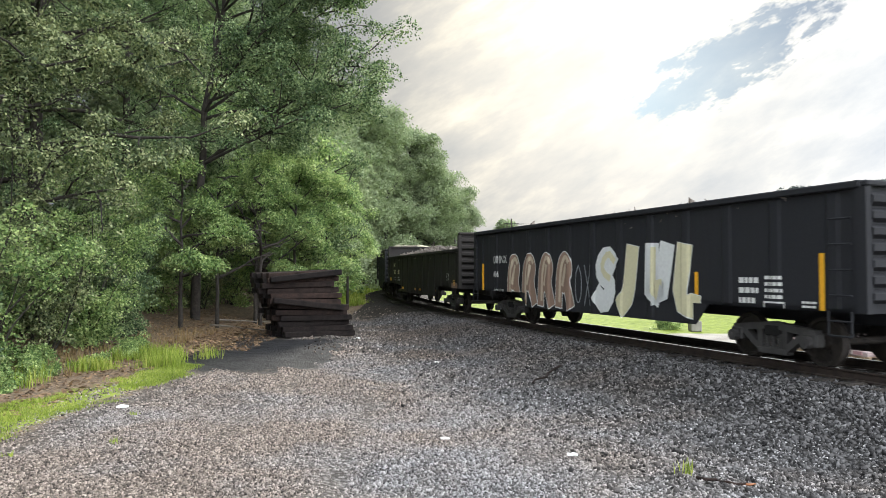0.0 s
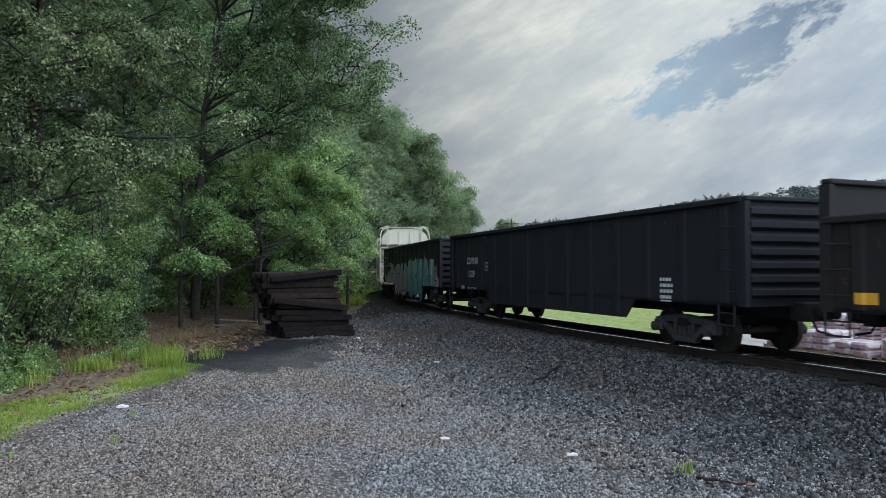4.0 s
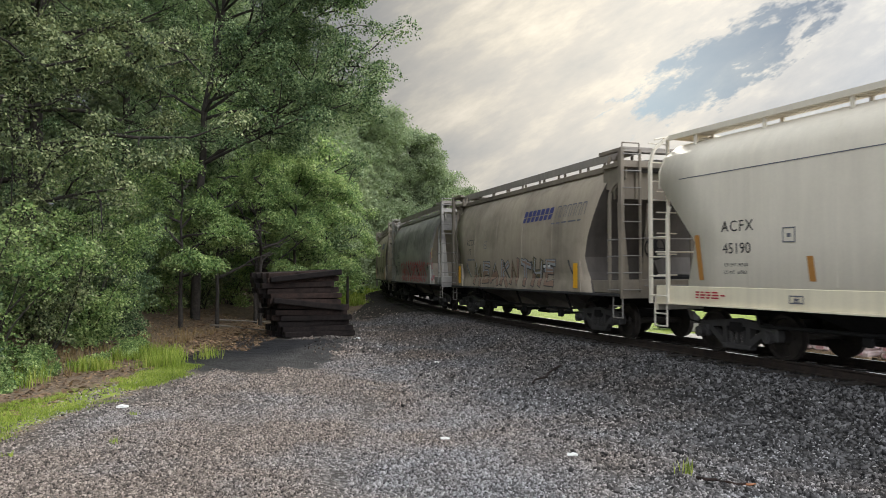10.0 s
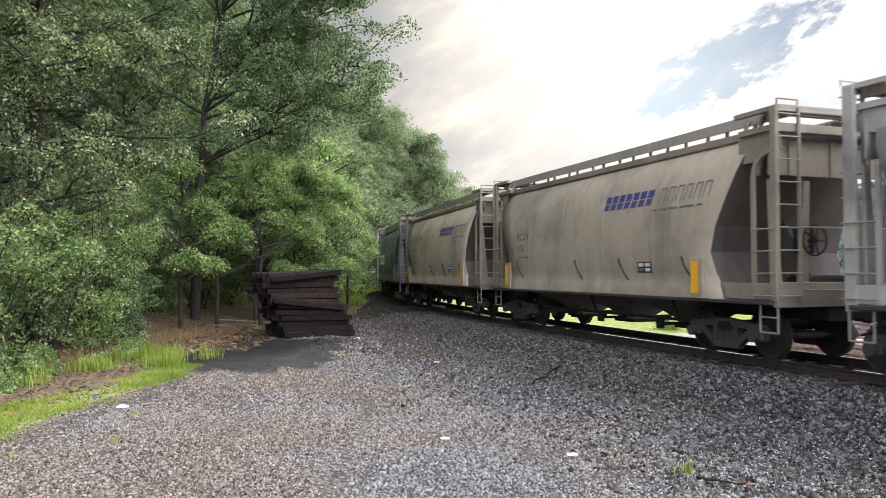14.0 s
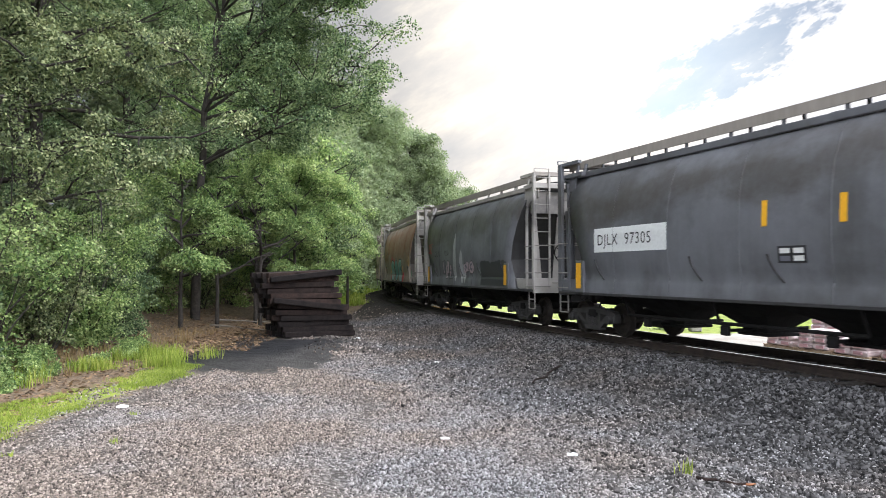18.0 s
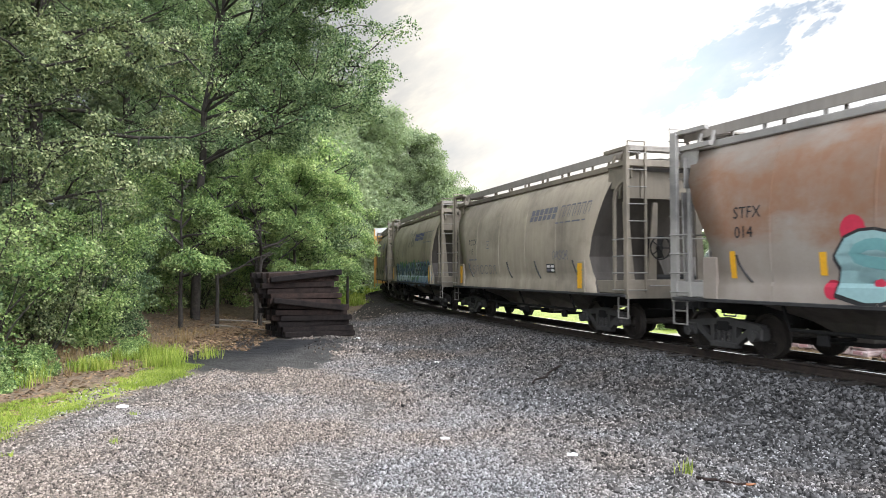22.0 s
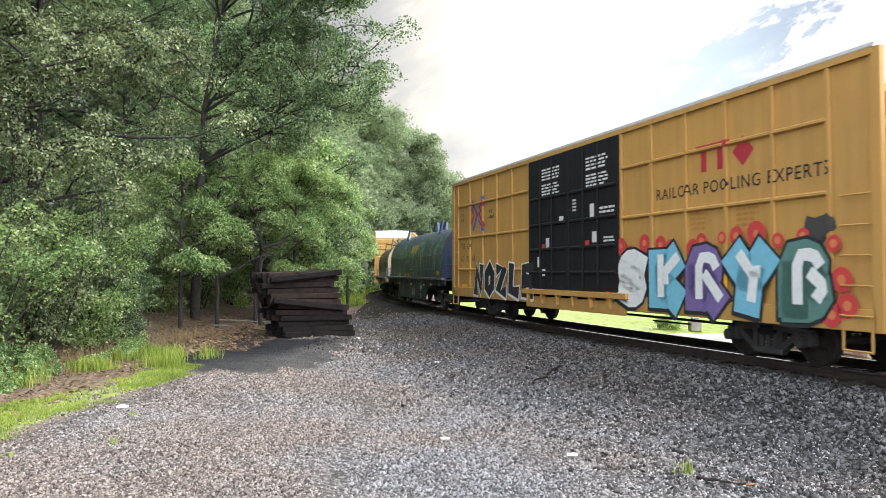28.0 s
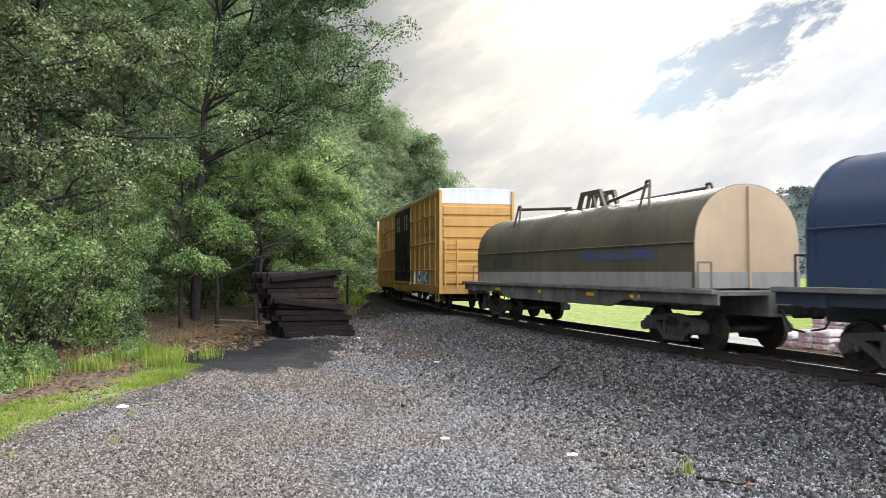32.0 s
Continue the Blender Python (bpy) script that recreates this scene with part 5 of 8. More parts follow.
STROKES = {  # simple stick forms of bent bars, in a unit cell
    "S": [[(0.9, 0.85), (0.5, 1.0), (0.1, 0.8), (0.2, 0.58), (0.8, 0.45), (0.9, 0.2), (0.5, 0.0), (0.1, 0.15)]],
    "K": [[(0.15, 0), (0.15, 1)], [(0.9, 1), (0.2, 0.5), (0.95, 0)]],
    "R": [[(0.15, 0), (0.15, 1), (0.7, 1), (0.85, 0.75), (0.65, 0.52), (0.2, 0.5)], [(0.45, 0.5), (0.95, 0)]],
    "Y": [[(0.05, 1), (0.5, 0.5), (0.95, 1)], [(0.5, 0.5), (0.42, 0)]],
    "B": [[(0.15, 0), (0.15, 1), (0.65, 1), (0.8, 0.78), (0.6, 0.54), (0.2, 0.52)], [(0.6, 0.54), (0.92, 0.3), (0.7, 0.02), (0.15, 0)]],
    "L": [[(0.2, 1), (0.15, 0.1), (0.9, 0.05)]],
    "I": [[(0.5, 0), (0.5, 1)]],
    "M": [[(0.08, 0), (0.2, 1), (0.5, 0.35), (0.8, 1), (0.95, 0)]],
    "N": [[(0.12, 0), (0.15, 1), (0.85, 0.05), (0.88, 1)]],
    "O": [[(0.5, 1), (0.1, 0.75), (0.12, 0.2), (0.5, 0), (0.88, 0.25), (0.9, 0.75), (0.5, 1)]],
    "A": [[(0.05, 0), (0.45, 1), (0.95, 0)], [(0.25, 0.4), (0.75, 0.4)]],
    "E": [[(0.9, 0.98), (0.15, 1), (0.15, 0), (0.9, 0.02)], [(0.15, 0.52), (0.75, 0.5)]],
    "T": [[(0.05, 0.95), (0.95, 0.95)], [(0.5, 0.95), (0.48, 0)]],
    "Z": [[(0.1, 0.95), (0.9, 0.98), (0.12, 0.05), (0.92, 0.02)]],
    "V": [[(0.08, 1), (0.48, 0.02), (0.92, 1)]],
    "X": [[(0.1, 1), (0.9, 0)], [(0.9, 1), (0.1, 0)]],
    "U": [[(0.08, 0.0), (0.12, 0.72), (0.5, 1.0), (0.86, 0.75), (0.62, 0.45), (0.95, 0.0)], [(0.3, 0.35), (0.5, 0.75)]],
    "W": [[(0.1, 1), (0.28, 0), (0.5, 0.6), (0.72, 0), (0.92, 1)]],
    "J": [[(0.55, 1), (0.5, 0.15), (0.15, 0.05)]],
    "H": [[(0.12, 0), (0.15, 1)], [(0.85, 0), (0.9, 1)], [(0.15, 0.5), (0.88, 0.52)]],
    "C": [[(0.9, 0.85), (0.5, 1.0), (0.12, 0.7), (0.14, 0.25), (0.5, 0.0), (0.9, 0.15)]],
}


def ribbon(bm, pts, w, mi, lift):
    """A thick bent stroke as joined quads with squared ends."""
    L, R = [], []
    for k, p in enumerate(pts):
        a, b = pts[max(k - 1, 0)], pts[min(k + 1, len(pts) - 1)]
        dx, dz = b[0] - a[0], b[1] - a[1]
        n = math.hypot(dx, dz) or 1
        px, pz = -dz / n * w / 2, dx / n * w / 2
        q = p
        if k == 0:
            q = (p[0] - dx / n * w * 0.4, p[1] - dz / n * w * 0.4)
        if k == len(pts) - 1:
            q = (p[0] + dx / n * w * 0.4, p[1] + dz / n * w * 0.4)
        L.append((q[0] + px, q[1] + pz))
        R.append((q[0] - px, q[1] - pz))
    for k in range(len(pts) - 1):
        poly(bm, [R[k], R[k + 1], L[k + 1], L[k]], mi, lift)


def rounded(pts, times):
    """Cut the corners of a stroke so that it bends."""
    for _ in range(times):
        if len(pts) < 3:
            return pts
        out = [pts[0]]
        for a, b in zip(pts, pts[1:]):
            out += [(0.75 * a[0] + 0.25 * b[0], 0.75 * a[1] + 0.25 * b[1]), (0.25 * a[0] + 0.75 * b[0], 0.25 * a[1] + 0.75 * b[1])]
        pts = out + [pts[-1]]
    return pts


def spray(car, word, x, z, w, h, mats, surf, thick=0.30, seed=1, lean=0.0, shadow=0.10, label="", split=(), lift=0.006, cloud=None, jag=0.0, hi=0, bend=1, band=0):
    """Wall writing in thick sprayed strokes: a dark outline, coloured fill, light edge. mats: outline, fills..."""
    rng = random.Random(seed)
    bm = bmesh.new()
    n = len(word)
    cell = w / n
    t = thick * cell
    pad, rise = 0.06 + 0.30 * thick, 0.42 * (t + shadow)
    if cloud is not None:
        for k in range(n * 2):
            pts = blob(rng, x + w * k / (n * 2) - 0.25 * cell, z - 0.12 * h, cell * 0.9, h * rng.uniform(0.7, 1.15), 0.2)
            poly(bm, pts, cloud, -0.002)
        bmesh.ops.triangulate(bm, faces=bm.faces[:])
        on_side(bm, surf, lift)
        part("sprayed_cloud", bm, mats, car)
        bm = bmesh.new()
    for k, ch in enumerate(word):
        for st in STROKES.get(ch, STROKES["O"]):
            pts = []
            for px, pz in st:
                j = rng.uniform(-jag, jag)
                pts.append((x + cell * (k + pad + (1 - 2 * pad) * px) + lean * pz * h, z + rise + (h - 2 * rise) * (pz + j)))
            pts = rounded(pts, bend)
            ribbon(bm, pts, t + shadow, 0, 0.002 + 0.0004 * k)
            ribbon(bm, [(a - 0.3 * shadow, b - 0.5 * shadow) for a, b in pts], t + 0.4 * shadow, 0, 0.0021 + 0.0004 * k)
            mid = rng.randint(1, len(mats) - 1)
            if split:
                mid = split[k % len(split)]
            ribbon(bm, pts, t, mid, 0.006 + 0.0004 * k)
            ribbon(bm, [(a + 0.16 * t, b + 0.10 * t) for a, b in pts[: max(2, len(pts) // 2 + 1)]], t * 0.34, hi if hi else 1 + (mid % (len(mats) - 1)), 0.010 + 0.0004 * k)
        bmesh.ops.triangulate(bm, faces=bm.faces[:])
        on_side(bm, surf, lift)
        if band:                                         # the lower part of each letter fades into a second colour
            for f in bm.faces:
                c = f.calc_center_median()
                if f.material_index and c.z < z + h * (0.42 + 0.14 * math.sin(c.x * 5.0 + seed + k)):
                    f.material_index = band
        part("graffiti_letter", bm, mats, car, label)
        bm = bmesh.new()
    bm.free()


def scrawl(car, word, x, z, w, h, mat, surf, width=0.035, lean=0.15, seed=1, label=""):
    """A thin one-colour tag."""
    rng = random.Random(seed)
    bm = bmesh.new()
    cell = w / len(word)
    for k, ch in enumerate(word):
        for st in STROKES.get(ch, STROKES["O"]):
            pts = [(x + cell * (k + 0.05 + 0.9 * px) + lean * pz * h + rng.gauss(0, 0.02) * h, z + h * pz + rng.gauss(0, 0.03) * h) for px, pz in st]
            ribbon(bm, rounded(pts, 2), width, 0, 0.002 + 0.0003 * (k % 3))
        on_side(bm, surf, 0.006)
        part("graffiti_letter", bm, mat, car, label)
        bm = bmesh.new()
    bm.free()


def car_root(label, category):
    return tagged(new("freight_car"), label, category, "cars of the freight train")


# --- gondola ---
def gondola(label, half, top, mat, bulkhead=0.0, ribs=13, load=0.0, seed=1):
    car = car_root(label, "gondola car")
    w, belly, low = 1.42, 0.56, 0.98
    tc = half - 2.25
    proud = []
    bm = bmesh.new()                                     # side sheets with a fish-belly sill
    for sy in (1, -1):
        out = [(-half, low), (-tc + 1.35, low), (-tc + 1.75, belly), (tc - 1.75, belly), (tc - 1.35, low), (half, low), (half, top), (-half, top)]
        y0, y1 = (w - 0.04, w) if sy > 0 else (-w, -w + 0.04)
        prism(bm, out, y0, y1, "y")
    box(bm, -half, half, -w, w, low, low + 0.08)
    box(bm, -half + 0.3, half - 0.3, -0.25, 0.25, 0.72, low)
    part("body", bm, mat, car)
    for sy in (1, -1):
        bm = bmesh.new()
        box(bm, -half - 0.02, half + 0.02, *((sy * w - 0.09, sy * w + 0.09)), top - 0.02, top + 0.10, 0.02)
        part("top_chord", bm, mat, car)
        for k in range(ribs):
            x = -half + 0.55 + (2 * half - 1.1) * k / (ribs - 1)
            deep = belly if abs(x) < tc - 1.75 else low
            bm = bmesh.new()
            y = sy * w
            pts = [(x - 0.15, y), (x - 0.08, y + sy * 0.028), (x + 0.08, y + sy * 0.028), (x + 0.15, y)]
            if sy < 0:
                proud.append((x - 0.15, x - 0.08, x + 0.08, x + 0.15, 0.028))
            lo = [bm.verts.new((px, py, deep + 0.05)) for px, py in pts]
            hi = [bm.verts.new((px, py, top - 0.05)) for px, py in pts]
            for i in range(3):
                bm.faces.new((lo[i], lo[i + 1], hi[i + 1], hi[i]))
            bm.faces.new(lo)
            bm.faces.new(hi)
            bmesh.ops.recalc_face_normals(bm, faces=bm.faces)
            part("side_rib", bm, mat, car)
    eh = top + bulkhead
    for sx in (1, -1):
        bm = bmesh.new()
        box(bm, sx * half - 0.05, sx * half + 0.05, -w, w, low, eh)
        end = part("end_wall", bm, mat, car, "horizontally corrugated steel end")
        n = 7
        for k in range(n):
            bm = bmesh.new()
            z = low + 0.15 + (eh - low - 0.2) * k / n
            prism(bm, [(sx * half + sx * 0.05, z), (sx * half + sx * 0.15, z + 0.06), (sx * half + sx * 0.15, z + 0.16), (sx * half + sx * 0.05, z + 0.22)], -w + 0.06, w - 0.06, "y")
            part("corrugation", bm, mat, end)
        bm = bmesh.new()
        box(bm, sx * half - 0.08, sx * half + 0.14, -w - 0.04, w + 0.04, eh, eh + 0.09, 0.02)
        part("end_cap", bm, mat, end)
        for sy in (1, -1):
            bm = bmesh.new()
            box(bm, sx * half - 0.08, sx * half + 0.12, sy * w - 0.06, sy * w + 0.06, low, eh)
            part("corner_post", bm, mat, end)
        bm = bmesh.new()
        box(bm, sx * (half - 0.1) - 0.02, sx * (half + 0.28) + 0.02, -0.3, 0.3, 0.7, 1.05, 0.02)
        part("draft_sill", bm, GEAR, car)
        for sy in (1, -1):
            for k in range(5):
                z = 0.85 + 0.40 * k
                if z < top - 0.1:
                    bm = bmesh.new()
                    rod(bm, (sx * (half - 0.52), sy * (w + 0.14), z), (sx * (half - 0.08), sy * (w + 0.14), z), 0.016, 6)
                    part("grab_iron", bm, mat, car)
            bm = bmesh.new()
            rod(bm, (sx * (half - 0.52), sy * (w + 0.15), 0.62), (sx * (half - 0.52), sy * (w + 0.15), 1.0), 0.018, 6)
            rod(bm, (sx * (half - 0.08), sy * (w + 0.15), 0.62), (sx * (half - 0.08), sy * (w + 0.15), 1.0), 0.018, 6)
            rod(bm, (sx * (half - 0.52), sy * (w + 0.15), 0.62), (sx * (half - 0.08), sy * (w + 0.15), 0.62), 0.018, 6)
            part("sill_step", bm, mat, car)
    if load:
        scrap_load(car, half - 0.25, w - 0.1, top, load, seed)
    running_gear(car, tc, half + 0.32)
    return car, Skin(lambda z: w, proud, (tc - 1.78, low + 0.01))


def scrap_load(car, hx, hy, top, heap, seed):
    """A heap of torn scrap metal above the sides."""
    rng = np.random.default_rng(seed)
    n = 5200
    x, y = rng.uniform(-hx, hx, n), rng.uniform(-hy, hy, n)
    lump = 0.6 + 0.4 * np.sin(x * 1.1 + seed) * np.cos(x * 0.37 + 1.0)
    z = top - 0.12 + heap * lump * (1 - (np.abs(y) / hy) ** 2.2) * np.clip((hx - np.abs(x)) / 1.2, 0, 1) + rng.normal(0, 0.05, n)
    a, b = rng.normal(size=(n, 3)), rng.normal(size=(n, 3))
    a /= np.linalg.norm(a, axis=1)[:, None]
    b = np.cross(a, b)
    b /= np.linalg.norm(b, axis=1)[:, None]
    ln, wd = rng.uniform(0.06, 0.24, n)[:, None], rng.uniform(0.03, 0.12, n)[:, None]
    c = np.stack([x, y, z], 1)
    nn = np.cross(a, b) * 0.025
    v = np.stack([c - a * ln, c + b * wd, c + a * ln, c - b * wd, c + nn * 2], 1).reshape(-1, 3)
    tri = np.array([(0, 1, 4), (1, 2, 4), (2, 3, 4), (3, 0, 4), (0, 2, 1), (0, 3, 2)])
    f = (tri[None] + (np.arange(n) * 5)[:, None, None]).reshape(-1, 3)
    ob = new("scrap_load", raw_mesh("scrap_load", v, f, SCRAP))
    ob.parent = car
    tagged(ob, "heap of loose scrap metal")


# --- covered hopper ---
WALK = 4.53                               # height of the roof walk


def pale_hopper(label, half, mat, end_mat, sill_mat, bays=3, sill=(0.95, 1.33), seams=7):
    """A tall straight-sided covered hopper with sloped ends, deep sills, ladders and roof walks."""
    car = car_root(label, "covered hopper")
    prof = [(1.50, 1.30), (1.54, 1.36), (1.56, 2.2), (1.56, 3.45), (1.52, 3.75), (1.38, 4.06), (1.05, 4.32), (0.6, 4.43), (0.0, 4.46)]
    zs, ys = [p[1] for p in prof], [p[0] for p in prof]

    def surf(z):
        return float(np.interp(z, zs, ys))

    def reach_at(z, sx=1):
        return float(np.interp(z, [1.3, 1.5, 2.0, 2.45, 3.45, 4.4], [half - 1.10, half - 1.22, half - 1.42, half - 1.32, half - 0.30, half - 0.26]))
    full = [(-y, z) for y, z in prof] + [(y, z) for y, z in prof[-2::-1]]
    bm = bmesh.new()
    cols = []
    st = np.linspace(-1, 1, 15)
    for f in st:
        cols.append([bm.verts.new((f * reach_at(z, f), y, z)) for y, z in full])
    for p, q in zip(cols, cols[1:]):
        for k in range(len(full) - 1):
            bm.faces.new((p[k], q[k], q[k + 1], p[k + 1]))
    m = len(full)
    for c in (cols[0], cols[-1]):
        for k in range(m // 2):
            j = m - 1 - k
            if k + 1 < j - 1:
                bm.faces.new((c[k], c[k + 1], c[j - 1], c[j]))
            elif k + 1 == j - 1:
                bm.faces.new((c[k], c[k + 1], c[j]))
    bmesh.ops.recalc_face_normals(bm, faces=bm.faces)
    # faces turned to the ends get the cream with shade in its colour
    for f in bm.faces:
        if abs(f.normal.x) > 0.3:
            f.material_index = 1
    body = part("body", bm, [mat, CREAM_SHADED], car, smooth=False)
    body.data.polygons.foreach_set("use_smooth", [abs(p.normal.x) < 0.3 for p in body.data.polygons])
    for k in range(seams):                               # weld seams between the side sheets
        x = (reach_at(2.2) - 0.5) * (2 * (k + 0.5) / seams - 1)
        bm = bmesh.new()
        for y, z in full:
            s = 1 if y > 0 else -1
            bm.verts.new((x - 0.016, y + s * 0.006, z + 0.004))
            bm.verts.new((x + 0.016, y + s * 0.006, z + 0.004))
        bm.verts.ensure_lookup_table()
        for i in range(len(full) - 1):
            bm.faces.new([bm.verts[j] for j in (2 * i, 2 * i + 1, 2 * i + 3, 2 * i + 2)])
        part("seam", bm, mat, car)
    for sy in (1, -1):
        bm = bmesh.new()
        y = sy * (surf(sill[1]) + 0.02)
        box(bm, -half + 0.12, half - 0.12, min(y, y - sy * 0.14), max(y, y - sy * 0.14), sill[0], sill[1], 0.012)
        box(bm, -half + 0.12, half - 0.12, min(y, y + sy * 0.05), max(y, y + sy * 0.05), sill[0], sill[0] + 0.03)
        part("side_sill", bm, sill_mat, car)
        for sx in (1, -1):                               # gusset panel between sill and slope sheet
            bm = bmesh.new()
            xi, xo = sx * (half - 2.35), sx * (half - 1.0)
            zt = 1.62
            prism(bm, [(xi, sill[1]), (xo, sill[1]), (xo, sill[1] + 0.12), (sx * (half - 1.75), zt), (xi, zt)], sy * 1.40 - 0.015, sy * 1.40 + 0.015, "y")
            part("gusset", bm, end_mat, car)
    bm = bmesh.new()
    box(bm, -half + 0.1, half - 0.1, -0.28, 0.28, 0.74, 1.02)
    part("centre_sill", bm, GEAR, car)
    span = 2 * (half - 3.0)
    for k in range(bays):
        x = -span / 2 + span * (k + 0.5) / bays
        hw = span / bays * 0.5
        bm = bmesh.new()
        ring1 = [bm.verts.new(v) for v in ((x - hw, -1.3, 1.16), (x + hw, -1.3, 1.16), (x + hw, 1.3, 1.16), (x - hw, 1.3, 1.16))]
        ring2 = [bm.verts.new(v) for v in ((x - 0.32, -0.62, 0.52), (x + 0.32, -0.62, 0.52), (x + 0.32, 0.62, 0.52), (x - 0.32, 0.62, 0.52))]
        ring3 = [bm.verts.new(v) for v in ((x - 0.32, -0.62, 0.40), (x + 0.32, -0.62, 0.40), (x + 0.32, 0.62, 0.40), (x - 0.32, 0.62, 0.40))]
        for a, b in ((ring1, ring2), (ring2, ring3)):
            for i in range(4):
                bm.faces.new((a[i], a[(i + 1) % 4], b[(i + 1) % 4], b[i]))
        bm.faces.new(ring1)
        bm.faces.new(ring3)
        bmesh.ops.recalc_face_normals(bm, faces=bm.faces)
        bay = part("outlet_bay", bm, GEAR, car, "tapered discharge hopper under the car")
        bm = bmesh.new()
        rod(bm, (x, -1.05, 0.50), (x, 1.05, 0.50), 0.035, 8)
        box(bm, x - 0.10, x + 0.10, -1.10, -1.02, 0.42, 0.58, 0.02)
        part("gate_shaft", bm, GEAR, bay)
    bm = bmesh.new()
    rod(bm, (-half + 2.6, -1.12, 0.62), (half - 2.6, -1.12, 0.62), 0.035, 8)
    for x in (-half + 2.6, 0, half - 2.6):
        bar(bm, (x, -1.12, 0.62), (x, -1.3, 1.05), 0.05, 0.04)
    part("brake_pipe", bm, GEAR, car)
    for sx in (1, -1):
        bm = bmesh.new()                                 # end platform and its frame
        xa, xb = sx * (half - 2.1), sx * half
        box(bm, min(xa, xb), max(xa, xb), -1.46, 1.46, sill[0] + 0.01, sill[0] + 0.10)
        box(bm, min(xb - sx * 0.12, xb), max(xb - sx * 0.12, xb), -1.50, 1.50, sill[0] - 0.14, sill[0] + 0.16, 0.012)
        part("end_platform", bm, end_mat, car)
        for sy in (1, -1):
            def X(d):
                return sx * (half - d)
            bm = bmesh.new()                             # corner post, bent in over the roof
            pts = [Vector((X(0.0), sy * 1.58, sill[0])), Vector((X(0.0), sy * 1.58, 3.95)), Vector((X(0.02), sy * 1.50, 4.25)), Vector((X(0.04), sy * 1.18, WALK))]
            for p, q in zip(pts, pts[1:]):
                bar(bm, p, q, 0.07, 0.06)
            part("corner_post", bm, end_mat, car)
            bm = bmesh.new()                             # short inner ladder post
            pts = [Vector((X(0.55), sy * 1.58, sill[0])), Vector((X(0.55), sy * 1.58, 2.75)), Vector((X(0.60), sy * 1.56, 2.98))]
            for p, q in zip(pts, pts[1:]):
                bar(bm, p, q, 0.06, 0.05)
            part("ladder_post", bm, end_mat, car)
            bm = bmesh.new()
            bar(bm, (X(-0.02), sy * 1.10, sill[0]), (X(-0.02), sy * 1.10, WALK - 0.03), 0.06, 0.05)
            part("end_ladder_post", bm, end_mat, car)
            for k in range(9):
                z = 1.12 + 0.41 * k
                bm = bmesh.new()
                rod(bm, (X(-0.05), sy * 1.58, z), (X(-0.05), sy * 1.08, z), 0.016, 6)
                part("rung", bm, end_mat, car)
                if k < 4:
                    bm = bmesh.new()
                    rod(bm, (X(0.55), sy * 1.62, z), (X(0.02), sy * 1.62, z), 0.016, 6)
                    part("rung", bm, end_mat, car)
            bm = bmesh.new()                             # step under the corner
            for d in (0.05, 0.45):
                rod(bm, (X(d), sy * 1.52, 0.48), (X(d), sy * 1.52, sill[0] + 0.02), 0.02, 6)
            for z in (0.48, 0.74):
                rod(bm, (X(0.05), sy * 1.52, z), (X(0.45), sy * 1.52, z), 0.018, 6)
            part("sill_step", bm, end_mat, car)
        for z in (1.55, 2.0, 2.45, 2.9, 3.35):
            bm = bmesh.new()
            rod(bm, (sx * (half - 0.06), -1.46, z), (sx * (half - 0.06), -0.95, z), 0.016, 6)
            part("grab_iron", bm, end_mat, car)
        bm = bmesh.new()
        rod(bm, (sx * (half - 0.06), -1.5, 2.05), (sx * (half - 0.06), 1.5, 2.05), 0.018, 6)
        part("end_rail", bm, end_mat, car)
        for y in (-0.75, 0.0, 0.75):                     # stiffeners on the slope sheet
            bm = bmesh.new()
            bar(bm, (sx * reach_at(3.4, sx), y, 3.4), (sx * reach_at(2.5, sx), y, 2.5), 0.10, 0.06)
            part("slope_rib", bm, CREAM_SHADED, car)
        bm = bmesh.new()                                 # upper end panel with stiffeners
        prism(bm, [(-1.50, 3.40), (-1.50, 3.75), (-1.36, 4.06), (-1.04, 4.30), (-0.6, 4.40), (0.6, 4.40), (1.04, 4.30), (1.36, 4.06), (1.50, 3.75), (1.50, 3.40)], *sorted((sx * (half - 0.22), sx * (half - 0.18))))
        panel = part("end_panel", bm, mat, car, "pale upper end panel with stiffeners")
        for y in (-1.0, -0.35, 0.35, 1.0):
            bm = bmesh.new()
            box(bm, *sorted((sx * (half - 0.18), sx * (half - 0.12))), y - 0.03, y + 0.03, 3.34, 4.25)
            part("stiffener", bm, mat, panel)
        if sx > 0:
            bm = bmesh.new()
            rod(bm, (half - 0.30, 0.55, 2.0), (half - 0.26, 0.55, 2.0), 0.06, 10)
            for k in range(20):
                a, b = k * math.tau / 20, (k + 1) * math.tau / 20
                rod(bm, (half - 0.28, 0.55 + 0.27 * math.cos(a), 2.0 + 0.27 * math.sin(a)), (half - 0.28, 0.55 + 0.27 * math.cos(b), 2.0 + 0.27 * math.sin(b)), 0.016, 5)
            for k in range(5):
                a = k * math.tau / 5
                rod(bm, (half - 0.28, 0.55, 2.0), (half - 0.28, 0.55 + 0.27 * math.cos(a), 2.0 + 0.27 * math.sin(a)), 0.012, 5)
            part("brake_wheel", bm, GEAR, car, "spoked hand-brake wheel")
            bm = bmesh.new()
            box(bm, half - 0.75, half - 0.32, 0.35, 0.75, 1.2, 2.2, 0.03)
            rod(bm, (half - 0.7, -0.9, 1.45), (half - 0.7, 0.1, 1.45), 0.2, 12)
            part("brake_gear", bm, GEAR, car)
    bmat = end_mat
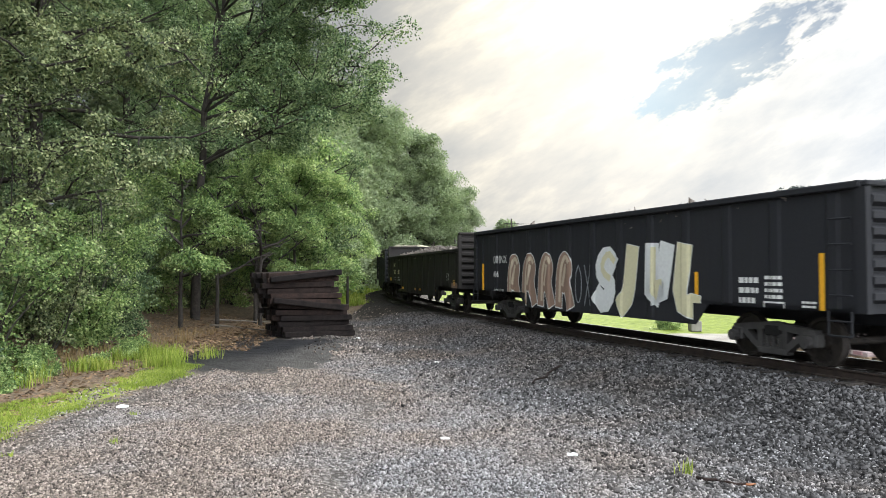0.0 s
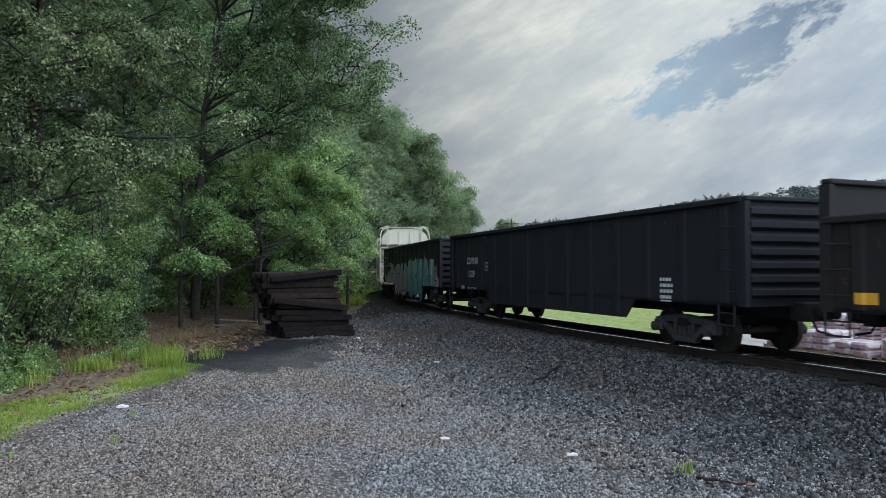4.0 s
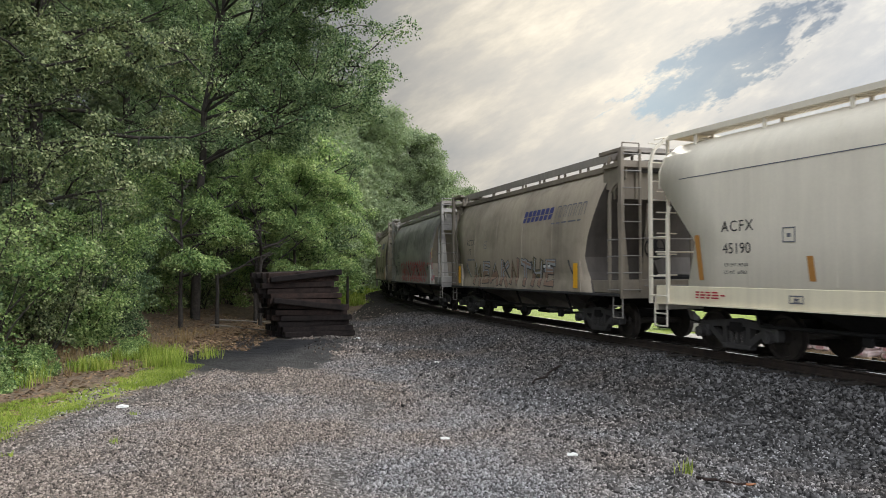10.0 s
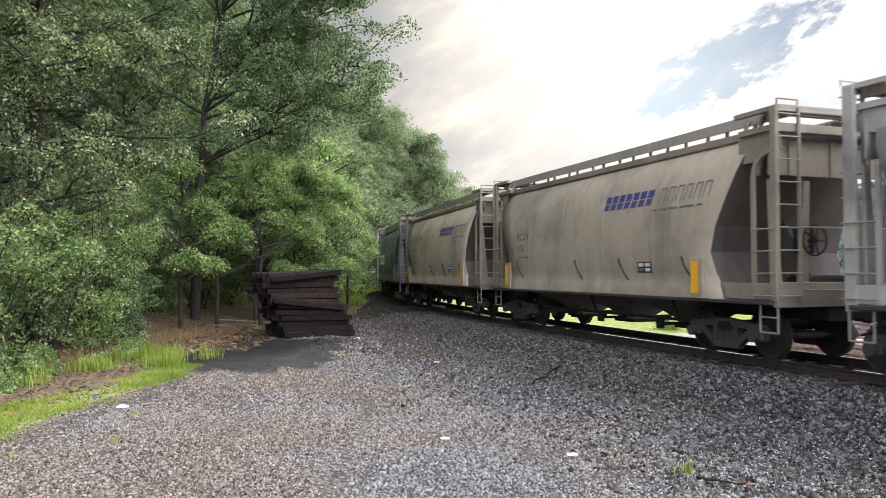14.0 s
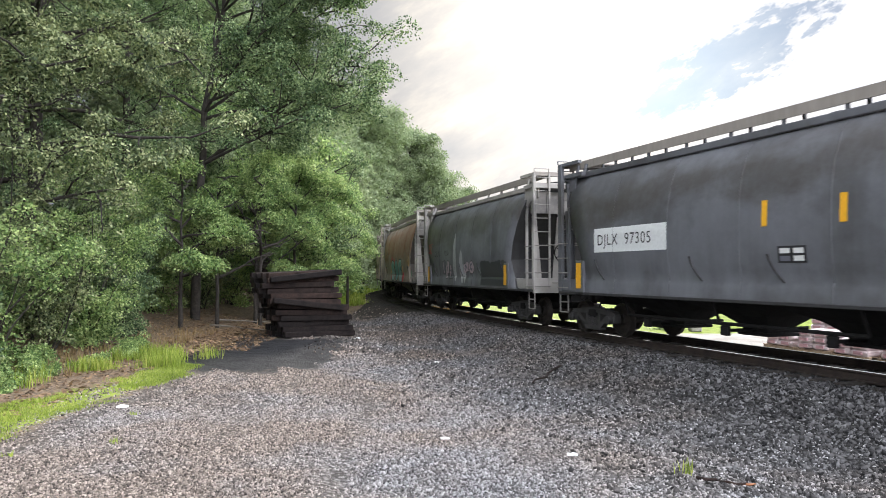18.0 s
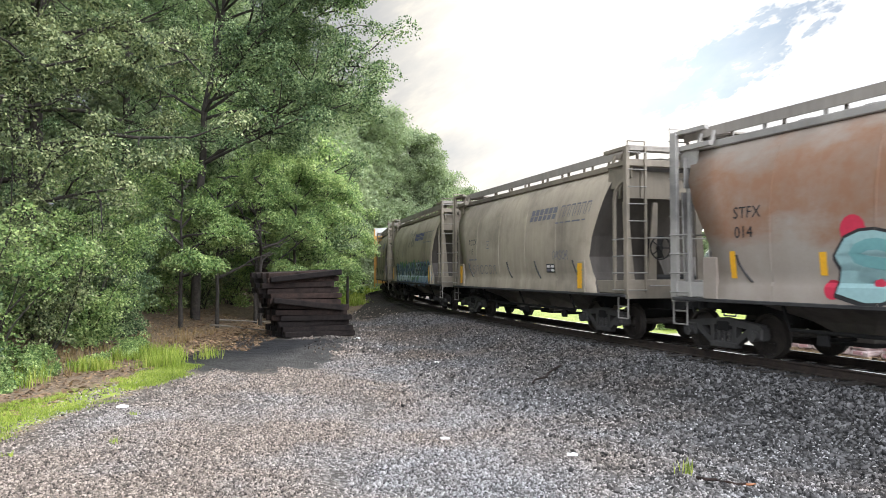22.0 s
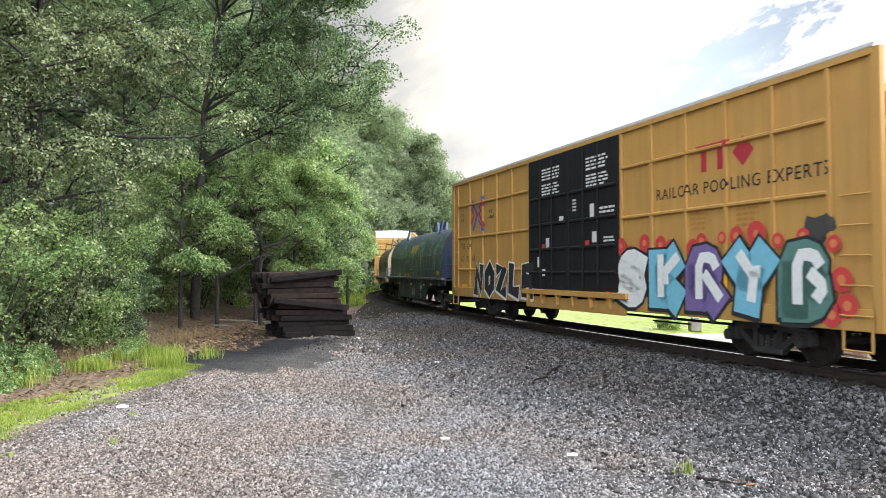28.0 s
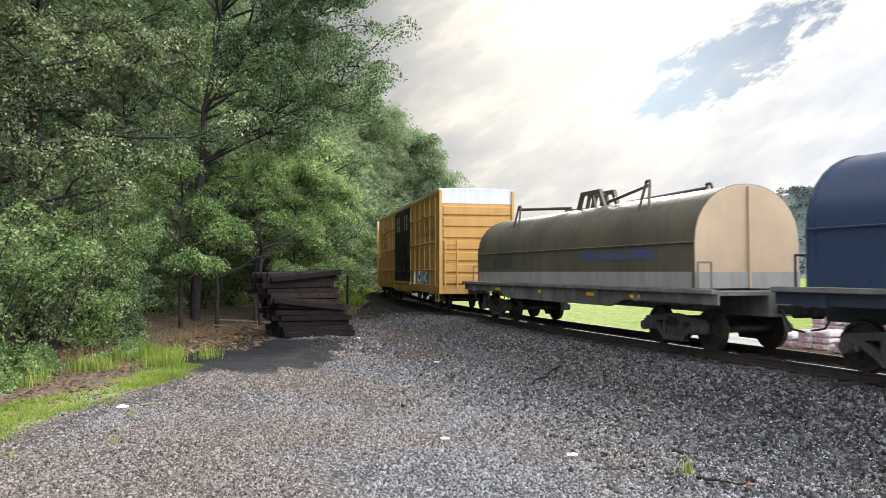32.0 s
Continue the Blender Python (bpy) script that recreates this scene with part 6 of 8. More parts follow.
    for sy in (1, -1):                                   # roof walks on stands
        bm = bmesh.new()
        for k in range(3):
            y = sy * (0.72 + 0.17 * k)
            box(bm, -half + 0.1, half - 0.1, y - 0.075, y + 0.075, WALK - 0.04, WALK)
        box(bm, -half + 0.1, half - 0.1, sy * 1.15 - 0.02, sy * 1.15 + 0.02, WALK - 0.07, WALK + 0.04)
        part("running_board", bm, bmat, car, "steel grating walk along the roof")
        n = int(half * 1.0)
        for k in range(n + 1):
            x = -half + 0.9 + (2 * half - 1.8) * k / n
            for y, z in ((1.12, 3.8), (0.68, 4.0)):
                bm = bmesh.new()
                bar(bm, (x, sy * y, z), (x, sy * y, WALK - 0.04), 0.07, 0.04)
                part("walk_stand", bm, bmat, car)
    for sx in (1, -1):
        bm = bmesh.new()
        for k in range(4):
            x = sx * (half - 0.12 - 0.17 * k)
            box(bm, x - 0.065, x + 0.065, -1.15, 1.15, WALK - 0.04, WALK)
        rod(bm, (sx * (half - 0.05), -1.5, WALK - 0.06), (sx * (half - 0.05), -1.0, WALK + 0.06), 0.02, 6)
        rod(bm, (sx * (half - 0.05), 1.5, WALK - 0.06), (sx * (half - 0.05), 1.0, WALK + 0.06), 0.02, 6)
        part("end_walk", bm, bmat, car)
    n = 10
    for k in range(n):
        x = (half - 1.8) * (2 * (k + 0.5) / n - 1)
        bm = bmesh.new()
        rod(bm, (x, 0, 4.40), (x, 0, 4.49), 0.30, 14)
        rod(bm, (x, 0, 4.49), (x, 0, 4.51), 0.34, 14)
        part("roof_hatch", bm, bmat, car)
    running_gear(car, half - 1.95, half + 0.12)
    return car, Skin(surf)


FRONT, REAR = 6.65, 5.85                  # corner posts of the cement hoppers, from the middle of the trucks


def cement_hopper(label, mat, end_mat, along):
    """A three-bay covered hopper: bulging sides, sloped ends over open platforms, corner ladders, roof walks."""
    car = car_root(label, "covered hopper")
    prof = [(1.558, 1.10), (1.538, 1.37), (1.508, 1.44), (1.535, 1.62), (1.57, 2.0), (1.575, 2.5), (1.545, 3.0), (1.46, 3.45), (1.31, 3.86), (1.06, 4.16), (0.68, 4.34), (0.0, 4.41)]
    zs, ys = [p[1] for p in prof], [p[0] for p in prof]
    # darker paint for the slope ends: soot, and the shade of their tilt
    dark = {SLATE: SHADE_SOOT, GREY: TAN_DARK}.get(mat, SHADE_BROWN)
    lv = [1.1, 1.45, 1.85, 2.2, 2.6, 3.0, 3.45, 3.9, 4.2]
    inset = {1: [1.30, 1.45, 1.66, 1.66, 1.46, 1.26, 1.08, 0.92, 0.86], -1: [1.15, 1.30, 1.36, 1.22, 0.98, 0.74, 0.52, 0.42, 0.38]}

    def surf(z):
        return float(np.interp(z, zs, ys))

    def tip(z, sx):
        return (FRONT if sx > 0 else REAR) - float(np.interp(z, lv, inset[sx]))
    full = [(-y, z) for y, z in prof] + [(y, z) for y, z in prof[-2::-1]]
    bm = bmesh.new()
    cols = []
    for f in np.linspace(-1, 1, 15):
        cols.append([bm.verts.new((f * tip(z, 1 if f > 0 else -1), y, z)) for y, z in full])
    for p, q in zip(cols, cols[1:]):
        for k in range(len(full) - 1):
            bm.faces.new((p[k], q[k], q[k + 1], p[k + 1]))
    m = len(full)
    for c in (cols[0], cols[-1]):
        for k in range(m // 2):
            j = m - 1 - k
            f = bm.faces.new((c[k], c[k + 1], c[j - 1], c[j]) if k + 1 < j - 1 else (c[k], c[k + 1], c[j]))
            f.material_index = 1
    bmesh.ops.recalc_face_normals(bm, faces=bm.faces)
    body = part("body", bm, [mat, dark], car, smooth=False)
    body.data.polygons.foreach_set("use_smooth", [p.material_index == 0 for p in body.data.polygons])
    for x in (-3.1, -1.05, 1.05, 3.1):                   # weld seams between the side sheets
        bm = bmesh.new()
        rows = []
        for y, z in full:
            s = 1 if y > 0 else -1
            rows.append([bm.verts.new((x + o, y + s * h, z)) for o, h in ((-0.022, 0.001), (0.0, 0.010), (0.022, 0.001))])
        for p, q in zip(rows, rows[1:]):
            for i in range(2):
                bm.faces.new((p[i], p[i + 1], q[i + 1], q[i]))
        part("seam", bm, mat, car)
    for x in (-3.9, -0.35, 1.75, 4.1):                   # short raking ribs low on the sides
        for sy in (1, -1):
            bm = bmesh.new()
            rows = []
            for k in range(6):
                z = 1.93 - 0.5 * k / 5
                xx = x + 0.34 * (k / 5) ** 1.6
                rows.append([bm.verts.new((xx + o, sy * (surf(z) + h), z)) for o, h in ((-0.02, 0.0), (-0.014, 0.03), (0.014, 0.03), (0.02, 0.0))])
            for p, q in zip(rows, rows[1:]):
                for i in range(3):
                    bm.faces.new((p[i], p[i + 1], q[i + 1], q[i]))
            part("side_rib", bm, SHADE_SOOT, car)
    for sy in (1, -1):
        bm = bmesh.new()
        y0, y1 = sorted((sy * 1.572, sy * 1.33))
        box(bm, -REAR + 0.1, FRONT - 0.1, y0, y1, 1.035, 1.105, 0.012)
        part("side_sill", bm, SHADE_SOOT, car)
        for sx, e, d in ((1, FRONT, 1.88), (-1, REAR, 1.08)):    # plate that carries the reflector
            bm = bmesh.new()
            box(bm, *sorted((sx * (e - d - 0.36), sx * (e - d))), *sorted((sy * 1.60, sy * 1.50)), 1.10, 1.90, 0.01)
            part("side_plate", bm, mat, car)
        bm = bmesh.new()                                 # curb along the roof's edge
        box(bm, -tip(4.2, -1), tip(4.2, 1), *sorted((sy * 1.17, sy * 1.02)), 4.10, 4.25, 0.02)
        part("roof_curb", bm, end_mat, car)
    for x0, x1 in ((-REAR + 0.1, -3.5), (3.5, FRONT - 0.1)):
        bm = bmesh.new()
        box(bm, x0, x1, -0.28, 0.28, 0.74, 1.02)
        part("draft_sill", bm, GEAR, car)
    for x in (-2.45, 0.10, 2.65):                        # three discharge bays
        bm = bmesh.new()
        hw = 1.22
        rings = [[bm.verts.new((x + a * w0, b * d0, z)) for a, b in ((-1, -1), (1, -1), (1, 1), (-1, 1))] for w0, d0, z in ((hw, 1.34, 1.14), (hw, 1.26, 1.03), (0.62, 0.62, 0.74), (0.36, 0.34, 0.52), (0.34, 0.32, 0.40))]
        for p, q in zip(rings, rings[1:]):
            for i in range(4):
                bm.faces.new((p[i], p[(i + 1) % 4], q[(i + 1) % 4], q[i]))
        bm.faces.new(rings[0])
        bm.faces.new(rings[-1])
        bmesh.ops.recalc_face_normals(bm, faces=bm.faces)
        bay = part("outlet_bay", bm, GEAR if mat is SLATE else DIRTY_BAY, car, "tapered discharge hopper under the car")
        bm = bmesh.new()
        rod(bm, (x, -1.05, 0.46), (x, 1.05, 0.46), 0.035, 8)
        box(bm, x - 0.11, x + 0.11, -1.12, -1.02, 0.36, 0.56, 0.02)
        part("gate_shaft", bm, GEAR, bay)
        bm = bmesh.new()
        box(bm, x - 0.42, x + 0.42, -0.42, 0.42, 0.34, 0.41, 0.02)
        part("outlet_gate", bm, GEAR, bay)
    bm = bmesh.new()
    rod(bm, (-3.1, -1.12, 0.60), (3.4, -1.12, 0.60), 0.035, 8)
    for x in (-3.1, 0.0, 3.4):
        bar(bm, (x, -1.12, 0.60), (x, -1.3, 1.05), 0.05, 0.04)
    part("brake_pipe", bm, GEAR, car)
    for x0, x1, y, r in ((3.55, 4.15, -0.55, 0.17), (-4.1, -3.5, -0.6, 0.15)):
        bm = bmesh.new()
        rod(bm, (x0, y, 0.79), (x1, y, 0.79), r, 12)
        part("air_reservoir", bm, GEAR, car)
    for sx, e in ((1, FRONT), (-1, REAR)):
        def X(d):
            return sx * (e - d)
        bm = bmesh.new()                                 # end platform and end sill
        box(bm, *sorted((X(1.75), X(0.0))), -1.44, 1.44, 1.06, 1.12)
        box(bm, *sorted((X(0.12), X(0.0))), -1.50, 1.50, 1.0, 1.44, 0.012)
        part("end_platform", bm, end_mat, car)
        for sy in (1, -1):
            bm = bmesh.new()
            box(bm, *sorted((X(1.62), X(0.12))), *sorted((sy * 1.49, sy * 1.42)), 1.12, 1.42, 0.01)
            part("platform_side", bm, end_mat, car)
            thick = 0.075 if sx > 0 else 0.10
            bm = bmesh.new()                             # corner post, full height
            box(bm, *sorted((X(thick * 2), X(0.0))), *sorted((sy * 1.52, sy * 1.43)), 1.10, WALK - 0.02, 0.01)
            part("corner_post", bm, end_mat, car, "tall steel corner post")
            bm = bmesh.new()                             # inner ladder post that bends in under the roof
            d0 = 0.58
            pts = [Vector((X(d0), sy * 1.49, 1.12)), Vector((X(d0), sy * 1.49, 2.2)), Vector((X(d0), sy * 1.49, 3.3))]
            pts += [] if sx < 0 else [Vector((X(d0 - 0.04), sy * 1.48, 3.52)), Vector((X(d0 - 0.18), sy * 1.46, 3.68)), Vector((X(d0 - 0.40), sy * 1.45, 3.76))]
            for p, q in zip(pts, pts[1:]):
                bar(bm, p, q, 0.075, 0.06)
            part("ladder_post", bm, end_mat, car)
            for k in range(4):
                bm = bmesh.new()
                z = 1.20 + 0.39 * k
                rod(bm, (X(d0), sy * 1.55, z), (X(0.06), sy * 1.55, z), 0.015, 6)
                part("rung", bm, PALE_STEEL, car)
            bm = bmesh.new()                             # step under the corner
            for d in (0.04, 0.46):
                rod(bm, (X(d), sy * 1.47, 0.55), (X(d), sy * 1.47, 1.06), 0.02, 6)
            for z in (0.55, 0.82):
                rod(bm, (X(0.04), sy * 1.47, z), (X(0.46), sy * 1.47, z), 0.018, 6)
            part("sill_step", bm, PALE_STEEL, car)
            bm = bmesh.new()                             # end ladder round the corner
            bar(bm, (X(-0.02), sy * 1.03, 1.15), (X(-0.02), sy * 1.03, WALK - 0.04), 0.05, 0.05)
            part("end_ladder_post", bm, end_mat, car)
            for k in range(9):
                bm = bmesh.new()
                z = 1.20 + 0.395 * k
                rod(bm, (X(-0.05), sy * 1.50, z), (X(-0.05), sy * 1.02, z), 0.015, 6)
                part("rung", bm, PALE_STEEL, car)
            bm = bmesh.new()                             # shroud plate between the side sheet and the corner, with a rounded corner cut in it
            t0, b0 = 4.16, tip(3.62, sx)
            out = [(sx * (tip(4.16, sx) - 0.25), t0), (X(0.10), t0), (X(0.10), 3.80), (X(0.44), 3.74), (X(0.56), 3.60), (X(0.60), 3.36), (X(0.66), 3.36), (X(0.66), 3.62), (sx * (b0 - 0.12), 3.62)]
            prism(bm, out, sy * 1.31 - 0.02, sy * 1.31 + 0.02, "y")
            part("shroud", bm, end_mat, car)
            for ya, yb, d in ((1.44, 1.18, 0.26), (0.52, 0.78, 0.26)):    # pair of struts from platform to slope sheet
                bm = bmesh.new()
                a = [(X(d), sy * ya, 3.25), (X(d), sy * (ya - math.copysign(0.12, ya - yb)), 3.25), (X(d), sy * (yb - math.copysign(0.05, ya - yb)), 1.12), (X(d), sy * (yb + math.copysign(0.20, ya - yb)), 1.12)]
                lo = [bm.verts.new(v) for v in a]
                hi = [bm.verts.new((v[0] - sx * 0.05, v[1], v[2])) for v in a]
                for i in range(4):
                    bm.faces.new((lo[i], lo[(i + 1) % 4], hi[(i + 1) % 4], hi[i]))
                bm.faces.new(lo[::-1])
                bm.faces.new(hi)
                bmesh.ops.recalc_face_normals(bm, faces=bm.faces)
                part("end_strut", bm, end_mat, car, "raking steel strut on the end platform")
            bm = bmesh.new()                             # stubs and rails that frame the end of the roof walk
            for d in (0.62, 1.0):
                bar(bm, (X(d), sy * 1.30, 4.14), (X(d), sy * 1.22, WALK - 0.1), 0.06, 0.06)
            box(bm, *sorted((X(1.05), X(0.05))), *sorted((sy * 1.40, sy * 1.30)), 4.12, 4.22)
            box(bm, *sorted((X(1.05), X(0.0))), *sorted((sy * 1.50, sy * 1.40)), WALK - 0.09, WALK - 0.01)
            part("walk_frame", bm, end_mat, car)
            bm = bmesh.new()
            for p, q in (((-0.02, 1.50, WALK), (-0.02, 1.50, WALK + 0.09)), ((-0.02, 1.50, WALK + 0.09), (-0.02, 1.05, WALK + 0.09)), ((-0.02, 1.05, WALK + 0.09), (-0.02, 1.05, WALK))):
                rod(bm, (X(p[0]), sy * p[1], p[2]), (X(q[0]), sy * q[1], q[2]), 0.016, 6)
            part("grab_iron", bm, end_mat, car)
        bm = bmesh.new()                                 # broad panel across the top of the end
        prism(bm, [(-1.40, 3.34), (-1.40, 3.98), (1.40, 3.98), (1.40, 3.34)], *sorted((X(0.32), X(0.29))))
        panel = part("end_panel", bm, end_mat, car, "pale panel across the top of the end")
        for y in (-0.95, 0.0, 0.95):
            bm = bmesh.new()
            box(bm, *sorted((X(0.29), X(0.25))), y - 0.03, y + 0.03, 3.34, 3.98)
            part("stiffener", bm, end_mat, panel)
        bm = bmesh.new()
        box(bm, *sorted((X(0.16), X(0.02))), -1.46, 1.46, 4.06, 4.22, 0.01)
        part("end_beam", bm, end_mat, car)
        for z, y in ((2.40, 1.03), (1.30, 0.95)):
            bm = bmesh.new()
            rod(bm, (X(-0.04), -y, z), (X(-0.04), y, z), 0.016, 6)
            part("end_rail", bm, PALE_STEEL, car)
        bm = bmesh.new()                                 # web plate over the bolster
        prism(bm, [(X(1.72), 1.10), (X(0.62), 1.10), (X(0.75), 1.55), (sx * (tip(2.5, sx) + 0.1), 2.62), (sx * tip(2.2, sx) - sx * 0.3, 2.2)], -0.03, 0.03, "y")
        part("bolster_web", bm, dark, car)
        if sx > 0:
            bm = bmesh.new()
            x = X(0.16)
            rod(bm, (x - 0.2, -0.52, 2.18), (x + 0.03, -0.52, 2.18), 0.06, 10)
            for k in range(20):
                a, b = k * math.tau / 20, (k + 1) * math.tau / 20
                rod(bm, (x, -0.52 + 0.27 * math.cos(a), 2.18 + 0.27 * math.sin(a)), (x, -0.52 + 0.27 * math.cos(b), 2.18 + 0.27 * math.sin(b)), 0.018, 5)
            for k in range(5):
                a = k * math.tau / 5
                rod(bm, (x, -0.52, 2.18), (x, -0.52 + 0.27 * math.cos(a), 2.18 + 0.27 * math.sin(a)), 0.014, 5)
            part("brake_wheel", bm, GEAR, car, "spoked hand-brake wheel")
            bm = bmesh.new()
            box(bm, x - 0.35, x - 0.18, -0.70, -0.32, 1.95, 2.42, 0.03)
            rod(bm, (x - 0.25, -0.52, 1.1), (x - 0.25, -0.52, 1.95), 0.025, 6)
            rod(bm, (X(0.7), -0.5, 1.36), (X(0.7), 0.75, 1.36), 0.20, 12)
            box(bm, X(0.62), X(0.4), -1.2, -0.9, 1.14, 1.42, 0.03)
            part("brake_gear", bm, GEAR, car)
    for sy in (1, -1):                                   # roof walks on stands
        bm = bmesh.new()
        for k in range(3):
            y = sy * (0.70 + 0.17 * k)
            box(bm, -REAR + 0.05, FRONT - 0.05, y - 0.07, y + 0.07, WALK - 0.04, WALK)
        box(bm, -REAR + 0.05, FRONT - 0.05, *sorted((sy * 1.18, sy * 1.14)), WALK - 0.19, WALK + 0.01)
        part("running_board", bm, WALK_GREY, car, "steel grating walk along the roof")
        for k in range(9):
            x = -REAR + 0.9 + (FRONT + REAR - 1.8) * k / 8
            for y in (1.14, 0.66):
                bm = bmesh.new()
                bar(bm, (x, sy * y, 4.2), (x, sy * y, WALK - 0.03), 0.06, 0.05)
                part("walk_stand", bm, end_mat, car)
    for sx, e in ((1, FRONT), (-1, REAR)):
        bm = bmesh.new()
        for k in range(4):
            x = sx * (e - 0.06 - 0.17 * k)
            box(bm, x - 0.065, x + 0.065, -1.45, 1.45, WALK - 0.04, WALK)
        box(bm, *sorted((sx * e, sx * (e - 0.04))), -1.5, 1.5, WALK - 0.11, WALK)
        part("end_walk", bm, WALK_GREY, car)
    for k in range(6):
        x = 4.2 * (2 * (k + 0.5) / 6 - 1)
        bm = bmesh.new()
        rod(bm, (x, 0, 4.36), (x, 0, 4.45), 0.30, 14)
        rod(bm, (x, 0, 4.45), (x, 0, 4.47), 0.34, 14)
        part("roof_hatch", bm, end_mat, car)
    running_gear(car, 4.8, FRONT + 0.62, REAR + 0.62)
    return car, Skin(surf, along=along)


# --- boxcar ---
def boxcar(half, door, label):
    car = car_root(label, "boxcar")
    w, lo, hi = 1.53, 0.72, 4.95

    proud = [(door[0], door[0] + 0.01, door[1] - 0.01, door[1], 0.075)]
    bm = bmesh.new()
    box(bm, -half, half, -w, w, lo + 0.30, hi)
    part("body", bm, YELLOW, car)
    bm = bmesh.new()
    prism(bm, [(-w - 0.06, hi), (-w - 0.06, hi + 0.07), (0, hi + 0.14), (w + 0.06, hi + 0.07), (w + 0.06, hi)], -half - 0.04, half + 0.04)
    for k in range(16):
        x = -half + 0.6 + (2 * half - 1.2) * k / 15
        prism(bm, [(-w, hi + 0.08), (0, hi + 0.165), (w, hi + 0.08), (w, hi + 0.06), (-w, hi + 0.06)], x - 0.05, x + 0.05)
    part("roof", bm, ROOF_GREY, car, "weathered galvanised roof")
    d0, d1 = door
    for sy in (1, -1):
        a, b = (d0, d1)
        bm = bmesh.new()
        box(bm, -half, half, *sorted((sy * (w + 0.06), sy * w)), hi - 0.10, hi + 0.02)
        part("top_rail", bm, YELLOW, car)
        for x0, x1 in ((-half, a), (b, half)):
            bm = bmesh.new()
            box(bm, x0, x1, *sorted((sy * (w + 0.05), sy * (w - 0.05))), lo, lo + 0.34, 0.01)
            part("side_sill", bm, YELLOW, car)
            n = max(3, round((x1 - x0 - 0.9) / 1.12))
            inner = (x0 + 0.55, x1 - 0.06) if x0 < a - 0.01 and x0 == -half else (x0 + 0.06, x1 - 0.85)
            for k in range(n + 1):
                x = inner[0] + (inner[1] - inner[0]) * k / n
                bm = bmesh.new()
                box(bm, x - 0.045, x + 0.045, *sorted((sy * w, sy * (w + 0.055))), lo + 0.34, hi - 0.1, 0.008)
                part("side_post", bm, YELLOW, car)
                if sy < 0:
                    proud.append((x - 0.05, x - 0.045, x + 0.045, x + 0.05, 0.055))
            for z in (1.70, 2.87, 4.03):
                bm = bmesh.new()
                prism(bm, [(sy * w, z - 0.05), (sy * (w + 0.06), z - 0.02), (sy * (w + 0.06), z + 0.02), (sy * w, z + 0.05)], inner[0], inner[1])
                part("side_rail", bm, YELLOW, car)
        mid = (a + b) / 2
        for x0, x1 in ((a + 0.01, mid - 0.01), (mid + 0.01, b - 0.01)):
            bm = bmesh.new()
            box(bm, x0, x1, *sorted((sy * w, sy * (w + 0.075))), lo + 0.42, hi - 0.10, 0.012)
            dr = part("door", bm, DOOR_BLACK, car, "black plug door")
            for z in (1.6, 2.25, 2.95, 3.7):
                bm = bmesh.new()
                prism(bm, [(sy * (w + 0.075), z - 0.05), (sy * (w + 0.115), z - 0.02), (sy * (w + 0.115), z + 0.02), (sy * (w + 0.075), z + 0.05)], x0 + 0.1, x1 - 0.1)
                part("door_rib", bm, DOOR_BLACK, dr)
            for x in (x0 + (x1 - x0) * 0.35, x0 + (x1 - x0) * 0.65):
                bm = bmesh.new()
                rod(bm, (x, sy * (w + 0.13), lo + 0.5), (x, sy * (w + 0.13), hi - 0.2), 0.022, 6)
                part("lock_bar", bm, DOOR_BLACK, dr)
        bm = bmesh.new()
        box(bm, a - 0.3, b + 0.4, *sorted((sy * (w + 0.02), sy * (w + 0.16))), lo + 0.26, lo + 0.40, 0.01)
        for x in np.arange(a, b, 0.9):
            box(bm, x, x + 0.1, *sorted((sy * w, sy * (w + 0.15))), lo, lo + 0.3)
        box(bm, a - 0.2, b + 0.2, *sorted((sy * (w - 0.02), sy * (w + 0.06))), lo - 0.12, lo + 0.2, 0.01)
        part("door_track", bm, YELLOW, car)
        for sx in (1, -1):
            for k in range(5):
                z = 0.95 + 0.46 * k
                bm = bmesh.new()
                rod(bm, (sx * (half - 0.62), sy * (w + 0.07), z), (sx * (half - 0.06), sy * (w + 0.07), z), 0.016, 6)
                part("grab_iron", bm, YELLOW, car)
            bm = bmesh.new()
            for x in (half - 0.6, half - 0.08):
                rod(bm, (sx * x, sy * (w + 0.04), 0.42), (sx * x, sy * (w + 0.04), 0.75), 0.02, 6)
            rod(bm, (sx * (half - 0.6), sy * (w + 0.04), 0.42), (sx * (half - 0.08), sy * (w + 0.04), 0.42), 0.02, 6)
            part("sill_step", bm, YELLOW, car)
    for sx in (1, -1):
        bm = bmesh.new()
        box(bm, sx * half - 0.03, sx * half + 0.03, -w, w, 4.42, hi)
        part("end_cap_panel", bm, ROOF_GREY, car, "pale grey top panel of the end")
        bm = bmesh.new()
        box(bm, sx * half - 0.02, sx * half + 0.02, -w, w, lo, 4.42)
        end = part("end_wall", bm, YELLOW, car, "yellow corrugated steel end")
        n = 7
        for k in range(n):
            bm = bmesh.new()
            z = lo + 0.35 + (4.36 - lo - 0.35) * k / n
            dz = (4.36 - lo - 0.35) / n
            prism(bm, [(sx * half, z + 0.02), (sx * half + sx * 0.11, z + 0.08), (sx * half + sx * 0.13, z + dz - 0.10), (sx * half, z + dz - 0.03)], -w + 0.12, w - 0.12, "y")
            part("corrugation", bm, YELLOW, end)
        for y in (-w, w):
            bm = bmesh.new()
            box(bm, sx * half - 0.05, sx * half + 0.12, y - 0.05, y + 0.05, lo, hi)
            part("corner_post", bm, YELLOW, end)
        bm = bmesh.new()
        box(bm, *sorted((sx * half, sx * (half + 0.75))), -0.35, 0.35, 0.72, 1.02, 0.02)
        part("draft_sill", bm, GEAR, car)
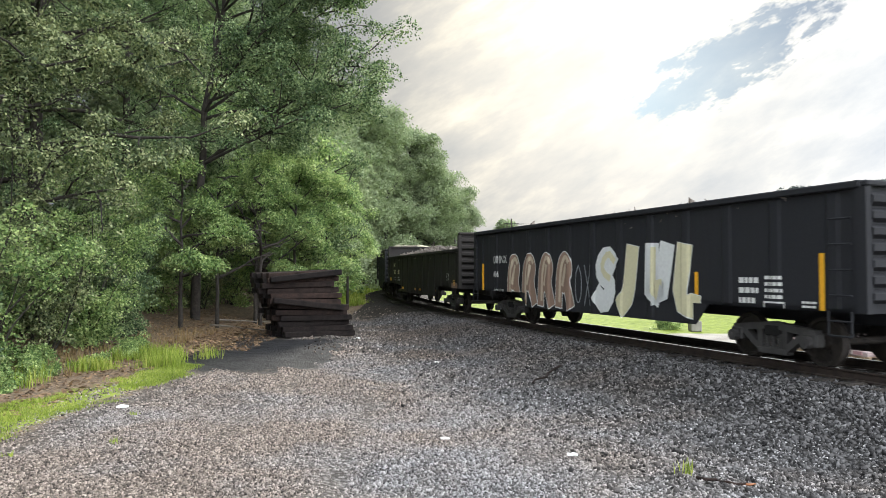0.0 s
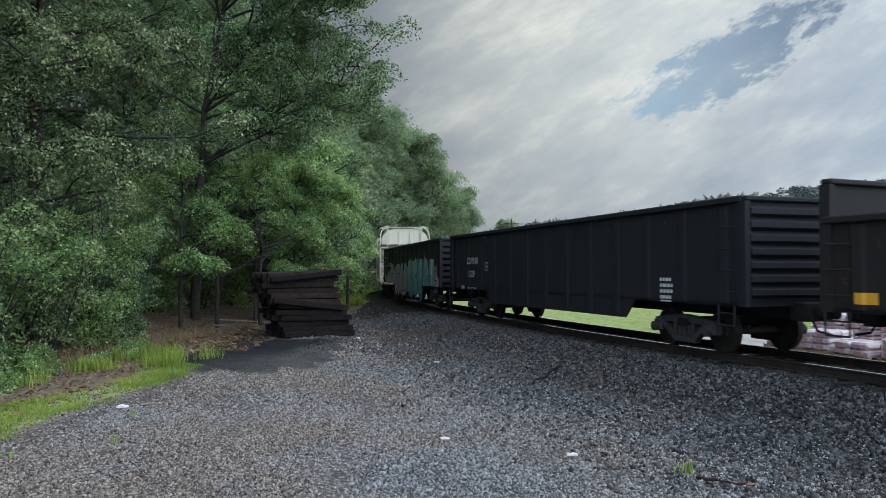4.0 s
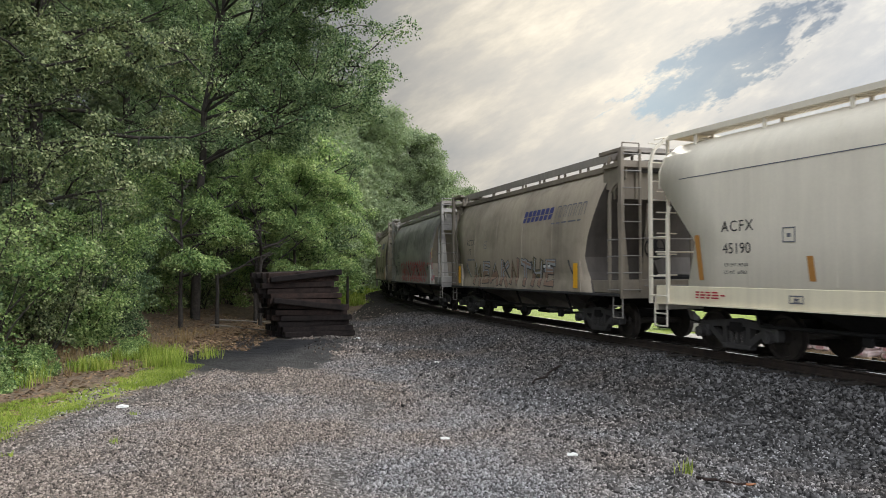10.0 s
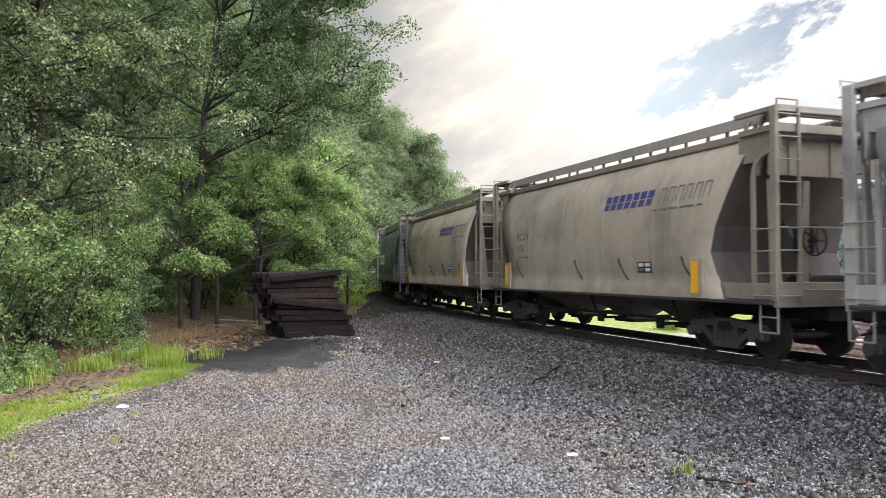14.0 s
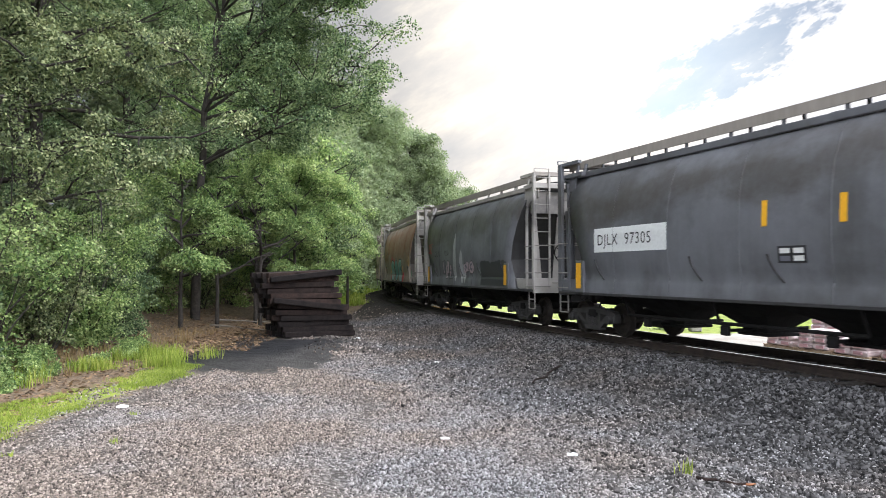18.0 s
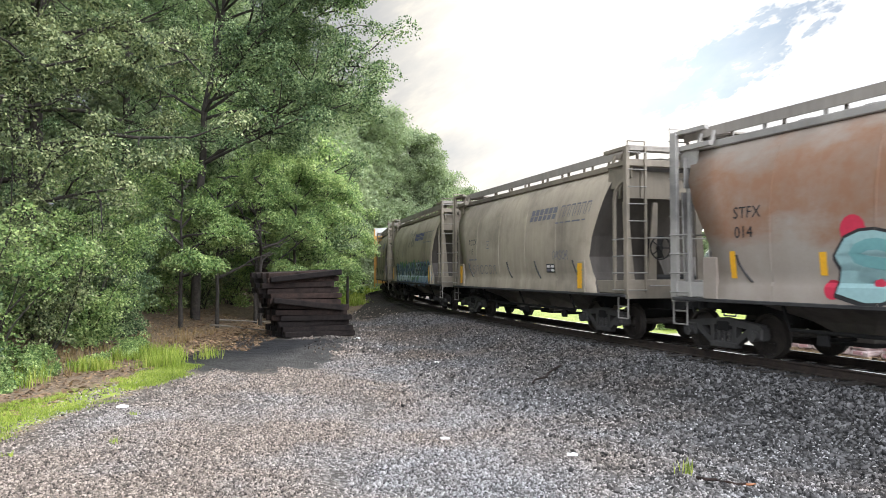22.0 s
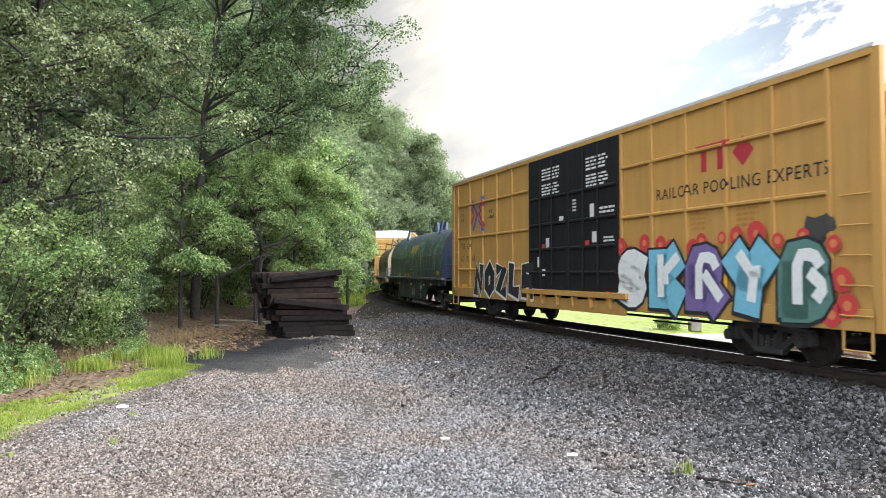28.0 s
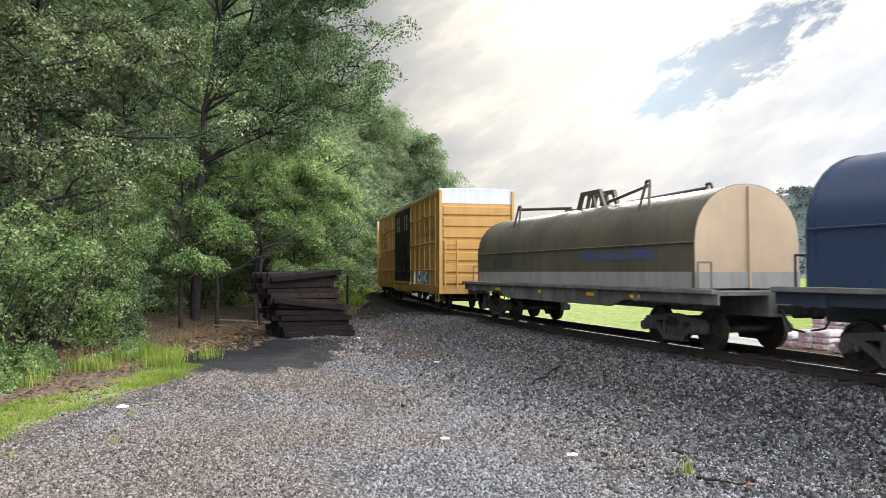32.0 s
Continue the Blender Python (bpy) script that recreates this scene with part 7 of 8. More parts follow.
    bm = bmesh.new()
    for k in range(20):
        a, b = k * math.tau / 20, (k + 1) * math.tau / 20
        rod(bm, (half + 0.30, 0.5 + 0.28 * math.cos(a), 2.0 + 0.28 * math.sin(a)), (half + 0.30, 0.5 + 0.28 * math.cos(b), 2.0 + 0.28 * math.sin(b)), 0.018, 5)
    for k in range(5):
        a = k * math.tau / 5
        rod(bm, (half + 0.30, 0.5, 2.0), (half + 0.30, 0.5 + 0.28 * math.cos(a), 2.0 + 0.28 * math.sin(a)), 0.014, 5)
    rod(bm, (half + 0.05, 0.5, 2.0), (half + 0.3, 0.5, 2.0), 0.07, 8)
    rod(bm, (half + 0.16, 0.5, 1.0), (half + 0.16, 0.5, 1.9), 0.02, 6)
    part("brake_wheel", bm, GEAR, car, "spoked hand-brake wheel")
    bm = bmesh.new()
    for y in (-1.35, -0.85):
        bar(bm, (half + 0.17, y, 0.8), (half + 0.17, y, 2.9), 0.05, 0.05)
    for k in range(6):
        rod(bm, (half + 0.18, -1.35, 0.95 + 0.36 * k), (half + 0.18, -0.85, 0.95 + 0.36 * k), 0.016, 6)
    part("end_ladder", bm, YELLOW, car)
    bm = bmesh.new()
    box(bm, -half + 1, half - 1, -0.3, 0.3, 0.62, lo + 0.32)
    rod(bm, (-half + 4, -1.1, 0.6), (half - 3.6, -1.1, 0.6), 0.03, 6)
    rod(bm, (half - 6.2, -1.15, 0.52), (half - 4.9, -1.15, 0.52), 0.02, 6)
    part("underframe", bm, GEAR, car)
    running_gear(car, half - 2.75, half + 0.72)
    return car, Skin(lambda z: w, proud)


# --- coil car ---
def coil_car(label, half, hood_mat, end_mat, sill_mat, deck, belly, crown_z, hw=1.44, skirt=None):
    """A long deck under a round-topped hood that lifts off."""
    car = car_root(label, "coil car")
    w = 1.50
    bm = bmesh.new()
    tc = half - 2.0
    for sy in (1, -1):
        out = [(-half, deck - 0.28), (-tc + 1.3, deck - 0.28), (-tc + 1.9, belly), (tc - 1.9, belly), (tc - 1.3, deck - 0.28), (half, deck - 0.28), (half, deck), (-half, deck)]
        prism(bm, out, sy * (w - 0.03) - 0.03, sy * (w - 0.03) + 0.03, "y")
    box(bm, -half, half, -w + 0.03, w - 0.03, deck - 0.10, deck - 0.02)
    box(bm, -half, half, -0.3, 0.3, 0.74, deck - 0.1)
    part("frame", bm, sill_mat, car)
    for sy in (1, -1):
        bm = bmesh.new()
        box(bm, -half, half, *sorted((sy * w, sy * (w + 0.12))), deck - 0.07, deck + 0.02, 0.01)
        part("walkway", bm, DECK_GREY, car)
    hh = half - (0.92 if skirt else 0.62)
    z0 = deck + 0.02
    zs = z0 + 0.92
    full = []
    for k in range(17):
        a = math.pi * (1 - k / 16)
        full.append((hw * math.copysign(abs(math.cos(a)) ** 0.92, math.cos(a)), zs + (crown_z - zs) * math.sin(a) ** 0.95))
    full = [(-hw, z0)] + full + [(hw, z0)]

    def surf(z):
        if z <= zs:
            return hw
        return float(np.interp(z, [p[1] for p in full[1:10]], [-p[0] for p in full[1:10]]))
    bm = bmesh.new()
    a = [bm.verts.new((-hh, y, z)) for y, z in full]
    b = [bm.verts.new((hh, y, z)) for y, z in full]
    for k in range(len(full) - 1):
        bm.faces.new((a[k], b[k], b[k + 1], a[k + 1]))
    bmesh.ops.recalc_face_normals(bm, faces=bm.faces)
    hood = part("hood", bm, hood_mat, car, "round-topped lift-off hood", smooth=True)
    for sx in (1, -1):
        bm = bmesh.new()
        prism(bm, full, sx * hh - 0.02, sx * hh + 0.02)
        part("hood_end", bm, end_mat, car, "flat end of the hood")
        bm = bmesh.new()
        prism(bm, [(y * 1.012, z + 0.012) for y, z in full], sx * (hh - 0.03) - 0.04, sx * (hh - 0.03) + 0.04)
        part("hood_rim", bm, hood_mat, hood)
        bm = bmesh.new()
        bar(bm, (sx * (hh + 0.04), 0, z0), (sx * (hh + 0.04), 0, crown_z - 0.05), 0.09, 0.05)
        part("end_stiffener", bm, end_mat, hood)
    for sy in (1, -1):
        bm = bmesh.new()
        zz = z0 + 0.95
        rod(bm, (-hh, sy * (hw + 0.03), zz), (hh, sy * (hw + 0.03), zz), 0.02, 6)
        part("tie_rail", bm, hood_mat, hood)
    if skirt:                                            # pale band round the foot of the hood
        bm = bmesh.new()
        for sy in (1, -1):
            box(bm, -hh, hh, *sorted((sy * (hw + 0.015), sy * (hw - 0.02))), z0, z0 + 0.34)
        for sx in (1, -1):
            box(bm, *sorted((sx * (hh + 0.022), sx * (hh + 0.05))), -hw, hw, z0, z0 + 0.34)
        part("hood_skirt", bm, skirt, hood, "dusty pale grey band round the foot of the hood")
    # lifting frame amidships and stacking brackets
    bm = bmesh.new()
    wide = 1.5 if skirt else 1.0
    for x in (-0.52 * wide, 0.52 * wide):
        for y in (-0.22, 0.22):
            bar(bm, (x, y, crown_z - 0.14), (x * 0.62, y, crown_z + 0.42), 0.12, 0.10)
            bar(bm, (x * 0.3, y, crown_z - 0.05), (x * 0.1, y, crown_z + 0.38), 0.08, 0.08)
    for y in (-0.22, 0.22):
        bar(bm, (-0.36 * wide, y, crown_z + 0.42), (0.36 * wide, y, crown_z + 0.42), 0.11, 0.10)
    box(bm, -0.15, 0.15, -0.24, 0.24, crown_z + 0.36, crown_z + 0.42)
    part("lifting_frame", bm, hood_mat, hood)
    for x in (-hh * 0.60, hh * 0.60):
        bm = bmesh.new()
        for y in (-1.0, 1.0):
            zt = crown_z + 0.30
            rod(bm, (x - 0.1, y, surf_z(full, y) - 0.1), (x + 0.05, y * 0.85, zt), 0.035, 6)
            rod(bm, (x + 0.35, y, surf_z(full, y) - 0.1), (x + 0.2, y * 0.85, zt), 0.035, 6)
            rod(bm, (x + 0.05, y * 0.85, zt), (x + 0.2, y * 0.85, zt), 0.035, 6)
            rod(bm, (x + 0.1, y * 0.85, zt - 0.1), (x - math.copysign(2.6, x), y * 0.3, crown_z + 0.06), 0.045, 6)
        part("stacking_bracket", bm, hood_mat, hood)
    bm = bmesh.new()
    for x in (-hh, hh):
        for y in (-1.42, -1.1):
            rod(bm, (x * 1.04, y, deck), (x * 1.04, y, deck + 0.55), 0.022, 6)
        rod(bm, (x * 1.04, -1.42, deck + 0.55), (x * 1.04, -1.1, deck + 0.55), 0.022, 6)
    part("handrails", bm, sill_mat, car)
    for k in range(8):
        x = -half + 1.0 + (2 * half - 2) * k / 7
        bm = bmesh.new()
        prism(bm, [(x - 0.06, deck - 0.3), (x + 0.06, deck - 0.3), (x + 0.06, deck - 0.05), (x - 0.06, deck - 0.05)], -w - 0.06, -w, "y")
        part("bracket", bm, sill_mat, car)
    running_gear(car, tc, half + 0.30)
    return car, Skin(surf)


def surf_z(full, y):
    half_y = [p for p in full[1:10]]
    return float(np.interp(abs(y), [-p[0] for p in half_y][::-1], [p[1] for p in half_y][::-1]))

# ---- the train, head to tail: centre of each car along the line at the start, and its half length ----
TRAIN = []
MARK_SHIFT = {"H": 0.95, "I": 0.79, "J": 0.95, "K": 0.95, "M": 1.23, "N": 1.14, "O": 0.93, "P": 0.95, "R": 0.95, "S": 0.95}


def couple(car, lead, trail, tc):
    TRAIN.append((car, (lead + trail) / 2, tc))


def build_train():
    a, as_ = gondola("black high-sided gondola with sprayed lettering, loaded with scrap", 8.0, 2.92, BLACK, load=0.25, seed=2)
    couple(a, 9.45, -6.65, 5.75)
    b, bs = gondola("worn black gondola with raised ends, heaped with scrap metal", 8.1, 2.40, BLACK_WORN, bulkhead=0.62, load=0.55, seed=3)
    couple(b, -8.3, -24.7, 5.85)
    c, cs = gondola("black high-sided gondola with white lettering", 8.2, 2.92, BLACK, load=0.3, seed=4)
    couple(c, -26.2, -42.8, 5.95)
    f, fs = gondola("black gondola with teal and grey sprayed lettering", 8.05, 2.92, BLACK, load=0.3, seed=5)
    couple(f, -44.2, -60.4, 5.8)
    g, gs = pale_hopper("pale grey covered hopper with a deep cream sill", 8.3, CREAM, CREAM, CREAM_SILL)
    couple(g, -61.8, -78.4, 6.35)
    cars = [("tan covered hopper, cement dusted, with sprayed lettering", -86.17, TAN_MID, TAN_DARK),
            ("dirty pale grey covered hopper with red spray writing", -99.94, GREY, GREY),
            ("tan covered hopper with a blue maker's name", -113.67, TAN_MID, TAN_DARK),
            ("tan covered hopper with a black tag and dark stains", -127.31, TAN, TAN_DARK),
            ("slate grey covered hopper with a white number panel", -141.23, SLATE, SLATE),
            ("slate grey covered hopper with pale streaks and old graffiti", -155.09, SLATE, GREY),
            ("rust-washed covered hopper with teal graffiti", -168.80, RUSTY, GREY),
            ("dirty tan covered hopper with a faded name", -182.75, TAN_MID, TAN_DARK),
            ("tan covered hopper with blue and white graffiti", -196.73, TAN_MID, TAN_DARK),
            ("dirty tan covered hopper with orange markers", -210.69, TAN_DARK, TAN_DARK)]
    out = [("A", a, as_), ("B", b, bs), ("C", c, cs), ("F", f, fs), ("G", g, gs)]
    for key, (label, at, mat, em) in zip("HIJKMNOPRS", cars):
        car, sf = cement_hopper(label, mat, em, MARK_SHIFT[key])
        couple(car, at, at, 4.8)
        out.append((key, car, sf))
    u, us = boxcar(9.3, (-2.5, 2.4), "yellow high-cube boxcar with black plug doors and bright graffiti")
    couple(u, -218.36, -236.96, 6.55)
    v, vs = coil_car("dark blue coil car with white graffiti on its hood", 7.15, NAVY, NAVY, NAVY_DULL, 1.35, 0.33, 3.62)
    couple(v, -238.35, -252.65, 5.15)
    w, ws = coil_car("brown coil car with a tan hood end and pale deck", 7.0, BROWN_HOOD, TAN_HOOD, DECK_GREY, 1.26, 0.80, 3.45, hw=1.32, skirt=PALE_SKIRT)
    couple(w, -253.93, -268.03, 5.0)
    x, xs = boxcar(9.3, (-2.4, 2.4), "yellow high-cube boxcar with black plug doors")
    couple(x, -270.85, -289.45, 6.55)
    y, ysf = boxcar(9.3, (-2.4, 2.4), "yellow high-cube boxcar with black plug doors")
    couple(y, -291.35, -309.95, 6.55)
    out += [("U", u, us), ("V", v, vs), ("W", w, ws), ("X", x, xs), ("Y", y, ysf)]
    return {k: (c, s) for k, c, s in out}


CARS = build_train()

# ---- lettering, reflectors and graffiti ----
TEAL = plain("teal_spray", (0.16, 0.36, 0.37))
PALE_TEAL = plain("pale_teal_spray", (0.30, 0.47, 0.48))
MAUVE = plain("mauve_spray", (0.42, 0.33, 0.36))
STEEL_SPRAY = plain("silver_spray", (0.36, 0.38, 0.41))
TAN_SPRAY = plain("tan_spray", (0.31, 0.205, 0.155))
BUFF_SPRAY = plain("buff_spray", (0.60, 0.50, 0.38))
LEMON = plain("pale_yellow_spray", (0.68, 0.64, 0.42))
CHALK = plain("white_spray", (0.74, 0.76, 0.75))
GREEN_SPRAY = plain("green_spray", (0.10, 0.24, 0.12))
DULL_GREEN = plain("dull_green_spray", (0.10, 0.22, 0.19))
PURPLE = plain("purple_spray", (0.18, 0.13, 0.32))
CYAN = plain("light_blue_spray", (0.18, 0.48, 0.62))
SKY_SPRAY = plain("pale_blue_spray", (0.45, 0.55, 0.63))
DEEP_BLUE = plain("deep_blue_spray", (0.045, 0.085, 0.21))
DEEP_INK = plain("navy_black_spray", (0.02, 0.028, 0.05))
STEEL_BLUE = plain("steel_blue_spray", (0.13, 0.22, 0.34))
PALE_STEEL_BLUE = plain("pale_steel_blue_spray", (0.30, 0.40, 0.50))
RED_SPRAY = plain("red_spray", (0.55, 0.05, 0.05))
ORANGE_SPRAY = plain("orange_red_spray", (0.62, 0.20, 0.08))
OLIVE = plain("olive_spray", (0.42, 0.42, 0.14))
CRIMSON = plain("crimson_spray", (0.55, 0.03, 0.07))
FADED = plain("faded_blue_marking", (0.14, 0.14, 0.17))
DUST_SOOT = plain("dusty_soot", (0.20, 0.175, 0.145))
SOOT = plain("sooty_patch", (0.06, 0.058, 0.056))


def frame_mark(car, x, z, w, h, mat, surf, t=0.02):
    """A thin square outline."""
    bm = bmesh.new()
    for r in (rect(x, z, w, t), rect(x, z + h - t, w, t), rect(x, z, t, h), rect(x + w - t, z, t, h), rect(x + w * 0.35, z + h * 0.35, w * 0.3, h * 0.25)):
        poly(bm, r)
    on_side(bm, surf, 0.008)
    return part("plate_mark", bm, mat, car)


def name_blocks(car, x, z, w, h, surf, bold, light, drop=0):
    """A maker's name as slanted plain shapes: seven bold blocks, then six thin ones."""
    bm = bmesh.new()
    cell = w / 14.2
    for k in range(drop, 13):
        x0 = x + cell * (k + (0.6 if k > 6 else 0))
        s = 0.28 * h
        if k < 7:
            for b0, b1 in ((0.0, 0.42), (0.50, 1.0)):
                poly(bm, [(x0 + s * b0, z + h * b0), (x0 + cell * (0.78 if b0 else 0.66) + s * b0, z + h * b0), (x0 + cell * 0.74 + s * b1, z + h * b1), (x0 + s * b1, z + h * b1)])
        else:
            for a in (0.05, 0.66):
                f = poly(bm, [(x0 + cell * a, z), (x0 + cell * (a + 0.10), z), (x0 + cell * (a + 0.10) + s, z + h), (x0 + cell * a + s, z + h)])
                f.material_index = 1
            f = poly(bm, [(x0 + cell * 0.15 + 0.9 * s, z + 0.9 * h), (x0 + cell * 0.66 + 0.9 * s, z + 0.9 * h), (x0 + cell * 0.66 + s, z + h), (x0 + cell * 0.15 + s, z + h)])
            f.material_index = 1
        on_side(bm, surf, 0.008)
        part("name_mark", bm, [bold, light], car)
        bm = bmesh.new()
    bm.free()


def disc(bm, x, z, r, mi=0, lift=0.0, n=14):
    poly(bm, [(x + r * math.cos(k * math.tau / n), z + r * math.sin(k * math.tau / n)) for k in range(n)], mi, lift)


def placard(car, x, z, w, h, surf, mat=INK):
    ob = mark(car, "placard", rect(x, z, w, h), mat, surf)
    for k in range(2):
        for j in range(2):
            mark(car, "placard_print", rect(x + w * (0.08 + 0.48 * k), z + h * (0.12 + 0.45 * j), w * 0.36, h * 0.3), WHITE if (k + j) else FADED, surf, lift=0.011)
    return ob


def strip(car, x, z, w, h, surf, mat=None, slant=0.0):
    return mark(car, "reflector_strip", rect(x, z, w, h, slant), mat or ORANGE, surf, "yellow-orange reflector strip")


def mark_gondolas():
    car, sf = CARS["A"]
    strip(car, -7.36, 1.0, 0.11, 0.9, sf)
    strip(car, 7.17, 0.98, 0.11, 0.94, sf)
    strip(car, 4.02, 1.0, 0.11, 0.62, sf)
    lettering(car, "OMNX", -6.43, 1.90, 0.26, WHITE, sf)
    lettering(car, "666", -6.43, 1.45, 0.22, WHITE, sf)
    lettering(car, "LD LMT  217000", -6.38, 0.98, 0.085, WHITE, sf)
    lettering(car, "LT WT    60000", -6.38, 0.80, 0.085, WHITE, sf)
    spray(car, "UUUU", -5.35, 0.62, 4.4, 1.62, [CHALK, TAN_SPRAY, BUFF_SPRAY, ORANGE_SPRAY], sf, 0.34, 3, 0.03, 0.05, "tan and orange sprayed letters with pale edges", (1, 1, 1, 1), hi=2, bend=2)
    spray(car, "OX", -0.95, 0.75, 0.95, 1.05, [FADED, STEEL_SPRAY], sf, 0.06, 4, 0.0, 0.0, "thin grey sprayed scribble")
    spray(car, "SJWL", 0.0, 0.62, 4.25, 1.62, [CHALK, CHALK, LEMON], sf, 0.46, 5, 0.10, 0.03, "white and pale yellow sprayed letters", (1, 2, 1, 2), hi=2, bend=1, jag=0.03)
    small_print(car, 5.3, 1.05, 0.5, 0.55, 3, WHITE, sf, 1)
    small_print(car, 5.95, 1.15, 0.42, 0.45, 4, WHITE, sf, 2)
    frame_mark(car, 5.92, 0.78, 0.5, 0.32, WHITE, sf, 0.03)
    small_print(car, 6.8, 1.02, 0.32, 0.14, 2, WHITE, sf, 3)
    small_print(car, 6.5, 0.8, 1.2, 0.07, 1, WHITE, sf, 4)
    small_print(car, -7.9, 0.8, 0.9, 0.07, 1, WHITE, sf, 5)
    mark(car, "sticker", rect(4.75, 0.84, 0.26, 0.11), WHITE, sf)
    car, sf = CARS["B"]
    for x, z, w, h in ((-7.59, 1.12, 0.38, 0.18), (-3.82, 0.72, 0.46, 0.11), (-0.53, 0.74, 0.44, 0.1), (0.55, 0.74, 0.46, 0.1), (4.0, 0.76, 0.43, 0.1), (7.13, 1.08, 0.46, 0.21)):
        strip(car, x, z, w, h, sf)
    lettering(car, "NW", -6.52, 1.90, 0.22, LEMON, sf)
    lettering(car, "188", -6.38, 1.50, 0.24, LEMON, sf)
    lettering(car, "132", -5.18, 1.50, 0.24, LEMON, sf)
    small_print(car, -6.3, 1.15, 0.6, 0.25, 2, FADED, sf, 6)
    small_print(car, -5.2, 1.15, 0.6, 0.25, 2, STEEL_SPRAY, sf, 7)
    frame_mark(car, 6.02, 1.28, 0.4, 0.27, WHITE, sf)
    mark(car, "paint_patch", rect(6.9, 0.99, 1.0, 0.2), TAN_SPRAY, sf)
    car, sf = CARS["C"]
    lettering(car, "OMNX", -6.43, 1.90, 0.25, WHITE, sf)
    lettering(car, "1029", -6.41, 1.43, 0.25, WHITE, sf)
    frame_mark(car, -4.72, 1.67, 0.28, 0.27, WHITE, sf)
    lettering(car, "LD LMT  215900", -6.36, 0.98, 0.085, WHITE, sf)
    lettering(car, "LT WT    70100", -6.36, 0.80, 0.085, WHITE, sf)
    small_print(car, -7.1, 1.0, 0.3, 0.13, 2, WHITE, sf, 8)
    small_print(car, -7.9, 0.8, 1.1, 0.07, 1, WHITE, sf, 9)
    small_print(car, 5.6, 1.05, 0.45, 0.5, 4, WHITE, sf, 10)
    frame_mark(car, 5.6, 0.72, 0.4, 0.3, WHITE, sf, 0.03)
    small_print(car, 6.6, 0.8, 1.1, 0.07, 1, WHITE, sf, 11)
    car, sf = CARS["F"]
    strip(car, -7.24, 1.0, 0.11, 0.96, sf)
    strip(car, 7.17, 0.88, 0.12, 1.04, sf)
    lettering(car, "OMNX", -6.34, 1.94, 0.24, WHITE, sf)
    lettering(car, "1033", -6.34, 1.48, 0.23, WHITE, sf)
    bm = bmesh.new()
    rng = random.Random(6)
    for k in range(9):
        a = k * math.tau / 9
        pts = [(-7.45 + 0.5 * math.cos(a) + 0.2 * math.cos(b), 2.36 + 0.28 * math.sin(a) + 0.15 * math.sin(b)) for b in np.linspace(a - 1.2, a + 1.2, 6)]
        ribbon(bm, pts, 0.022, 0, 0.0)
    on_side(bm, sf, 0.006)
    part("graffiti", bm, CHALK, car, "white sprayed cloud outline")
    lettering(car, "MADE", -7.85, 2.40, 0.15, CHALK, sf, 0.1)
    lettering(car, "U LOOK", -7.85, 2.16, 0.15, CHALK, sf, 0.1)
    spray(car, "WSH", -8.0, 1.15, 0.55, 0.42, [CHALK, CHALK], sf, 0.08, 8, 0.1, 0.0, "small white tag")
    bm = bmesh.new()
    for k in range(7):
        poly(bm, blob(rng, -7.7 + 0.42 * k, 0.99, 0.62, 0.34 + 0.09 * (k % 3) + 0.05 * k, 0.15), 0, -0.002 + 0.0003 * k)
    bmesh.ops.triangulate(bm, faces=bm.faces[:])
    on_side(bm, sf, 0.006)
    part("graffiti", bm, MAUVE, car, "mauve sprayed cloud")
    spray(car, "TATER", -5.6, 0.60, 5.6, 1.50, [INK, STEEL_SPRAY, PALE_TEAL, MAUVE], sf, 0.44, 9, 0.0, 0.10, "grey and teal sprayed letters with dark outlines", (1, 2, 1, 2, 1), cloud=3, hi=1, band=3)
    spray(car, "RKERZ", 0.1, 0.58, 7.0, 1.62, [INK, TEAL, PALE_TEAL, MAUVE], sf, 0.50, 10, 0.0, 0.06, "teal sprayed letters with dark outlines", (2, 2, 1, 2, 2), cloud=1, hi=2, jag=0.02, band=1)
    for x in (-4.6, -2.1, 1.55, 4.3):
        strip(car, x, 1.05, 0.12, 0.42, sf)
    mark(car, "paint_patch", blob(random.Random(3), 6.6, 0.95, 1.2, 0.5, 0.25), MAUVE, sf)
    frame_mark(car, 5.75, 0.78, 0.42, 0.36, WHITE, sf, 0.03)


PLATE = Skin(lambda z: 1.602, along=0.95)


def rccx(key, number, tag=True, drop=0, faint=False):
    car, sf = CARS[key]
    lettering(car, "RCCX", -4.85, 2.56, 0.215, INK, sf)
    lettering(car, number, -4.80, 2.24, 0.20, INK, sf)
    frame_mark(car, -3.12, 2.40, 0.26, 0.25, FADED, sf)
    small_print(car, -4.8, 2.02, 0.8, 0.1, 1, FADED, sf, 3)
    name_blocks(car, 0.1, 3.08, 4.1, 0.33, sf, FADED if faint else BLUE_INK, FADED, drop)
    small_print(car, 2.1, 2.93, 1.7, 0.07, 1, FADED, sf, 4)
    placard(car, 1.55, 1.60, 0.52, 0.24, sf)
    for x in (3.48, -5.70):
        mark(car, "reflector_strip", rect(x, 1.20, 0.24, 0.64), ORANGE if tag else AMBER_RUST, PLATE, "yellow-orange reflector strip")
    return car, sf


DULL_OLIVE = plain("dull_olive_spray", (0.15, 0.125, 0.06))


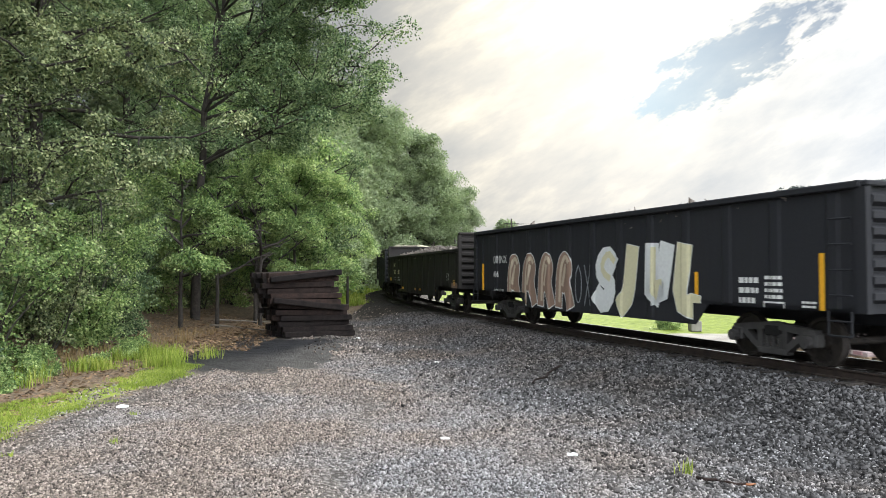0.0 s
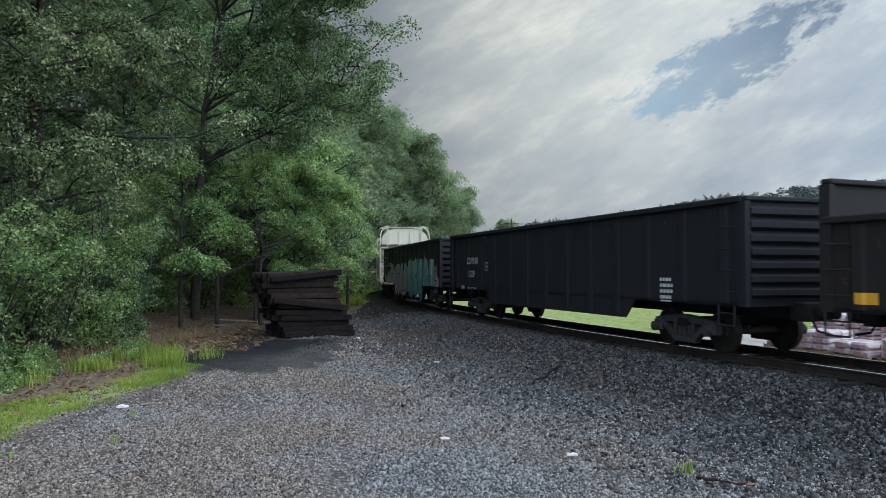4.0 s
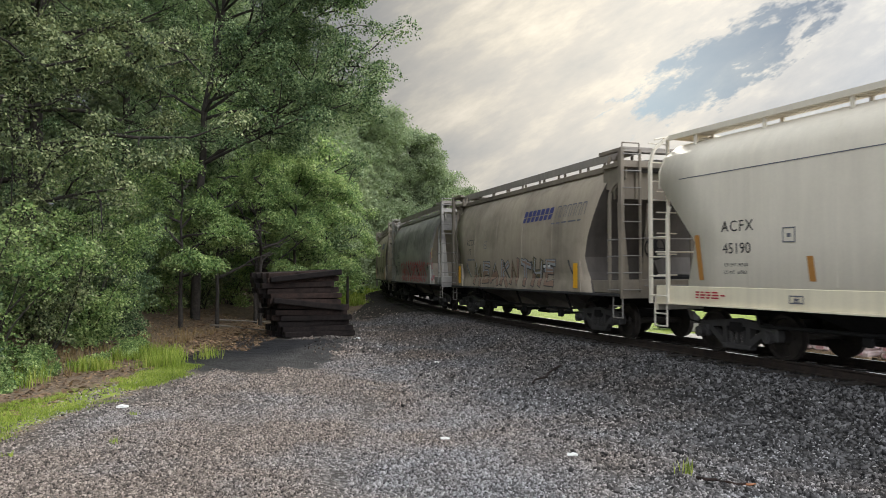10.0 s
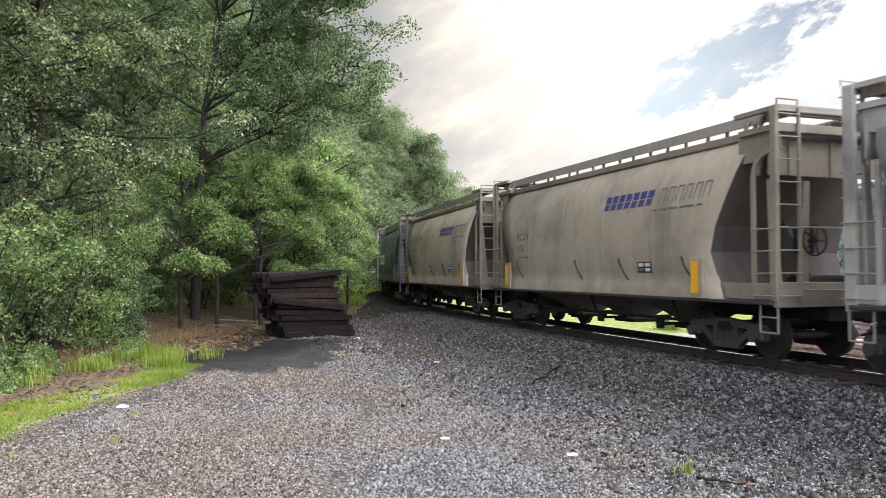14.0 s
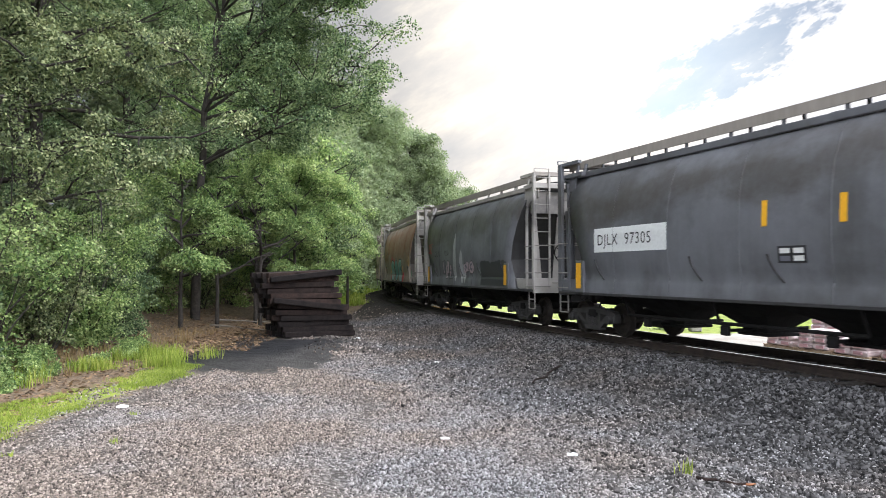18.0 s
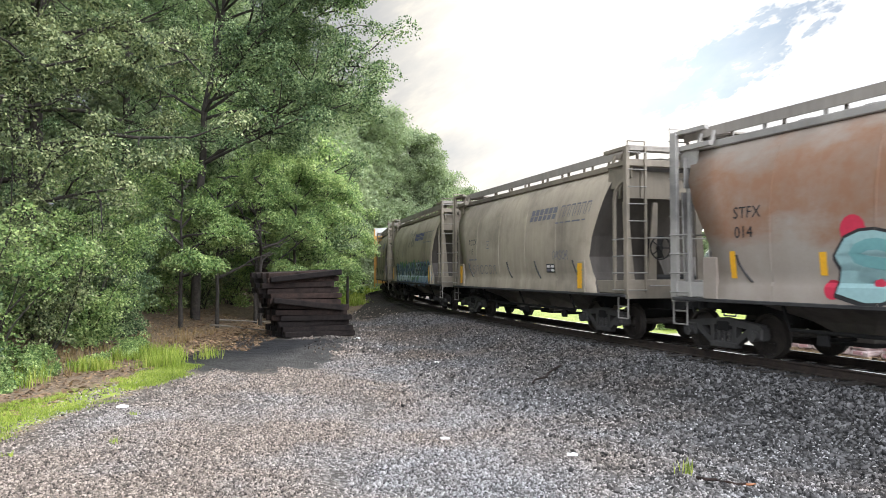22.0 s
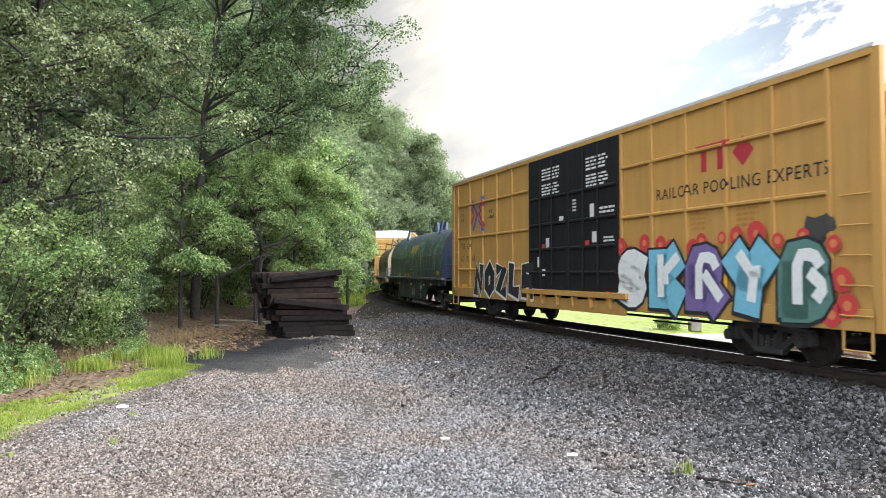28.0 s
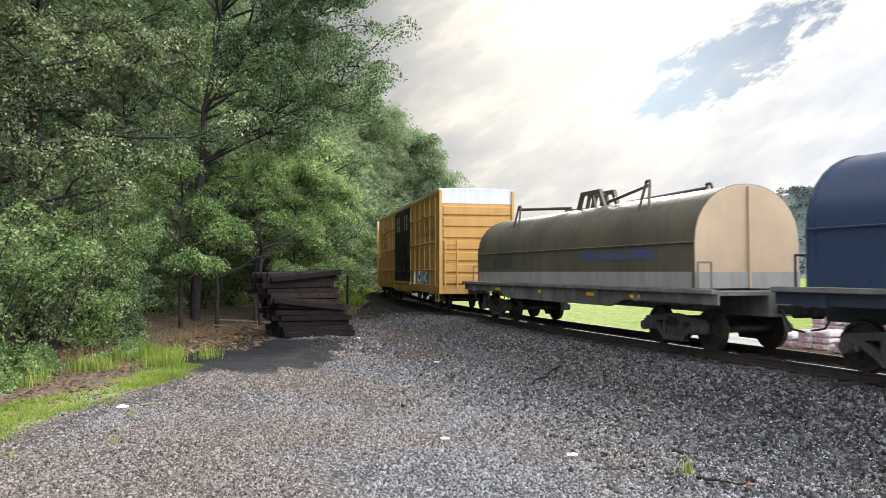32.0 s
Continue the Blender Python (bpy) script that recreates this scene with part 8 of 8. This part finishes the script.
def mark_hoppers():
    car, sf = CARS["G"]
    lettering(car, "ACFX", -6.2, 2.37, 0.21, INK, sf, space=1.15)
    lettering(car, "45190", -6.17, 1.96, 0.205, INK, sf)
    lettering(car, "LD LMT 193500", -6.14, 1.72, 0.065, INK, sf)
    lettering(car, "LT WT   69500", -6.14, 1.58, 0.065, INK, sf)
    frame_mark(car, -4.74, 2.12, 0.27, 0.26, FADED, sf)
    for x, h, sl in ((-6.83, 0.88, -0.12), (-4.2, 0.42, -0.12), (-1.5, 0.38, -0.14), (1.92, 0.42, -0.12), (4.7, 0.43, -0.2)):
        strip(car, x, 1.46, 0.13, h, sf, AMBER_RUST, sl)
    placard(car, 4.85, 1.75, 0.38, 0.25, sf)
    mark(car, "placard", rect(-0.05, 1.03, 0.42, 0.2), INK, Skin(lambda z: 1.58))
    small_print(car, -0.15, 1.7, 0.45, 0.45, 6, FADED, sf, 5)
    small_print(car, 3.6, 1.75, 0.5, 0.2, 3, FADED, sf, 6)
    mark(car, "seam", rect(-7.4, 3.50, 14.8, 0.018), FADED, sf)
    small_print(car, -6.9, 1.1, 0.8, 0.16, 3, RED_INK, Skin(lambda z: 1.58), 7)
    for x in (-7.3, 2.1, 5.6):
        small_print(car, x + 2.8, 1.1, 0.12, 0.14, 3, FADED, Skin(lambda z: 1.58), 8)
    frame_mark(car, -4.6, 1.08, 0.3, 0.14, FADED, Skin(lambda z: 1.58))
    scrawl(car, "SZ", 3.1, 1.65, 0.5, 0.3, FADED, sf, 0.015, 0.1, 3, "faint chalk scribble")
    car, sf = rccx("H", "175")
    spray(car, "MEAKNTHE", -4.3, 1.18, 6.6, 0.80, [SOOT, DULL_OLIVE, STEEL_SPRAY, TAN_SPRAY], sf, 0.22, 12, 0.22, 0.05, "faded dark olive and grey sprayed letters", (1, 2, 1, 2, 3, 2), bend=0, jag=0.12, band=3)
    car, sf = CARS["I"]
    lettering(car, "CAIX", -4.5, 2.77, 0.21, FADED, sf)
    lettering(car, "323017", -4.48, 2.32, 0.22, INK, sf)
    frame_mark(car, -3.1, 2.42, 0.26, 0.25, FADED, sf)
    small_print(car, -4.3, 1.95, 0.8, 0.22, 3, FADED, sf, 9)
    scrawl(car, "SOUSOCOUSOBUS", -3.35, 1.22, 6.2, 0.88, CRIMSON, sf, 0.055, 0.05, 13, "crimson sprayed outline letters")
    scrawl(car, "OUSCOUOSUOS", -3.2, 1.12, 6.2, 0.92, RED_SPRAY, sf, 0.035, 0.05, 14, "thin red sprayed outlines")
    scrawl(car, "OSUOS", 3.2, 1.75, 1.2, 0.28, CRIMSON, sf, 0.03, 0.1, 15, "small crimson tag")
    scrawl(car, "UOSCU", 3.4, 1.25, 1.2, 0.22, CRIMSON, sf, 0.03, 0.1, 16, "small crimson tag")
    scrawl(car, "O", 3.9, 2.15, 0.25, 0.3, CRIMSON, sf, 0.04, 0.1, 17, "small crimson tag")
    strip(car, 4.25, 2.2, 0.1, 0.42, sf)
    rccx("J", "106")
    car, sf = rccx("K", "141")
    scrawl(car, "RANCH", -5.6, 2.95, 2.7, 0.42, INK, sf, 0.035, 0.25, 18, "loose black sprayed tag")
    scrawl(car, "LOA", -6.0, 2.2, 0.6, 0.3, INK, sf, 0.03, 0.25, 19, "small black tag")
    scrawl(car, "ONZMS", -1.2, 1.5, 2.6, 0.6, STEEL_SPRAY, sf, 0.05, 0.1, 20, "faded grey sprayed outlines")
    car, sf = CARS["M"]
    mark(car, "number_panel", rect(-5.15, 2.09, 2.85, 0.58), CHALK, sf, "white number panel")
    lettering(car, "DJLX  97305", -5.0, 2.26, 0.27, INK, sf, space=1.12, lift=0.014)
    for x, z, w, h in ((0.40, 2.42, 0.13, 0.46), (2.05, 2.40, 0.14, 0.46)):
        strip(car, x, z, w, h, sf)
    for x in (3.48, -5.70):
        mark(car, "reflector_strip", rect(x, 1.20, 0.24, 0.64), ORANGE, PLATE, "yellow-orange reflector strip")
    for x in (1.78,):
        mark(car, "reflector_strip", rect(x, 1.05, 0.48, 0.085), ORANGE, Skin(lambda z: 1.50, along=0.95), "yellow-orange reflector strip")
    placard(car, 0.76, 1.77, 0.62, 0.29, sf)
    car, sf = CARS["N"]
    lettering(car, "DJLX", -4.94, 2.25, 0.24, INK, sf, space=1.1)
    lettering(car, "9730", -3.5, 2.26, 0.22, INK, sf)
    for x, z, w, h in ((-2.3, 1.2, 0.35, 1.85), (-1.5, 1.2, 0.42, 1.2), (-1.05, 1.2, 0.25, 0.7)):
        mark(car, "paint_drip", blob(random.Random(int(h * 10)), x, z, w, h, 0.18), CHALK_DULL, sf, "pale grey paint drip")
    spray(car, "VNA", -3.85, 1.35, 1.4, 0.72, [SOOT, MAUVE, FADED], sf, 0.4, 21, 0.1, 0.06, "faded red sprayed letters")
    spray(car, "NO", -1.0, 1.55, 1.2, 0.45, [SOOT, MAUVE, FADED], sf, 0.4, 22, 0.1, 0.05, "faded red sprayed letters")
    for x in (3.48, -5.70):
        mark(car, "reflector_strip", rect(x, 1.20, 0.24, 0.64), ORANGE, PLATE, "yellow-orange reflector strip")
    bumps = [(0.9 + 2.5 * k / 24, 1.92 + 0.07 * abs(math.sin(k * 0.95)) + 0.03 * math.sin(k * 0.4)) for k in range(25)]
    mark(car, "paint_patch", [(0.9, 1.16), (3.4, 1.16)] + bumps[::-1], DARK_PATCH, sf, "dark painted-over patch low on the side")
    for x in (1.5,):
        mark(car, "reflector_strip", rect(x, 1.05, 0.48, 0.085), ORANGE, Skin(lambda z: 1.50, along=0.95), "yellow-orange reflector strip")
    scrawl(car, "SK", -5.9, 2.4, 0.5, 0.4, CRIMSON, sf, 0.03, 0.1, 30, "small faded red tag")
    car, sf = CARS["O"]
    lettering(car, "STFX", -4.91, 2.60, 0.22, INK, sf)
    lettering(car, "014", -4.87, 2.24, 0.22, INK, sf)
    bm = bmesh.new()
    rng = random.Random(8)
    for k in range(11):
        disc(bm, rng.uniform(-3.1, 2.0), rng.choice((rng.uniform(1.15, 1.45), rng.uniform(1.95, 2.3))), rng.uniform(0.1, 0.28), 0, -0.002 + 0.0003 * k)
        bmesh.ops.triangulate(bm, faces=bm.faces[:])
        on_side(bm, sf, 0.006)
        part("graffiti_dot", bm, CRIMSON, car, "crimson sprayed dot")
        bm = bmesh.new()
    bm.free()
    spray(car, "SOE", -2.75, 1.12, 4.1, 1.15, [INK, TEAL, PALE_TEAL], sf, 0.38, 23, -0.05, 0.10, "teal sprayed letters with black outlines", (2, 1, 2), hi=1)
    strip(car, 3.42, 1.88, 0.16, 0.54, sf)
    strip(car, -3.0, 1.56, 0.14, 0.38, sf)
    strip(car, 1.42, 1.57, 0.14, 0.36, sf)
    strip(car, -5.0, 1.5, 0.14, 0.5, sf)
    mark(car, "paint_patch", blob(random.Random(2), 4.05, 1.3, 0.25, 0.4, 0.3), GREEN_SPRAY, sf)
    car, sf = rccx("P", "115", faint=True, drop=1)
    bm = bmesh.new()
    poly(bm, [(3.45 + (0.19 if k % 2 == 0 else 0.07) * math.sin(k * math.pi / 4), 1.7 + (0.19 if k % 2 == 0 else 0.07) * math.cos(k * math.pi / 4)) for k in range(8)])
    bmesh.ops.triangulate(bm, faces=bm.faces[:])
    on_side(bm, sf, 0.008)
    part("star_mark", bm, OLIVE, car)
    scrawl(car, "OUSOU", 1.95, 1.95, 0.95, 0.24, FADED, sf, 0.025, 0.1, 24, "faded black tag")
    scrawl(car, "SUOCOU", -4.6, 1.55, 2.4, 0.3, FADED, sf, 0.03, 0.1, 25, "faded black tag")
    car, sf = rccx("R", "173")
    bm = bmesh.new()
    rng = random.Random(9)
    for k in range(16):
        poly(bm, blob(rng, -4.9 + 0.52 * k, 1.22, 0.75, rng.uniform(0.8, 1.02), 0.2), 0, -0.002 + 0.0002 * k)
    bmesh.ops.triangulate(bm, faces=bm.faces[:])
    on_side(bm, sf, 0.006)
    part("graffiti", bm, GREEN_SPRAY, car, "green sprayed edge round the letters")
    spray(car, "TROMSYN", -4.75, 1.14, 4.5, 0.92, [DEEP_INK, STEEL_BLUE, PALE_STEEL_BLUE, SKY_SPRAY, DEEP_BLUE], sf, 0.50, 26, 0.06, 0.05, "grey-blue and navy sprayed letters", (1, 2, 1, 2, 1, 2), cloud=4, hi=4, jag=0.05, band=3)
    spray(car, "WNZEBR", -0.4, 1.14, 4.2, 0.94, [DEEP_BLUE, STEEL_BLUE, SKY_SPRAY, PALE_STEEL_BLUE, DEEP_INK], sf, 0.46, 27, -0.06, 0.05, "grey-blue and navy sprayed letters", (1, 2, 3, 1, 1), cloud=1, hi=4, jag=0.05, band=3)
    bm = bmesh.new()
    rng = random.Random(77)
    for k in range(14):
        poly(bm, blob(rng, -1.5 + rng.uniform(0, 1.15), 2.75 + rng.uniform(0, 0.75), rng.uniform(0.08, 0.34), rng.uniform(0.12, 0.42), 0.3), 0, 0.0003 * k)
    bmesh.ops.triangulate(bm, faces=bm.faces[:])
    on_side(bm, sf, 0.006)
    part("soot_patch", bm, DUST_SOOT, car)
    car, sf = rccx("S", "109", drop=4)
    scrawl(car, "CYL", -4.6, 2.0, 0.9, 0.75, PINK_INK, sf, 0.04, -0.1, 28, "pink sprayed tag")


FADED_BLUE = plain("faded_blue_marking", (0.07, 0.08, 0.15))
TAN_DARK_MARK = plain("brown_soot", (0.075, 0.066, 0.058))
DARK_PATCH = plain("dark_patch_paint", (0.042, 0.044, 0.046))
CHALK_DULL = plain("dull_pale_grey_spray", (0.36, 0.365, 0.37))


def mark_boxcar(key, full=True):
    car, sf = CARS[key]
    for x0, z0 in ((-1.6, 3.78), (0.9, 3.76)):
        small_print(car, x0, z0 + 0.42, 1.05, 0.36, 4, WHITE, sf, int(x0 * 10) + 30)
        small_print(car, x0, z0, 1.05, 0.34, 4, WHITE, sf, int(x0 * 10) + 40)
    lettering(car, "next", -8.52, 3.66, 0.15, INK, sf, 0.2)
    lettering(car, "load", -8.52, 3.46, 0.15, INK, sf, 0.2)
    lettering(car, "any", -5.74, 3.62, 0.15, INK, sf, 0.2)
    lettering(car, "road", -5.74, 3.42, 0.15, INK, sf, 0.2)
    for mat, line, wd in ((BLUE_MARK, [(-7.3, 4.08), (-6.82, 3.62), (-7.2, 3.14)], 0.17), (RED_INK, [(-7.36, 3.86), (-7.12, 3.62), (-7.36, 3.38)], 0.13),
                          (RED_INK, [(-6.18, 4.02), (-6.66, 3.62), (-6.18, 3.22)], 0.17), (BLUE_MARK, [(-6.2, 4.2), (-6.66, 3.84)], 0.09), (BLUE_MARK, [(-6.68, 3.40), (-6.2, 3.06)], 0.09)):
        bm = bmesh.new()
        ribbon(bm, line, wd, 0, 0.002)
        on_side(bm, sf, 0.008)
        part("emblem", bm, mat, car)
    bm = bmesh.new()                                     # the owner's emblem as plain red shapes
    for pts in (rect(5.15, 3.98, 1.0, 0.13), rect(5.32, 3.58, 0.16, 0.4), rect(5.80, 3.58, 0.16, 0.4),
                [(6.22, 3.84), (6.5, 3.56), (6.78, 3.84), (6.5, 4.12)]):
        poly(bm, pts)
    on_side(bm, sf, 0.008)
    part("emblem", bm, RED_INK, car, "dark red emblem of bars")
    lettering(car, "RAILCAR POOLING EXPERTS", 3.8, 3.16, 0.24, INK, sf, space=1.12)
    if not full:
        spray(car, "OSUO", 3.0, 0.95, 4.0, 0.8, [INK, TEAL, CHALK], sf, 0.35, 41, 0.0, 0.08, "teal sprayed letters")
        return
    lettering(car, "TB  OX", -8.46, 2.44, 0.23, INK, sf, 0.15, 1.1)
    lettering(car, "63  92  58", -8.46, 1.99, 0.22, INK, sf, 0.15, 1.1)
    mark(car, "reflector_strip", rect(-8.4, 0.98, 0.6, 0.2), ORANGE, sf, "yellow reflector strip")
    small_print(car, -8.3, 1.3, 0.45, 0.4, 4, AMBER_RUST, sf, 51)
    small_print(car, -6.4, 2.45, 0.3, 0.3, 4, AMBER_RUST, sf, 52)
    over = Skin(lambda z: 1.592)                          # the sprayed coat lies over posts and rails alike
    spray(car, "NOZLE", -7.05, 0.76, 4.9, 1.18, [CHALK, INK, STEEL_SPRAY], over, 0.40, 42, 0.04, 0.12, "black sprayed letters with white outlines", (1, 1, 1, 1, 1), hi=1, jag=0.02, bend=0)
    bm = bmesh.new()
    rng = random.Random(12)
    for k in range(13):
        x, z = 2.5 + 0.5 * k + rng.uniform(-0.15, 0.15), rng.uniform(2.05, 2.3)
        disc(bm, x, z, rng.uniform(0.12, 0.24), 0, -0.002 + 0.0002 * k)
        disc(bm, x, z, 0.07, 1, 0.002 + 0.0002 * k)
    for x, z in ((8.7, 1.5), (8.8, 1.1), (8.5, 0.95), (2.0, 1.4), (1.9, 1.1)):
        disc(bm, x, z, 0.2, 0, 0.0)
        disc(bm, x, z, 0.08, 1, 0.003)
    bmesh.ops.triangulate(bm, faces=bm.faces[:])
    on_side(bm, over, 0.004)
    part("graffiti", bm, [RED_SPRAY, ORANGE_SPRAY], car, "red and orange sprayed dots")
    spray(car, "SKRYB", 2.3, 0.78, 6.3, 1.38, [INK, CHALK, CYAN, PURPLE, DEEP_BLUE, DULL_GREEN, ORANGE_SPRAY], over, 0.52, 43, 0.0, 0.12, "bright multicoloured sprayed letters with black outlines",
          (1, 2, 3, 2, 5), hi=1)
    mark(car, "soot_patch", blob(random.Random(31), 7.9, 2.05, 0.6, 0.5, 0.35), SOOT, sf)
    for x, z, w, h, m in ((-1.35, 2.3, 0.2, 0.26, WHITE), (-1.6, 2.2, 0.18, 0.2, RED_SPRAY), (1.2, 2.35, 0.22, 0.27, WHITE), (0.85, 2.25, 0.2, 0.16, RED_SPRAY), (1.1, 2.98, 0.2, 0.34, WHITE), (-0.55, 3.0, 0.24, 0.12, WHITE),
                          (-1.9, 1.75, 0.2, 0.3, CHALK), (-1.6, 1.5, 0.2, 0.2, CHALK)):
        mark(car, "sticker", rect(x, z, w, h), m, sf)
    small_print(car, 1.55, 3.05, 0.7, 0.2, 2, WHITE, sf, 53)
    small_print(car, 1.75, 2.35, 0.5, 0.16, 2, WHITE, sf, 54)
    small_print(car, 0.2, 3.2, 0.2, 0.35, 4, WHITE, sf, 55)
    small_print(car, 5.0, 2.45, 0.5, 0.4, 4, AMBER_RUST, sf, 56)
    small_print(car, 6.3, 2.45, 0.6, 0.4, 4, AMBER_RUST, sf, 57)
    strip(car, 2.7, 1.05, 0.1, 0.6, sf)
    strip(car, 6.0, 1.05, 0.1, 0.6, sf)
    strip(car, 8.05, 0.86, 0.4, 0.22, sf)


def mark_coil_cars():
    car, sf = CARS["V"]
    for k, x in enumerate((-5.0, -3.25, -1.35)):
        spray(car, "SEEKN", x, 1.72, 1.75, 0.68, [CHALK_DULL, NAVY], sf, 0.34, 61 + k, 0.06, 0.055, "white sprayed outline letters on the hood", bend=2, jag=0.04)
    spray(car, "NOBOV", 2.15, 1.72, 3.2, 0.72, [CHALK_DULL, NAVY], sf, 0.36, 66, 0.04, 0.06, "white sprayed outline letters on the hood", bend=2, jag=0.04)
    for x in (-0.5, -0.02, 0.46):                         # the owner's emblem as three plain slanted blocks
        mark(car, "emblem", rect(x, 2.52, 0.34, 0.40, 0.3), OLIVE_GOLD, sf)
    edge = Skin(lambda z: 1.51)
    lettering(car, "NS  164459", -4.45, 1.38, 0.2, WHITE, sf)
    for x, z, w in ((-3.5, 0.98, 0.46), (-0.15, 0.98, 0.44), (2.9, 0.98, 0.4), (-0.9, 1.42, 0.3), (-1.7, 1.42, 0.3), (5.7, 1.5, 0.5), (4.4, 1.02, 0.4)):
        mark(car, "reflector_strip", rect(x, z, w, 0.10 if z < 1.3 else 0.14), ORANGE, edge, "yellow-orange reflector strip")
    for z, s in ((1.62, -1), (1.42, 1)):
        mark(car, "arrow_mark", [(0.2, z), (0.34, z), (0.27, z + 0.12 * s)], ORANGE, sf)
    frame_mark(car, 2.23, 0.76, 0.52, 0.32, WHITE, edge, 0.03)
    small_print(car, 2.3, 0.82, 0.38, 0.2, 3, WHITE, edge, 63)
    for x, h in ((0.35, 0.42), (0.7, 0.5), (2.3, 0.25)):
        mark(car, "paint_drip", blob(random.Random(int(x * 10)), x, 0.42, 0.22, h, 0.3), CHALK_DULL, edge)
    car, sf = CARS["W"]
    edge = Skin(lambda z: 1.51)
    lettering(car, "NS  167311", -4.4, 1.32, 0.17, INK, sf)
    small_print(car, 1.4, 1.9, 3.6, 0.42, 1, FADED_BLUE, sf, 64)
    lettering(car, "CS-17", 5.4, 1.30, 0.14, INK, sf)
    for x in (-4.0, -1.0, 2.0, 4.0):
        mark(car, "reflector_strip", rect(x, 1.02, 0.4, 0.09), ORANGE, edge, "yellow-orange reflector strip")
    for x in (-2.2, 0.6, 3.3):
        small_print(car, x, 1.30, 0.6, 0.16, 2, INK, sf, int(x * 10) + 70)
    mark(car, "soot_patch", rect(-4.7, 1.75, 1.6, 0.35), SOOT, sf)


OLIVE_GOLD = plain("gold_marking", (0.55, 0.38, 0.07))
mark_gondolas()
mark_hoppers()
mark_boxcar("U")
mark_boxcar("X", False)
mark_boxcar("Y", False)
mark_coil_cars()

# ---- what moves ----
SPEEDS = [8.2463, 8.3720, 8.1856, 8.0200, 8.0300, 8.1300, 8.1200, 8.1100, 7.9600]    # metres a second, every four seconds


def run_on(t):
    """How far the train has come at t seconds."""
    i = min(int(t // 4), 7)
    d = t - 4 * i
    return sum((SPEEDS[k] + SPEEDS[k + 1]) * 2 for k in range(i)) + SPEEDS[i] * d + (SPEEDS[i + 1] - SPEEDS[i]) / 8 * d * d


def car_pose(s, tc):
    """A car whose two trucks stand on the line tc ahead of and behind s."""
    x1, y1, _ = track(s + tc)
    x0, y0, _ = track(s - tc)
    return Matrix.Translation(((x0 + x1) / 2, (y0 + y1) / 2, RAIL_Z + 0.004)) @ Matrix.Rotation(math.atan2(y1 - y0, x1 - x0), 4, "Z")


def motions():
    times = [k * 0.5 for k in range(65)]
    where = {}
    for car, s, tc in TRAIN:
        where[car.name] = s
        walk(car, [(t, car_pose(s + run_on(t), tc)) for t in times])
    for wheel, car in WHEELS:
        place = wheel.matrix_basis.translation.copy()
        s = where[car.name]

        def turned(t):
            return Matrix.Translation(place) @ Matrix.Rotation(run_on(t) / 0.42, 4, "Y")
        near = [k / 15 for k in range(481) if -62 < s + run_on(k / 15) < 24]
        if not near:
            continue
        rows = [(t, turned(t)) for t in near]
        if near[0] > 0:
            rows.insert(0, (0.0, turned(near[0])))
        if near[-1] < 32:
            rows.append((32.0, turned(near[-1])))
        walk(wheel, rows)


motions()
